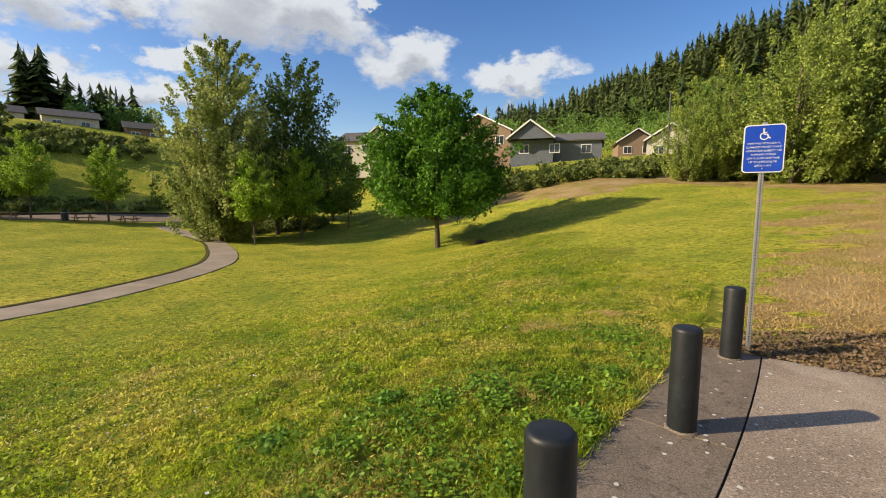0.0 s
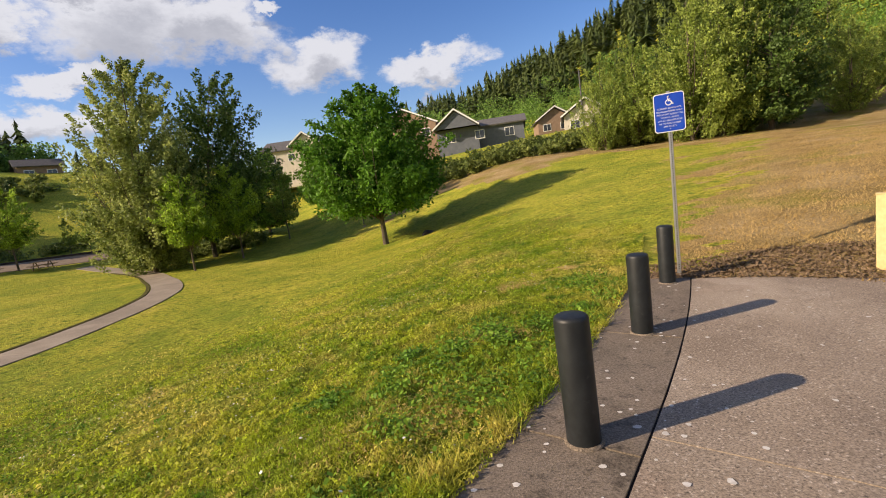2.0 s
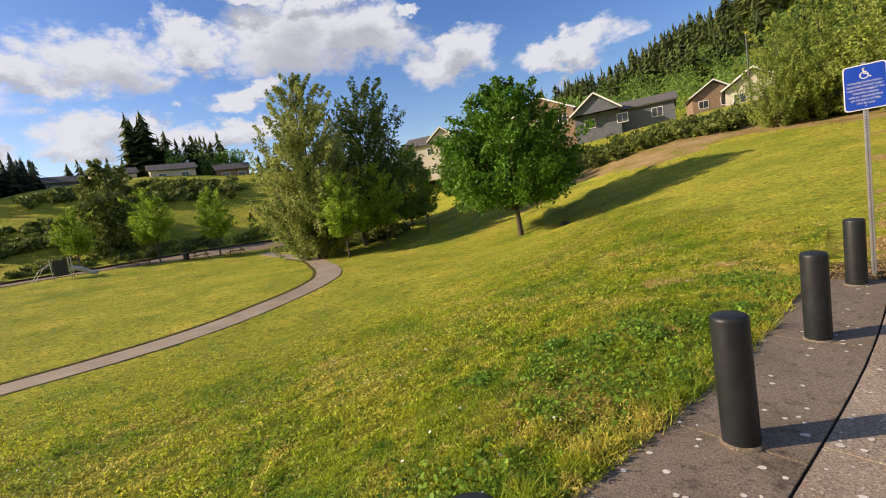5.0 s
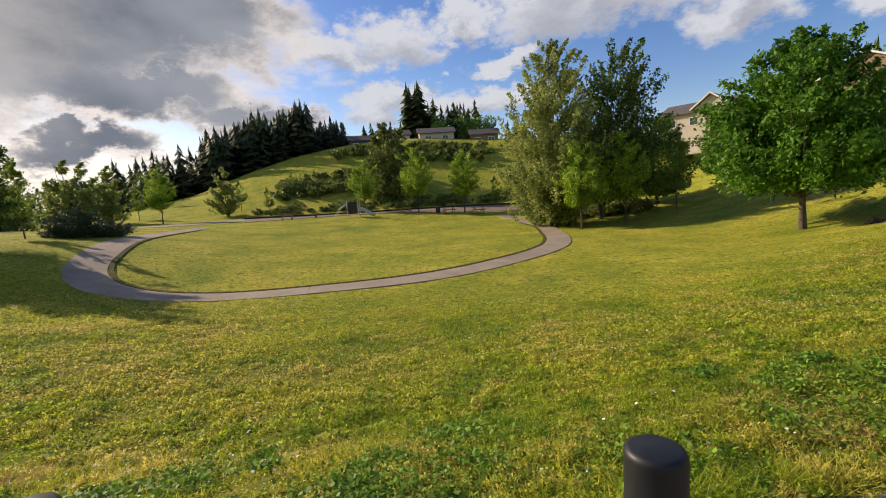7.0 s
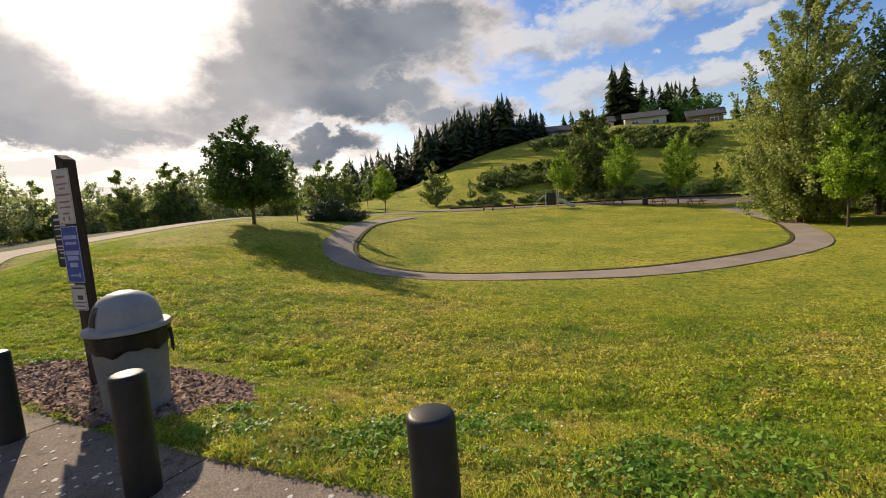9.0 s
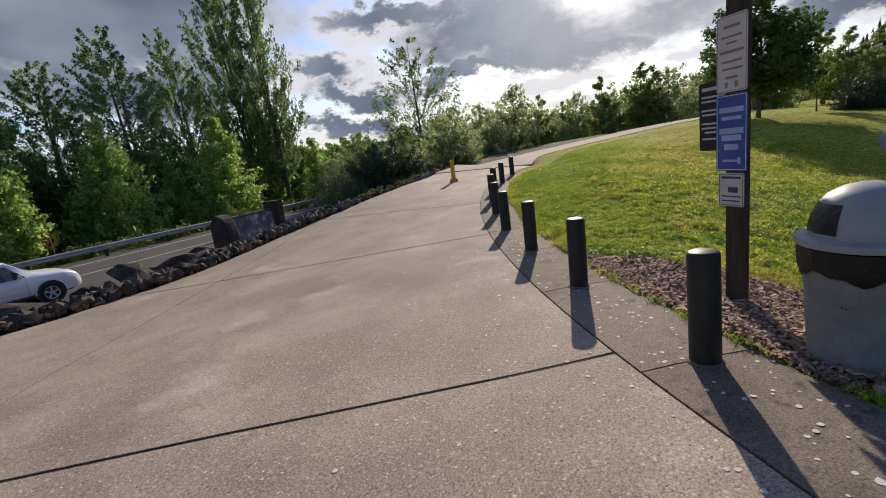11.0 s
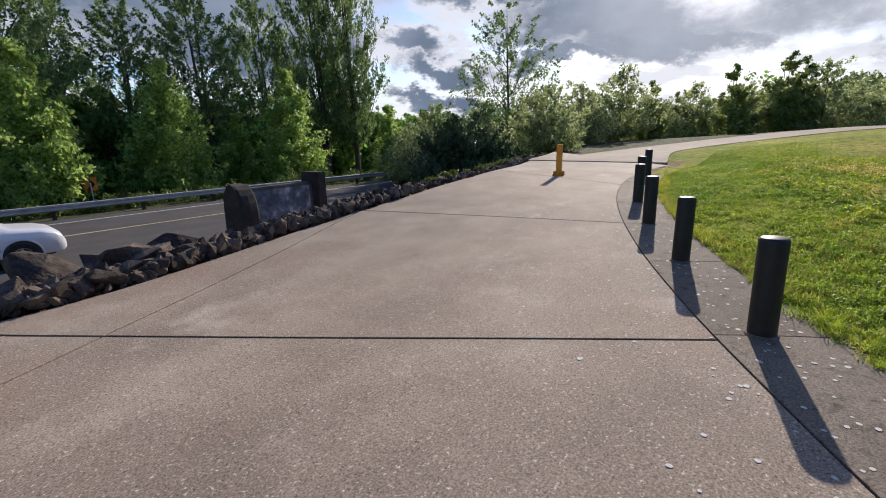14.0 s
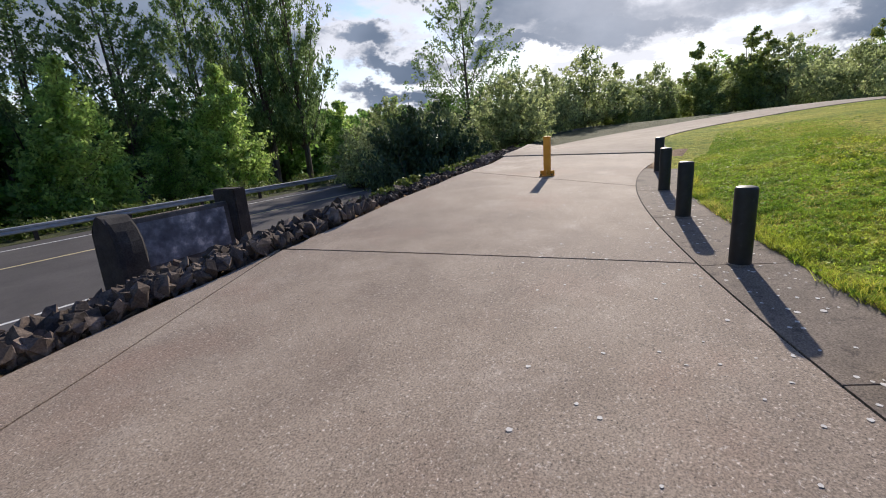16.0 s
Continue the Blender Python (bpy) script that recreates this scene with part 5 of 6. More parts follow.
    part("number_plate", boxed((0.012, 0.32, 0.16), (0.055, 0, 0.84)), M_LENS, body)
    part("rear_spoiler", boxed((0.22, 1.22, 0.04), (0.22, 0, 1.70), (0, 6, 0), bevel=0.015), M_CAR, body)
    bm = bmesh.new()
    bm.faces.new([bm.verts.new(v) for v in ((2.83, -0.66, 1.69), (2.83, 0.66, 1.69), (3.41, 0.76, 1.24), (3.41, -0.76, 1.24))])
    part("windscreen", bm, M_GLASS, body)
    part("grille", boxed((0.03, 0.8, 0.16), (4.70, 0, 0.70), bevel=0.02), M_TRIM, body)
    part("underbody", boxed((4.2, 1.5, 0.16), (2.35, 0, 0.34)), M_TRIM, e, "dark underbody")


car()

# ---- trees ----


def leaf_quads(rng, centres, spread_r, count, size, droop=0.3, aspect=0.55, rise=0.8):
    """count leaves round each centre; each leaf a small folded rhombus."""
    c = np.repeat(centres, count, 0)
    sp = np.repeat(spread_r, count)[:, None]
    # each clump is a spray that reaches out and up
    axis = np.c_[c[:, :2] - centres[:, :2].mean(0), np.full(len(c), 0.1)]
    axis /= np.linalg.norm(axis, axis=1)[:, None] + 1e-9
    axis[:, 2] += rise
    u = rng.uniform(-1, 1.25, (len(c), 1))
    p = c + rng.normal(0, 1, c.shape) * sp * np.array([0.5, 0.5, 0.42]) * (1.15 - 0.6 * np.abs(u)) + axis * sp * u * 0.85
    k = len(p)
    a = rng.normal(0, 1, (k, 3))
    a[:, 2] -= droop
    a /= np.linalg.norm(a, axis=1)[:, None]
    b = np.cross(a, rng.normal(0, 1, (k, 3)))
    b /= np.linalg.norm(b, axis=1)[:, None] + 1e-9
    s = size * rng.uniform(0.6, 1.35, (k, 1))
    return np.stack([p - a * s, p + b * s * aspect, p + a * s, p - b * s * aspect], 1)


OVAL = ((0, 0.12, 0.35, 0.6, 0.85, 1), (0.55, 0.85, 1.0, 0.88, 0.55, 0.12))
COLUMN = ((0, 0.1, 0.3, 0.55, 0.8, 1), (0.55, 0.88, 1.0, 0.76, 0.44, 0.05))
CONE = ((0, 0.1, 0.3, 0.6, 0.85, 1), (0.6, 1.0, 0.85, 0.52, 0.24, 0.03))
RAGGED = ((0, 0.12, 0.3, 0.5, 0.62, 0.8, 0.9, 1), (0.5, 0.8, 1.0, 0.95, 0.92, 0.62, 0.45, 0.1))
OPEN = ((0, 0.15, 0.4, 0.7, 1), (0.35, 0.75, 1.0, 0.8, 0.25))


def limb_lines(rng, count, h0, h, radius, profile, lean, steep):
    """Limbs that leave the trunk and climb outward to the crown's rim: root, knee and tip of each, and its height share."""
    out = []
    for i in range(count):
        u = min(1.0, (i + rng.uniform(0.1, 0.9)) / count)
        a = 2.39996 * i + rng.normal(0, 0.35)
        r = radius * float(np.interp(u, *profile)) * rng.uniform(0.72, 1.16)
        z = h0 + (h - h0) * u
        tip = np.array([r * math.cos(a) + lean[0] * u, r * math.sin(a) + lean[1] * u, z])
        zb = min(max(h0 * rng.uniform(0.6, 0.95), z - steep * r - 0.03 * h), h * 0.9, z - 0.04)
        w = float(np.clip((zb - h0) / (h - h0), 0, 1))
        root = np.array([lean[0] * w, lean[1] * w, zb])
        knee = root * 0.5 + tip * 0.5 + np.array([0.12 * r * math.cos(a), 0.12 * r * math.sin(a), -0.10 * (z - zb)])
        out.append((root, knee, tip, u))
    return out


def limb_clumps(rng, limbs, count, fill):
    """Points for leaf sprays along the limbs and on side twigs."""
    ln = np.array([np.linalg.norm(t - r) + 0.2 for r, k, t, u in limbs])
    which = rng.choice(len(limbs), count, p=ln / ln.sum())
    t = rng.uniform(0.12, 1.0, count) ** 0.62
    rt_, kn, tp = (np.array([l[q] for l in limbs])[which] for q in (0, 1, 2))
    tt = t[:, None]
    c = rt_ * (1 - tt) ** 2 + kn * 2 * tt * (1 - tt) + tp * tt ** 2
    c += rng.normal(0, 1, c.shape) * (ln[which] * (0.17 - 0.07 * t))[:, None]
    # sprays between the limbs
    k = rng.random(count) < fill
    swap = rng.permutation(count)
    mix = rng.uniform(0.25, 0.75, (count, 1))
    near = np.abs(c[:, 2] - c[swap, 2]) < 0.22 * np.ptp(c[:, 2])
    c = np.where((k & near)[:, None], c * mix + c[swap] * (1 - mix), c)
    low = float(min(l[2][2] for l in limbs))
    c[:, 2] = np.where(c[:, 2] < low, low + 0.5 * (low - c[:, 2]), c[:, 2])
    c[:, 2] = np.maximum(c[:, 2], 0.12)
    return c, np.array([l[3] for l in limbs])[which]


def tree(name, label, h, h0, radius, profile, mat, clumps, per, leaf, seed, trunk_r=None, lean=(0, 0), clump_size=0.2, stems=1, group="", x=0, y=0, steep=0.9, limbs=0, apart=False, rise=0.8, fill=0.3):
    rng = np.random.default_rng(seed)
    e = empty(name, pose(x, y, 0), label, "tree", group)
    r0 = trunk_r or h * 0.018
    lines = limb_lines(rng, limbs or max(12, clumps // 7), h0, h * 0.97, radius, profile, lean, steep)
    centres, u = limb_clumps(rng, lines, clumps, fill)
    bm = bmesh.new()
    for s in range(stems):
        off = rng.normal(0, 0.25, 2) * (stems > 1) * (s > 0)
        pts, rad = [], []
        for k in range(8):
            t = k / 7
            z = h * 0.93 * t
            w = np.clip((z - h0) / (h - h0), 0, 1)
            pts.append((off[0] * (1 + 2 * t) + lean[0] * w + 0.006 * h * math.sin(t * 5 + seed + s), off[1] * (1 + 2 * t) + lean[1] * w + 0.006 * h * math.cos(t * 4 + seed), z - 0.12 * (k == 0)))
            rad.append(max(0.012, r0 * (1.25 if k == 0 else 1) * (1 - t) ** 0.85))
        tube(bm, pts, rad, 9)
        if apart:
            part("trunk", bm, M_BARK, e, smooth=True)
            bm = bmesh.new()
    for root, knee, tip, v in sorted(lines, key=lambda q: -np.linalg.norm(q[2] - q[0]))[:22 if apart else 30]:
        q = max(0.012, r0 * (1 - root[2] / h) ** 0.9 * 0.42)
        tube(bm, [Vector(root), Vector(root * 0.5 + knee * 0.5), Vector(root * 0.15 + knee * 0.7 + tip * 0.15), Vector(tip)], [q, q * 0.8, q * 0.55, q * 0.15], 5)
        if apart:
            part("limb", bm, M_BARK, e, smooth=True)
            bm = bmesh.new()
    if apart:
        bm.free()
    else:
        part("trunk", bm, M_BARK, e, smooth=True)
    size = clump_size * radius * np.interp(u, (0, 0.5, 1), (1.0, 1.0, 0.6))
    link_array("crown", leaf_quads(rng, centres, size, per, leaf, rise=rise), 4, mat, e)
    return e


def put(ob, x, y, s=1.0, rz=0.0, sz=None, dz=0.0):
    return copy_thing(ob, pose(x, y, gz(x, y) + dz, 0, 0, rz) @ Matrix.Diagonal((s, s, sz or s, 1)))


def seat(ob, x, y, rz=0.0):
    ob.matrix_world = pose(x, y, gz(x, y), 0, 0, rz)
    return ob


# the single maple on the lawn
seat(tree("maple_tree", "broad leafy green maple tree standing on the mown lawn", 10.2, 2.5, 4.3, OVAL, M_MAPLE, 560, 100, 0.125, 3, 0.17, clump_size=0.14, steep=0.95, limbs=110, apart=True, fill=0.5, rise=0.5), -1.66, 30.3, 40)
# tall pair behind the bench
seat(tree("cottonwood_tree", "tall ragged cottonwood with silvery green leaves", 17.2, 0.5, 4.1, RAGGED, M_COTTON, 700, 88, 0.12, 5, 0.16, (0.8, 0), 0.105, 2, steep=2.1, limbs=90, apart=True, rise=1.5), *polar(0, 0, 28.2, 43), 60)
seat(tree("cottonwood_tree", "tall dark cottonwood leaning over the slope", 17.0, 2.0, 4.9, RAGGED, M_DARKLEAF, 520, 80, 0.13, 8, 0.16, (2.2, 1.0), 0.11, 2, steep=1.7, limbs=70, apart=True, rise=1.3), *polar(0, 0, 22.6, 47), 0)
M_BANK = leaves("bank_tree_leaves", (0.075, 0.17, 0.025), (0.21, 0.37, 0.05), 0.4)
lime = seat(tree("street_tree", "young light-green tree on the lawn", 8.3, 2.3, 1.9, OVAL, M_LIME, 190, 56, 0.095, 11, 0.08, clump_size=0.17, steep=1.3, group="young park trees"), *polar(0, 0.3, 19.8, 41))
put(lime, *polar(0, 0.3, 24.9, 38), 0.92, 70)
put(lime, *polar(-0.1, -0.3, 44.5, 62), 1.12, 20)
put(lime, *polar(-0.1, -0.3, 38.7, 60), 1.05, 130)
put(lime, *polar(-0.1, -0.3, 51.2, 66), 0.95, 200)
slim = seat(tree("slim_tree", "slim young tree with thin crown on the lawn", 7.6, 1.9, 1.25, COLUMN, M_SLIM, 90, 40, 0.11, 14, 0.06, clump_size=0.2, steep=1.6, group="young park trees"), *polar(0, 0.3, 14.5, 47))
put(slim, *polar(0, 0.3, 5.5, 41), 0.7, 50)
put(slim, *polar(0, 0, 33.5, 66), 0.7, 90)
put(slim, *polar(0, 0, 35, 68), 0.6, 190)
mapleb = seat(tree("broadleaf_tree", "dense dark-green broadleaf tree on the bank", 9.5, 1.2, 3.4, OVAL, M_BANK, 190, 62, 0.16, 17, 0.16, clump_size=0.2, group="trees on the bank"), *polar(0, 0.3, 16.4, 53))
put(mapleb, *polar(0, 0.3, 10.3, 60), 0.65, 200)
put(mapleb, *polar(0, 0.3, 20.5, 56), 0.8, 300)
dark = seat(tree("broadleaf_tree", "dense dark tree beyond the playground", 12.5, 0.4, 4.2, COLUMN, M_SHRUB, 180, 60, 0.26, 19, 0.18, clump_size=0.2, group="trees beyond the playground"), *polar(-0.1, -0.3, 48.2, 78))
put(dark, *polar(0, 0, 46.6, 84), 0.8, 90)
rt0 = seat(tree("willow_tree", "pale feathery cottonwood beyond the lawn", 9.5, 0.8, 2.6, COLUMN, M_COTTON, 120, 46, 0.2, 29, 0.12, clump_size=0.2, stems=2, group="pale trees beyond the lawn"), *polar(-0.5, -1.45, 80.2, 82))
# by the west trail
seat(tree("lawn_tree", "rounded dark-green tree casting shade on the lawn", 6.3, 1.3, 2.5, OVAL, M_DARKLEAF, 300, 70, 0.10, 23, 0.1, clump_size=0.16, limbs=70, fill=0.5, rise=0.4), *polar(-0.5, -1.45, 87.2, 30), 10)
put(slim, *polar(-0.5, -1.45, 82.5, 34), 0.6, 10)
put(lime, *polar(-0.5, -1.45, 72.3, 72), 0.95, 10)
for yw, dd, s in ((78.8, 78, 1.25), (76.8, 80, 1.2), (74.5, 84, 1.0), (66, 76, 1.05), (64.5, 80, 0.9), (61.5, 74, 0.75), (58.8, 86, 0.7)):
    put(rt0 if s > 1 else slim, *polar(-0.5, -1.45, yw, dd), s * 0.75, yw * 9)

spruce = seat(tree("spruce", "dense dark bushy spruce beside the trail", 1.9, 0.05, 1.45, OVAL, M_FIR_BLUE, 170, 90, 0.05, 31, 0.06, clump_size=0.17, group="spruces by the trail"), *polar(-0.5, -1.45, 78.6, 36))
put(spruce, *polar(-0.5, -1.45, 76.0, 37), 0.9, 50, 0.55)
put(spruce, *polar(-0.5, -1.45, 79.8, 35), 0.75, 150, 0.5)
for x, y, s in ((-27.2, -21.6, 1.35), (-29.2, -21.0, 1.15), (-28.2, -22.6, 1.35)):
    put(spruce, x, y, s * 1.2, x * 30, s * 1.7)

# ragged tree and thicket left of the trail
seat(tree("bare_topped_tree", "tall thin-crowned tree with open ragged top", 19.0, 4.5, 5.0, OPEN, M_TALL, 260, 36, 0.15, 37, 0.22, (-1.2, -1), 0.10, steep=1.2, limbs=34), *polar(-0.5, -1.45, 121.0, 62))
# leaves paled to carry the low sun's veiling glare in their colour
M_THICKET_GLARE = leaves("glare_paled_leaves", (0.22, 0.28, 0.115), (0.48, 0.53, 0.25), 0.65)
thick = seat(tree("thicket_tree", "bushy hazel-like tree behind the trail", 7.4, 0.3, 3.1, RAGGED, M_THICKET_GLARE, 230, 32, 0.15, 41, 0.1, clump_size=0.16, stems=1, steep=1.6, limbs=40, fill=0.5, group="thicket along the trail"), *polar(-0.5, -1.45, 110, 58))
r3 = random.Random(5)
for yw in np.arange(84, 119, 1.35):
    dd = r3.uniform(60, 78)
    put(thick if r3.random() < 0.62 else rt0, *polar(-0.5, -1.45, float(yw), dd), r3.uniform(0.66, 0.98), r3.uniform(0, 360), None, -0.6)
for yw in np.arange(113, 133, 1.5):
    dd = r3.uniform(40, 60)
    x, y = polar(-0.5, -1.45, float(yw), dd)
    put(thick, x, y - 1.0, r3.uniform(0.45, 0.85), r3.uniform(0, 360))

# woods across the road
pop = seat(tree("young_poplar", "bright green young poplar at the wood's edge", 9.2, 0.7, 2.5, CONE, M_POPLAR, 250, 66, 0.12, 43, 0.1, clump_size=0.18, steep=0.7, limbs=60, group="young poplars behind the guardrail"), *polar(-4.73, -5.2, -176.5, 33), 0)
for yw, dd, s in ((167, 35, 0.98), (156.6, 39, 1.02), (145, 44, 1.05), (150.5, 46, 0.7), (134, 52, 0.8), (128, 58, 0.85), (-168, 33, 0.9), (-158, 34, 1.05), (162, 52, 0.9)):
    put(pop, *polar(-4.73, -5.2, yw, dd), s * 1.1, yw * 13)
tall = seat(tree("tall_cottonwood", "tall dark cottonwood with open crown across the road", 23, 3.2, 5.0, OPEN, M_TALL, 480, 56, 0.15, 47, 0.3, (0.8, 0.6), 0.105, 2, "tall cottonwoods across the road", steep=1.5, limbs=50, apart=True, rise=1.0), *polar(-4.73, -5.2, 173, 42), 0)
for yw, dd, s, sz in ((160, 50, 0.72, 0.72), (153.5, 50, 0.8, 0.85), (147.5, 58, 0.66, 0.95), (141.5, 57, 0.8, 1.28), (138.0, 56, 0.7, 1.28), (169, 46, 0.8, 0.95), (-172, 55, 0.9, 0.75), (-163, 46, 1.0, 1.0), (-152, 44, 1.0, 1.0), (166, 62, 0.9, 0.8), (178, 60, 0.8, 0.6)):
    put(tall, *polar(-4.73, -5.2, yw, dd), s, yw * 7, sz)
woody = seat(tree("woodland_tree", "dark leafy woodland tree filling the wood across the road", 10.5, 0.2, 4.6, OVAL, M_WOODS, 110, 34, 0.36, 53, 0.16, clump_size=0.22, stems=2, group="woodland across the road"), -12, -52)
for k in range(40):
    x = 34 - k * 3.3 + r3.uniform(-1.5, 1.5)
    y = -51 - r3.uniform(0, 5) - 9 * (k % 2)
    put(woody, x, y, r3.uniform(0.72, 1.0), r3.uniform(0, 360))


def brush(name, label, pts, size, mat, seed, leaf=0.1, per=130, cat="shrubs"):
    """Low uncountable growth as one sheet of leaves."""
    rng = np.random.default_rng(seed)
    c, s = [], []
    for x, y, w in pts:
        z = gz(x, y)
        for _ in range(5):
            c.append((x + rng.normal(0, w * 0.5), y + rng.normal(0, w * 0.5), z + w * rng.uniform(0.1, 0.75)))
            s.append(w * 0.42)
    ob = link_array(name, leaf_quads(rng, np.array(c), np.array(s), per, leaf), 4, mat)
    return tagged(ob, label, cat, kind="stuff")


brush("roadside_brush", "low green brush behind the guardrail", [(x, -34.9 - r3.uniform(0, 3.2), r3.uniform(0.4, 1.0)) for x in np.arange(-75, 26, 0.5)], 1, M_SHRUB, 61, 0.085, 60)
brush("bramble_bank", "brambles and scrub on the bank below the houses", [(*polar(0, 0, -4 - 26 * r3.random(), 46.5 + r3.uniform(0, 7)), r3.uniform(0.7, 1.3)) for _ in range(150)], 1, M_SHRUB, 62, 0.16, 62)
brush("hill_scrub", "dark scrub patches on the grassy hill", [(*polar(0, 0, a, d), r3.uniform(0.8, 1.7)) for a, d in [(36 + r3.uniform(0, 9), r3.uniform(94, 104)) for _ in range(60)] + [(48 + r3.uniform(0, 14), r3.uniform(82, 92)) for _ in range(70)] + [(50 + r3.uniform(0, 4), r3.uniform(99, 103)) for _ in range(16)]], 1, M_SHRUB, 63, 0.3, 34)
brush("slope_undergrowth", "dark undergrowth under the trees on the slope", [(*polar(0, 0, 17 + 13 * r3.random(), 48 + r3.uniform(0, 7)), r3.uniform(0.5, 1.0)) for _ in range(60)], 1, M_SHRUB, 64, 0.16, 50)
brush("trail_verge", "low dry verge growth along the trail edge", [(x, float(slab_edge(x)) - 0.5 - r3.uniform(0, 0.8), r3.uniform(0.12, 0.25)) for x in np.arange(-50, -16, 0.45)], 1, M_SHRUB, 65, 0.05, 40)
brush("playground_shrubs", "low shrubs behind the playground", [(*polar(0, 0, 34 + 30 * r3.random(), 70 + r3.uniform(0, 6)), r3.uniform(0.5, 1.1)) for _ in range(90)], 1, M_SHRUB, 66, 0.16, 46)

# trees right of the sign
M_FIELD = leaves("field_cottonwood_leaves", (0.15, 0.225, 0.045), (0.41, 0.49, 0.11), 0.38)
rt = seat(tree("field_cottonwood", "leafy olive-green cottonwood at the field edge", 11.5, 0.3, 3.5, RAGGED, M_FIELD, 460, 46, 0.105, 67, 0.13, clump_size=0.10, stems=2, steep=1.9, limbs=52, rise=1.3, apart=True, group="cottonwoods at the field edge"), *polar(0.25, 0.45, -33.5, 43), 0)
for yw, dd, s, sz in ((-24.6, 44, 0.66, 0.74), (-28.0, 45, 0.74, 0.84), (-36.4, 44.5, 0.95, 1.2), (-34.6, 49, 0.9, 1.1), (-38.6, 50, 1.0, 1.3), (-46.5, 50, 0.6, 0.62), (-49.5, 60, 0.7, 0.6), (-53, 58, 0.8, 0.8), (-58, 55, 1.0, 1.0), (-64, 52, 1.0, 1.0)):
    put(rt, *polar(0.25, 0.45, yw, dd), s, yw * 11, sz)
shady = seat(tree("shady_cottonwood", "dark drooping cottonwood with pale leaf edges at the field edge", 13.5, 0.6, 3.4, OVAL, M_DARKLEAF, 420, 52, 0.125, 68, 0.17, clump_size=0.12, steep=0.9, limbs=60, rise=0.1, apart=True, group="cottonwoods at the field edge"), *polar(0.25, 0.45, -40.6, 45), 0)
put(rt, *polar(0.25, 0.45, -45.0, 58), 0.8, 120, 0.8)
put(shady, *polar(0.25, 0.45, -31.2, 49), 0.7, 220, 0.62)


# ---- far woods ----


def fir_cloud(pts, seed, mat, name, label):
    """Many far conifers as one mesh: each a spire of ragged drooping boughs."""
    rng = np.random.default_rng(seed)
    out = []
    for x, y, z, h in pts:
        k = 96
        u = rng.uniform(0, 1, k) ** 0.85
        a = rng.uniform(0, 2 * math.pi, k)
        full = rng.uniform(0.17, 0.34)
        r = h * full * (1 - u) ** rng.uniform(0.6, 0.95) * rng.uniform(0.35, 1.3, k) + 0.12
        zz = z + h * (0.05 + 0.93 * u)
        lean = rng.normal(0, 0.02, 2) * h
        cx, cy = x + lean[0] * u, y + lean[1] * u
        w = 0.32 + 0.25 * rng.random(k)
        dr = h * rng.uniform(0.03, 0.09, k)
        top = np.c_[cx, cy, zz + h * 0.05]
        s0 = np.c_[cx + r * 0.7 * np.cos(a - w), cy + r * 0.7 * np.sin(a - w), zz - dr * 0.4]
        tip = np.c_[cx + r * 1.15 * np.cos(a), cy + r * 1.15 * np.sin(a), zz - dr]
        s1 = np.c_[cx + r * 0.7 * np.cos(a + w), cy + r * 0.7 * np.sin(a + w), zz - dr * 0.4]
        out.append(np.stack([top, s0, tip, s1], 1))
        sp = np.array([[(x + lean[0] + 0.02 * h, y + lean[1], z + h * 0.86), (x + lean[0], y + lean[1], z + h * 1.0), (x + lean[0] - 0.02 * h, y + lean[1], z + h * 0.86), (x + lean[0], y + lean[1] + 0.02 * h, z + h * 0.84)]])
        out.append(sp)
    return tagged(link_array(name, np.concatenate(out), 4, mat), label, "woods", kind="stuff")


def leafy_cloud(pts, seed, mat, name, label, per=70):
    rng = np.random.default_rng(seed)
    c, s = [], []
    for x, y, z, h in pts:
        for _ in range(6):
            c.append((x + rng.normal(0, h * 0.17), y + rng.normal(0, h * 0.17), z + h * rng.uniform(0.2, 0.85)))
            s.append(h * 0.20)
    return tagged(link_array(name, leaf_quads(rng, np.array(c), np.array(s), per * 5 // 12, 0.36), 4, mat), label, "woods", kind="stuff")


def scatter(n, yaw0, yaw1, d0, d1, h0, h1, seed):
    rng = np.random.default_rng(seed)
    yw = rng.uniform(yaw0, yaw1, n)
    d = np.sqrt(rng.uniform(d0 ** 2, d1 ** 2, n))
    x, y = -d * np.sin(np.radians(yw)), d * np.cos(np.radians(yw))
    return list(zip(x, y, ground_z(x, y) - 0.4, rng.uniform(h0, h1, n)))


fir_cloud(scatter(1800, -78, 6, 190, 345, 6, 20, 71), 72, M_FIR, "ridge_firs", "dark conifer forest covering the ridge")
leafy_cloud(scatter(520, -70, 4, 120, 215, 8, 13, 73), 74, M_WOODS, "ridge_broadleaves", "green broadleaf woods at the foot of the ridge", 84)
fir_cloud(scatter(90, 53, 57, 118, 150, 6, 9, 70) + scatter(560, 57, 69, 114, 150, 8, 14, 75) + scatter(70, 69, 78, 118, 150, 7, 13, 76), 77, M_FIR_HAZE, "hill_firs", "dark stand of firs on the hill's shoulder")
fir_cloud(scatter(14, 43, 45.5, 124, 132, 12, 17, 84) + scatter(34, 36, 43, 126, 140, 8, 14, 78) + scatter(14, 28, 36, 126, 140, 5, 9, 79) + scatter(10, 46, 52, 126, 140, 6, 9, 80), 81, M_FIR, "hilltop_firs", "tall firs behind the hilltop houses")
leafy_cloud(scatter(16, 35, 42, 121, 128, 5, 8, 82), 83, M_WOODS, "hilltop_broadleaves", "rounded trees among the hilltop houses", 96)
leafy_cloud(scatter(420, 92, 178, 95, 240, 6, 10, 85), 86, M_WOODS, "valley_woods", "dark woods filling the valley across the road", 60)
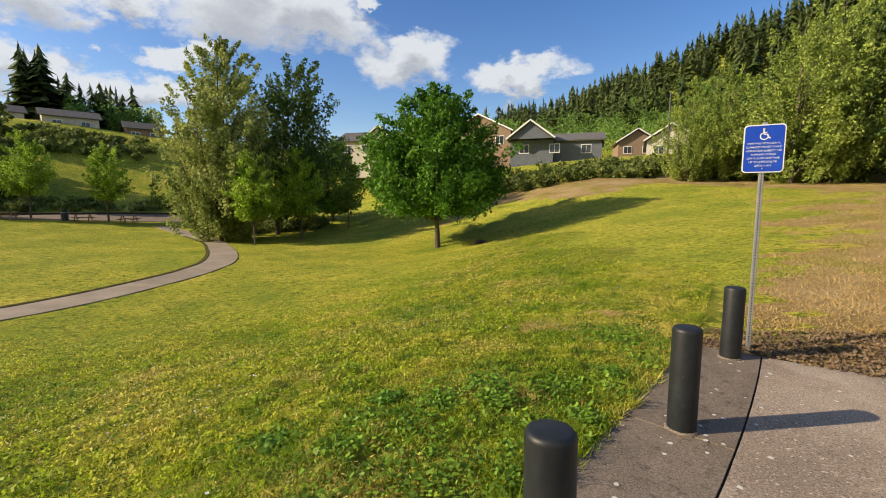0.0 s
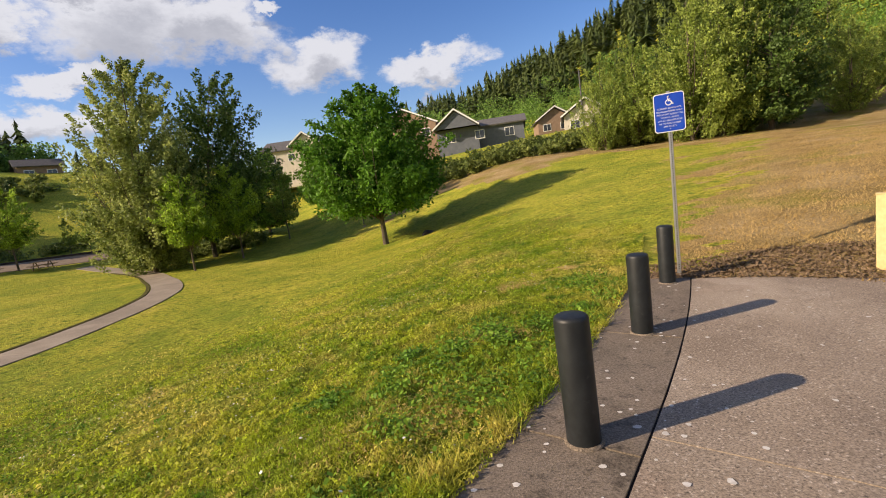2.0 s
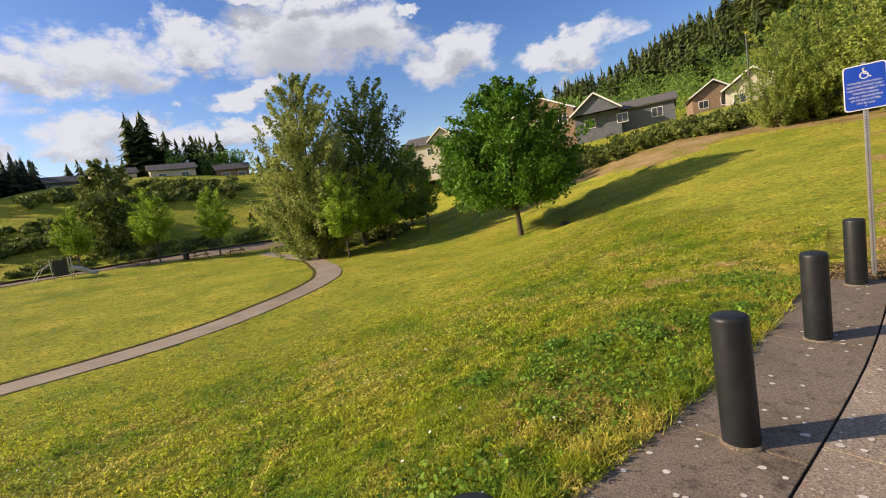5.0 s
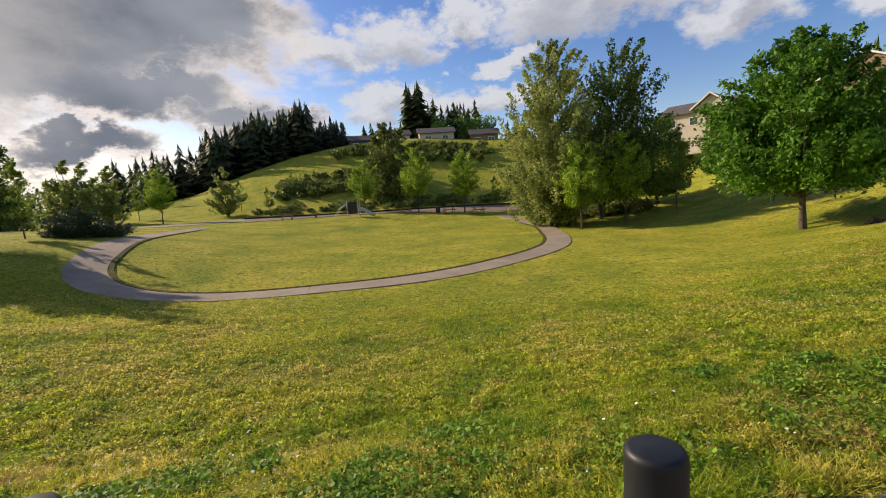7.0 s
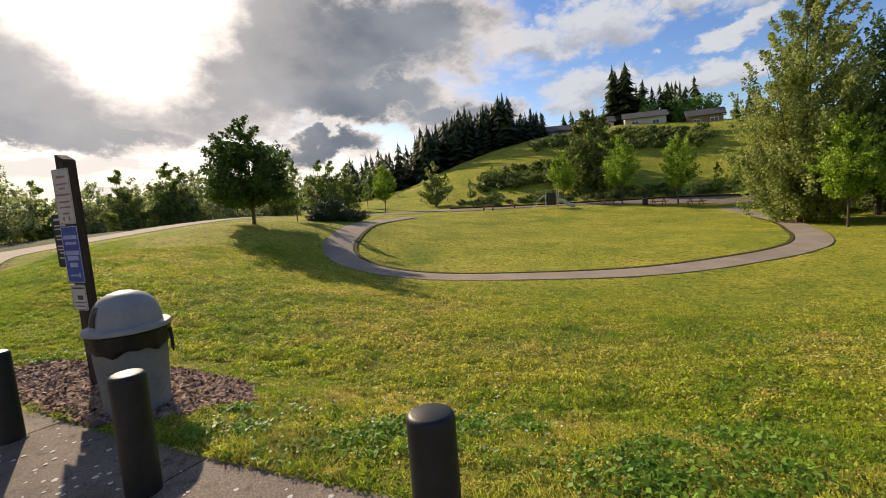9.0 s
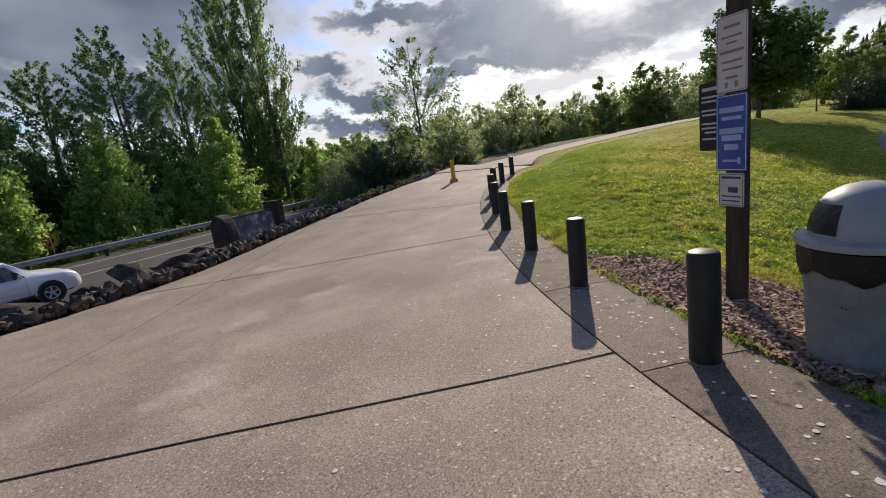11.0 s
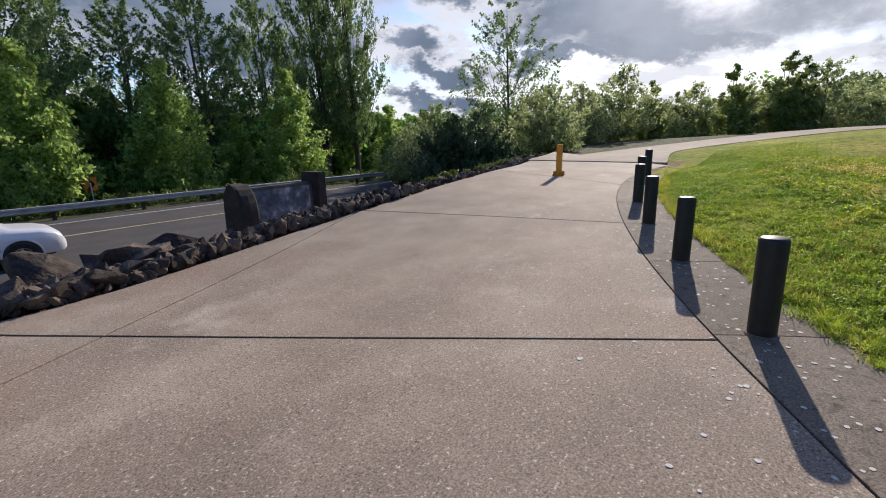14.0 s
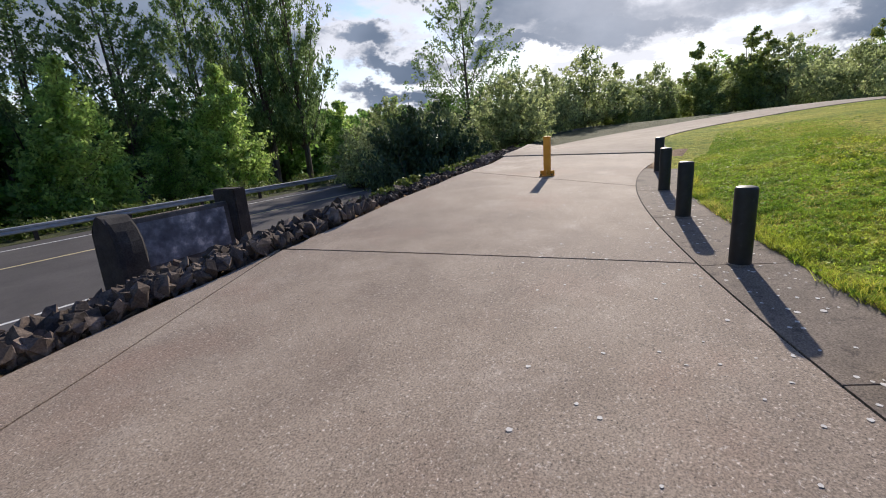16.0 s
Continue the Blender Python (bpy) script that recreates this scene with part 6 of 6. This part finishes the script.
leafy_cloud(scatter(140, 72, 96, 100, 200, 6, 10, 87), 88, M_DARKLEAF, "west_woods", "woods beyond the west end of the park", 60)


def distant_hills():
    rows = []
    for k in range(60):
        yw = 60 + k * 3.2
        h = 26 + 22 * noise.noise(Vector((k * 0.21, 1.7, 0))) + 14 * math.exp(-((yw - 128) / 9) ** 2)
        rows.append((*polar(0, 0, yw, 1100), h))
    v = [(x, y, -30) for x, y, h in rows] + [(x, y, h) for x, y, h in rows] + [(x * 1.3, y * 1.3, h * 0.6) for x, y, h in rows]
    n = len(rows)
    f = [(i, i + 1, n + i + 1, n + i) for i in range(n - 1)] + [(n + i, n + i + 1, 2 * n + i + 1, 2 * n + i) for i in range(n - 1)]
    tagged(link_mesh("backdrop", v, f, M_DISTANT, smooth=True), "distant blue-green wooded hills", "hills", kind="structure")


distant_hills()

# ---- houses ----


def house(x, y, yaw, w, d, h, rise, wall, label, z=None, ridge_along=True, gables=()):
    z = gz(x, y) - 0.4 if z is None else z
    e = empty("house", pose(x, y, z, 0, 0, yaw), label, "house")
    part("wall", boxed((w, d, h + 2.4), (0, 0, h / 2 - 1.2)), wall, e)

    def gable(cx, cy, gw, gd, z0, gr, along, over=0.5):
        # roof with its ridge along x or along y
        bm = bmesh.new()
        L, W = (gw / 2 + over, gd / 2 + over)
        if along:
            pts = [(-L, -W, 0), (L, -W, 0), (L, 0, gr), (-L, 0, gr), (-L, W, 0), (L, W, 0)]
        else:
            pts = [(-L, -W, 0), (-L, W, 0), (0, W, gr), (0, -W, gr), (L, -W, 0), (L, W, 0)]
        vs = [bm.verts.new((cx + a, cy + b, z0 + c)) for a, b, c in pts]
        for q in ((0, 1, 2, 3), (3, 2, 5, 4)):
            bm.faces.new([vs[i] for i in q])
        r = part("roof", bm, M_ROOF, e, "dark shingle roof")
        md = r.modifiers.new("thickness", "SOLIDIFY")
        md.thickness = 0.2
        if along:
            tri = [[(sx * gw / 2, -gd / 2, 0), (sx * gw / 2, gd / 2, 0), (sx * gw / 2, 0, gr * gd / (gd + 2 * over))] for sx in (-1, 1)]
        else:
            tri = [[(-gw / 2, sy * gd / 2, 0), (gw / 2, sy * gd / 2, 0), (0, sy * gd / 2, gr * gw / (gw + 2 * over))] for sy in (-1, 1)]
        for t in tri:
            bm = bmesh.new()
            bm.faces.new([bm.verts.new((cx + a, cy + b, z0 + c)) for a, b, c in t])
            part("gable_wall", bm, wall, e)
        if not along:
            for s in (-1, 1):
                ln = math.hypot(gw / 2 + over, gr)
                bm = boxed((ln, 0.1, 0.22), (cx + s * (gw / 2 + over) / 2, cy - gd / 2 - over - 0.04, z0 + gr / 2), (0, s * math.degrees(math.atan2(gr, gw / 2 + over)), 0))
                part("bargeboard", bm, M_TRIM_WHITE, e, "white bargeboard")

    gable(0, 0, w, d, h, rise, ridge_along)
    for gx, gw, gd, gr in gables:
        part("wing", boxed((gw, gd, h + 2.4), (gx, -d / 2 - gd / 2 + 0.6, h / 2 - 1.2)), wall, e)
        gable(gx, -d / 2 - gd / 2 + 0.6, gw, gd + 3, h, gr, False, 0.4)
    k = max(2, int(w / 3.4))
    for i in range(k):
        wx = -w / 2 + w * (i + 0.5) / k
        wz = h - 1.35
        yy = -d / 2 - 0.03
        for gx, gw, gd, gr in gables:
            if abs(wx - gx) < gw / 2 + 0.5:
                yy = -d / 2 - gd + 0.6 - 0.03
        win = part("window", boxed((1.5, 0.06, 1.35), (wx, yy, wz)), M_TRIM_WHITE, e, "white-framed window")
        for s in (-1, 1):
            part("pane", boxed((0.62, 0.02, 1.13), (wx + s * 0.345, yy - 0.035, wz)), M_PANE, win)
    return e


x, y = polar(0, 0.3, -10.6, 78)
house(x, y, -14, 13.5, 9, 3.4, 1.6, M_SIDING_GREY, "grey single-storey house with white-trimmed gable", 7.2, True, ((-3.4, 6.4, 2.5, 2.7),))
x, y = polar(0, 0.3, -2.4, 84)
house(x, y, -20, 11, 11, 4.8, 3.0, M_SIDING_TAN, "tan two-storey house with dark shingle roof", 8.0, False)
x, y = polar(0, 0.3, 11.6, 90)
house(x, y, -8, 11, 9, 4.2, 2.2, M_SIDING_CREAM, "grey-roofed house above the trees", 8.0, True, ((3.5, 5, 2.0, 2.2),))
x, y = polar(0.2, 0.45, -22.6, 80)
house(x, y, -20, 6.5, 8, 4.0, 2.4, M_SIDING_CREAM, "cream house with dark roof beside the trees", 6.3, False)
x, y = polar(0.2, 0.45, -18.9, 95)
house(x, y, -10, 6.5, 8, 4.0, 2.4, M_SIDING_TAN, "small brown dark-roofed house behind the scrub", 7.9, False)
for yw, dd, w, wl, lab in ((41.9, 116, 8.5, M_SIDING_CREAM, "hilltop house with brown roof and long porch"), (36.0, 115, 6.5, M_SIDING_TAN, "low hilltop house with wide gabled roof"), (47.2, 119, 8, M_SIDING_CREAM, "pale hilltop house among firs"), (51.2, 121, 6, M_SIDING_GREY, "grey hilltop house among firs")):
    x, y = polar(0, 0, yw, dd)
    house(x, y, yw + 6, w, 5.5, 2.3, 1.6, wl, lab, gz(x, y) - 1.3, True)


def utility_pole(x, y, h):
    e = empty("utility_pole", pose(x, y, gz(x, y)), "slender grey utility pole by the houses", "pole")
    part("pole", tube(bmesh.new(), [(0, 0, -0.2), (0, 0, h)], [0.13, 0.09], 9), M_STEEL_POLE, e)
    part("crossarm", boxed((1.2, 0.1, 0.1), (0, 0, h - 0.4)), M_WOOD_POST, e)


utility_pole(*polar(0.25, 0.45, -22.4, 70), 8.5)

# ---- playground and benches ----


def bench(x, y, rz):
    e = empty("bench", pose(x, y, gz(x, y), 0, 0, rz), "small timber park bench beside the footpath", "bench")
    for k in range(4):
        part("seat_slat", boxed((1.5, 0.09, 0.035), (0, -0.18 + k * 0.105, 0.44), bevel=0.006), M_BENCH, e)
    for k in range(3):
        part("back_slat", boxed((1.5, 0.03, 0.09), (0, 0.22 + k * 0.03, 0.58 + k * 0.125), (-12, 0, 0), bevel=0.006), M_BENCH, e)
    for s in (-1, 1):
        part("leg", boxed((0.06, 0.06, 0.44), (s * 0.6, -0.15, 0.21)), M_TRIM, e)
        part("leg", boxed((0.06, 0.06, 0.90), (s * 0.6, 0.22, 0.44), (-8, 0, 0)), M_TRIM, e)
    return e


bench(-22.40, 40.20, 20)
bench(*polar(-0.1, -0.3, 60.5, 58), 40)


def picnic_table(x, y, rz):
    e = empty("picnic_table", pose(x, y, gz(x, y) + 0.05, 0, 0, rz), "timber picnic table at the playground edge", "table")
    for k in range(5):
        part("top_plank", boxed((1.8, 0.14, 0.04), (0, -0.3 + 0.15 * k, 0.74)), M_BENCH, e)
    for s in (-1, 1):
        part("bench_plank", boxed((1.8, 0.26, 0.04), (0, s * 0.68, 0.44)), M_BENCH, e)
        for q in (-1, 1):
            part("leg", boxed((0.07, 0.07, 0.85), (s * 0.6, q * 0.34, 0.37), (q * 28, 0, 0)), M_BENCH, e)
        part("crossbeam", boxed((0.07, 1.6, 0.09), (s * 0.6, 0, 0.40)), M_BENCH, e)


picnic_table(*polar(-0.1, -0.3, 46.2, 60), 20)
picnic_table(*polar(-0.1, -0.3, 40.7, 59), 60)
picnic_table(*polar(-0.1, -0.3, 37.0, 58), 10)


def play_sheet():
    e = tagged(new("playground_surface"), "brown bark-chip playground surface with timber edging", "playground", kind="structure")
    inner = [polar(0, 0, a, 58 + 3 * math.sin((a - 30) / 12)) for a in np.arange(31, 66, 1.5)]
    outer = [polar(0, 0, a, 66 + 2 * math.sin(a / 5)) for a in np.arange(31, 66, 1.5)]
    sheet("chip_surface", inner, outer, 0.1, M_SAND, e, 0.05, None, 10)
    o2 = [polar(0, 0, a, 66.3 + 2 * math.sin(a / 5)) for a in np.arange(31, 66, 1.5)]
    sheet("timber_edging", outer, o2, 0.3, M_WOOD_POST, e, 0.25, None, 1)


play_sheet()


def climbing_frame(x, y, rz):
    e = empty("climbing_frame", pose(x, y, gz(x, y) + 0.05, 0, 0, rz), "small metal climbing frame with dark panel and slide", "play equipment")
    for a, b in ((-0.7, -0.5), (0.7, -0.5), (-0.7, 0.5), (0.7, 0.5)):
        part("post", tube(bmesh.new(), [(a, b, 0), (a, b, 2.1)], [0.05, 0.05], 8), M_GALV, e)
    part("panel", boxed((1.1, 0.06, 1.5), (0, -0.55, 1.1), bevel=0.02), M_TRIM, e, "dark play panel")
    part("deck", boxed((1.4, 1.0, 0.06), (0, 0, 0.9)), M_TRIM, e)
    bm = tube(bmesh.new(), [(0.7, 0, 0.95), (1.4, 0, 0.75), (2.2, 0, 0.2), (2.7, 0, 0.12)], [0.24, 0.24, 0.24, 0.24], 8)
    part("slide", bm, M_STRIP, e, "pale plastic slide")
    part("handrail", tube(bmesh.new(), [(-0.7, -0.5, 1.7), (-1.6, -0.5, 1.2), (-2.4, -0.5, 0.1)], [0.03] * 3, 6), M_GALV, e)
    part("handrail", tube(bmesh.new(), [(-0.7, 0.5, 1.7), (-1.6, 0.5, 1.2), (-2.4, 0.5, 0.1)], [0.03] * 3, 6), M_GALV, e)


climbing_frame(*polar(-0.1, -0.3, 52.6, 58), 40)


def dark_bin(x, y):
    e = empty("park_bin", pose(x, y, gz(x, y) + 0.04), "dark litter bin at the playground", "bin")
    part("body", lathe(bmesh.new(), [(0, 0), (0.3, 0), (0.32, 0.9), (0.28, 1.0), (0.1, 1.1), (0, 1.1)], seg=18), M_TRIM, e, smooth=True)
    part("band", lathe(bmesh.new(), [(0.315, 0.78), (0.33, 0.78), (0.33, 0.82), (0.315, 0.82)], seg=18), M_GALV, e)


dark_bin(*polar(-0.1, -0.3, 42.1, 60))


def spring_rider(x, y, rz):
    e = empty("spring_rider", pose(x, y, gz(x, y) + 0.05, 0, 0, rz), "small dark spring rider on the chips", "play equipment")
    part("spring", lathe(bmesh.new(), [(0.1, 0), (0.13, 0.05), (0.1, 0.1), (0.13, 0.15), (0.1, 0.2), (0.13, 0.25), (0.1, 0.3)], seg=12), M_TRIM, e)
    part("seat", boxed((0.9, 0.25, 0.2), (0, 0, 0.45), bevel=0.06, segments=2), M_BENCH, e)
    part("back", boxed((0.1, 0.28, 0.4), (-0.4, 0, 0.65), (0, -15, 0), bevel=0.03), M_BENCH, e)


spring_rider(*polar(-0.1, -0.3, 57.2, 60), 30)


def chevron(x, y):
    e = empty("chevron_sign", pose(x, y, gz(x, y), 0, 0, -10), "amber and black chevron sign behind the guardrail", "road sign")
    part("post", boxed((0.06, 0.06, 1.6), (0, 0.05, 0.8)), M_GALV, e)
    pl = part("plate", boxed((0.6, 0.01, 0.75), (0, 0, 1.5), bevel=0.004), M_CHEVRON, e)
    bm = bmesh.new()
    for s in (-1, 1):
        box(bm, (0.14, 0.006, 0.46), (0.0, 0.008, 1.5 + s * 0.15), (0, s * 40, 0))
    part("arrow", bm, M_TRIM, pl, "black chevron")


chevron(*polar(-4.73, -5.2, 163.4, 33.5))

# lawn stone near the maple
ob = tagged(new("rock", ROCKS[3]), "flat pale stone lying in the grass", "rock")
ob.matrix_world = pose(1.15, 28.2, gz(1.15, 28.2) + 0.05, 5, 0, 30) @ Matrix.Diagonal((1.1, 0.7, 0.35, 1))

# ---- loose ground cover ----
M_MAT = material("dead_grass", [(0.3, (0.48, 0.36, 0.12)), (0.7, (0.66, 0.50, 0.20))], 1.2, 5, 0.8, per_island=0.3, translucent=0.3)
M_WEED = leaves("weed_leaves", (0.10, 0.23, 0.024), (0.24, 0.39, 0.04), 0.35, 3.0)


def flakes(pts, rng, size, tilt, aspect=0.4):
    k = len(pts)
    a = rng.normal(0, 1, (k, 3))
    a[:, 2] *= tilt
    a /= np.linalg.norm(a, axis=1)[:, None]
    b = np.cross(a, np.array([0, 0, 1.0]) + rng.normal(0, tilt * 0.6, (k, 3)))
    b /= np.linalg.norm(b, axis=1)[:, None]
    s = size * rng.uniform(0.5, 1.4, (k, 1))
    return np.stack([pts - a * s - b * s * aspect, pts + a * s - b * s * aspect, pts + a * s + b * s * aspect, pts - a * s + b * s * aspect], 1)


rngc = np.random.default_rng(91)


def plan_random(n, x0, x1, y0, y1, test):
    x, y = rngc.uniform(x0, x1, n), rngc.uniform(y0, y1, n)
    k = test(x, y)
    return x[k], y[k]


def chip_bed(x, y):
    n = curb_off(x, y)
    q = ((x + 6.65) / 1.7) ** 2 + ((n - 0.75) / 1.45) ** 2
    return (n > 0.47) & (q < 1 + 0.12 * np.sin(x * 7) * np.sin(y * 6))


x, y = plan_random(90000, -9.5, -3.2, -6, 2, chip_bed)
tagged(link_array("bark_chips", flakes(np.c_[x, y, ground_z(x, y) + 0.012 + rngc.uniform(0, 0.03, len(x))], rngc, 0.028, 0.35), 4, M_CHIP), "reddish-brown bark chips around the bin and post", "bark chips", kind="stuff")


def soil_bed(x, y):
    # bare ground past the slab's end, round sign and gate post
    u = slab_end(x, y)
    v = (x - 3.95) * 0.82 - (y - 6.2) * 0.57
    return (u > -0.05) & (u < 1.25 + 0.35 * np.sin(v * 1.3) + 0.15 * v) & (v > -0.75) & (v < 7)


x, y = plan_random(130000, 2, 12, 0, 10, soil_bed)
tagged(link_array("soil_clods", flakes(np.c_[x, y, ground_z(x, y) + 0.008 + rngc.uniform(0, 0.03, len(x))], rngc, 0.016, 0.5, 0.7), 4, M_SOIL), "loose brown soil and bark past the slab's end", "soil", kind="stuff")


def blades(x, y, h, w, mat, name, label, lean=0.6, lift=0.0):
    k = len(x)
    z = ground_z(x, y) + lift
    a = rngc.uniform(0, 2 * math.pi, k)
    hh = h * rngc.uniform(0.5, 1.3, k) * (0.45 + 1.1 * turf(x, y))
    l = lean * hh * rngc.uniform(0.2, 1, k)
    b = rngc.uniform(0, 2 * math.pi, k)
    root = np.c_[x, y, z - 0.005]
    side = np.c_[np.cos(a), np.sin(a), 0 * a] * (w * rngc.uniform(0.6, 1.3, k))[:, None]
    tip = root + np.c_[np.cos(b) * l, np.sin(b) * l, hh]
    return tagged(link_array(name, np.stack([root - side, root + side, tip], 1), 3, mat), label, "grass", kind="stuff")


def on_lawn(x, y, lo, hi):
    n = curb_off(x, y)
    path = np.array(LOOP)[::2]
    ok = (n > lo) & (n < hi) & ~chip_bed(x, y) & ~soil_bed(x, y)
    # thin out toward the outer rim
    wave = 0.7 * np.sin(x * 0.9 + 0.5 * y) * np.sin(y * 0.8 - 0.3 * x)
    ok &= rngc.random(len(x)) < smooth01(5.8, 2.6, x + wave - 0.9 * (n < 0.9)) * np.where(hi > 2, smooth01(hi, hi * 0.55, n + wave), 1)
    q = np.where(ok)[0]
    for i in range(0, len(q), 20000):
        j = q[i:i + 20000]
        dd = np.min(np.hypot(x[j][:, None] - path[None, :, 0], y[j][:, None] - path[None, :, 1]), 1)
        ok[j[dd < 0.78]] = False
    return ok


def turf(x, y):
    """How tall and thick the turf stands, 0 to 1: tufts within larger drifts."""
    v = 0.42 * value_noise(x, y, 0.11, 1) + 0.33 * value_noise(x, y, 0.27, 2) + 0.25 * value_noise(x, y, 0.9, 3)
    return np.clip((v - 0.28) / 0.44, 0, 1)


def tufty(x, y):
    """Thins the grass into tufts."""
    return rngc.random(len(x)) < 0.25 + 0.9 * turf(x, y)


def lawn_leaves(x, y, size, name, label, hi=0.05, mat=M_CLOVER):
    lift = 0.004 + hi * rngc.uniform(0.25, 1, len(x)) * (0.1 + 1.35 * turf(x, y) ** 1.4)
    return tagged(link_array(name, flakes(np.c_[x, y, ground_z(x, y) + lift], rngc, size, 0.9, 0.5), 4, mat), label, "lawn", kind="stuff")


x, y = plan_random(1300000, -17, 7, -9, 15, lambda a, b: on_lawn(a, b, 0.46, 5.0))
k = tufty(x, y)
blades(x[k], y[k], 0.06, 0.0045, M_BLADE, "lawn_grass", "short mown lawn grass", 1.0)
x, y = plan_random(2000000, -10.5, 6, -8, 13, lambda a, b: on_lawn(a, b, 0.44, 4.4) & (rngc.random(len(a)) < 1.25 - 0.2 * curb_off(a, b)))
k = tufty(x, y)
lawn_leaves(x[k], y[k], 0.0095, "lawn_clover", "clover and broad weeds matted in the lawn")
x, y = plan_random(1900000, -24, 8, -9, 26, lambda a, b: on_lawn(a, b, 2.6, 16.5) & (rngc.random(len(a)) < np.interp(curb_off(a, b), (4, 14), (1, 0.45))))
k = tufty(x, y)
lawn_leaves(x[k], y[k], 0.0165, "lawn_cover", "mown lawn with clover away from the curb", 0.085)
x, y = plan_random(1300000, -31, -9.5, -13, 6, lambda a, b: on_lawn(a, b, 0.46, 4.6) & (rngc.random(len(a)) < smooth01(-31, -24, a)))
k = tufty(x, y)
lawn_leaves(x[k], y[k], 0.013, "lawn_cover", "mown lawn with clover beside the trail", 0.05, M_LAWN_WEST)
# longer fringe against the curb
x, y = plan_random(1100000, -22, 4.0, -11, 8, lambda a, b: on_lawn(a, b, 0.30, 0.72) & (curb_off(a, b) > 0.30 + 0.17 * value_noise(a, b, 0.16, 5) + 0.12 * value_noise(a, b, 0.6, 6)))
k = tufty(x, y)
blades(x[k], y[k], 0.10, 0.0045, M_BLADE, "curb_fringe", "longer grass fringe along the curb", 1.3)
x, y = plan_random(9000, -18, 7, -9, 18, lambda a, b: on_lawn(a, b, 0.7, 13) & (np.sin(a * 0.7 + 1) * np.sin(b * 0.9 + 0.4 * a) > 0.05))
tagged(link_array("clover_flowers", flakes(np.c_[x, y, ground_z(x, y) + rngc.uniform(0.045, 0.075, len(x))], rngc, 0.008, 0.3, 1.0), 4, M_PETAL), "tiny white clover flowers dotted over the lawn", "flowers", kind="stuff")
wx, wy = plan_random(800, -9, 3, -9, 16, lambda a, b: on_lawn(a, b, 0.5, 2.6))
cl = rngc.integers(0, len(wx), 16000)
sp2 = rngc.uniform(0.06, 0.30, len(wx))[cl]
x, y = wx[cl] + rngc.normal(0, 1, len(cl)) * sp2, wy[cl] + rngc.normal(0, 1, len(cl)) * sp2
k = on_lawn(x, y, 0.46, 8)
tagged(link_array("weed_clumps", flakes(np.c_[x[k], y[k], ground_z(x[k], y[k]) + rngc.uniform(0.02, 0.075, k.sum())], rngc, 0.016, 0.6, 0.6), 4, M_WEED), "dark green weed clumps scattered in the lawn", "weeds", kind="stuff")
wx, wy = plan_random(200, -15, 3, -9, 14, lambda a, b: on_lawn(a, b, 0.5, 3.2))
cl = rngc.integers(0, len(wx), 22000)
sp2 = rngc.uniform(0.08, 0.35, len(wx))[cl]
x, y = wx[cl] + rngc.normal(0, 1, len(cl)) * sp2 * 1.6, wy[cl] + rngc.normal(0, 1, len(cl)) * sp2
k = on_lawn(x, y, 0.46, 6)
blades(x[k], y[k], 0.028, 0.005, M_MAT, "dry_mats", "dry yellow patches of dead grass in the lawn", 2.0, 0.02)
# dry field east of the sign
x, y = plan_random(500000, 3.5, 26, 4, 36, lambda a, b: (np.degrees(np.arctan2(-a, b - 0.3)) + dry_wander(a, b) < -34) & (a + b * 0.9 > 9.9) & ~soil_bed(a, b) & (rngc.random(len(a)) < 9 / np.hypot(a, b) ** 1.1))
blades(x, y, 0.05, 0.009, M_STRAW, "dry_field_grass", "dry straw-coloured grass beyond the slab", 1.6)

# pale spots on the concrete
rs = random.Random(17)
sp = []
for k in range(1050):
    xx = rs.uniform(3.5, -19)
    n = rs.gauss(-0.05, 0.36) if k % 5 else rs.uniform(-2.6, 0.4)
    if n > 0.4 or abs(n - seam_at(xx)) < 0.04:
        continue
    px, py = curb_point(xx, n)
    r = rs.uniform(0.008, 0.018) + 0.010 * rs.random() ** 4
    zz = float(slab_z(px, py)) + (0.0065 if n > seam_at(xx) else 0.0035)
    sp.append((px, py, zz, r))
bm = bmesh.new()
for px, py, zz, r in sp:
    a0 = rs.random() * 6
    e1 = rs.uniform(0.7, 1.2)
    vs = [bm.verts.new((px + r * e1 * (1 + 0.2 * math.sin(i * 2.1 + a0)) * math.cos(2 * math.pi * i / 8), py + r * math.sin(2 * math.pi * i / 8), zz)) for i in range(8)]
    bm.faces.new(vs)
tagged(part("chewing_gum_spots", bm, M_SPECK), "pale gum and droppings spots on the concrete", "stains", kind="stuff")
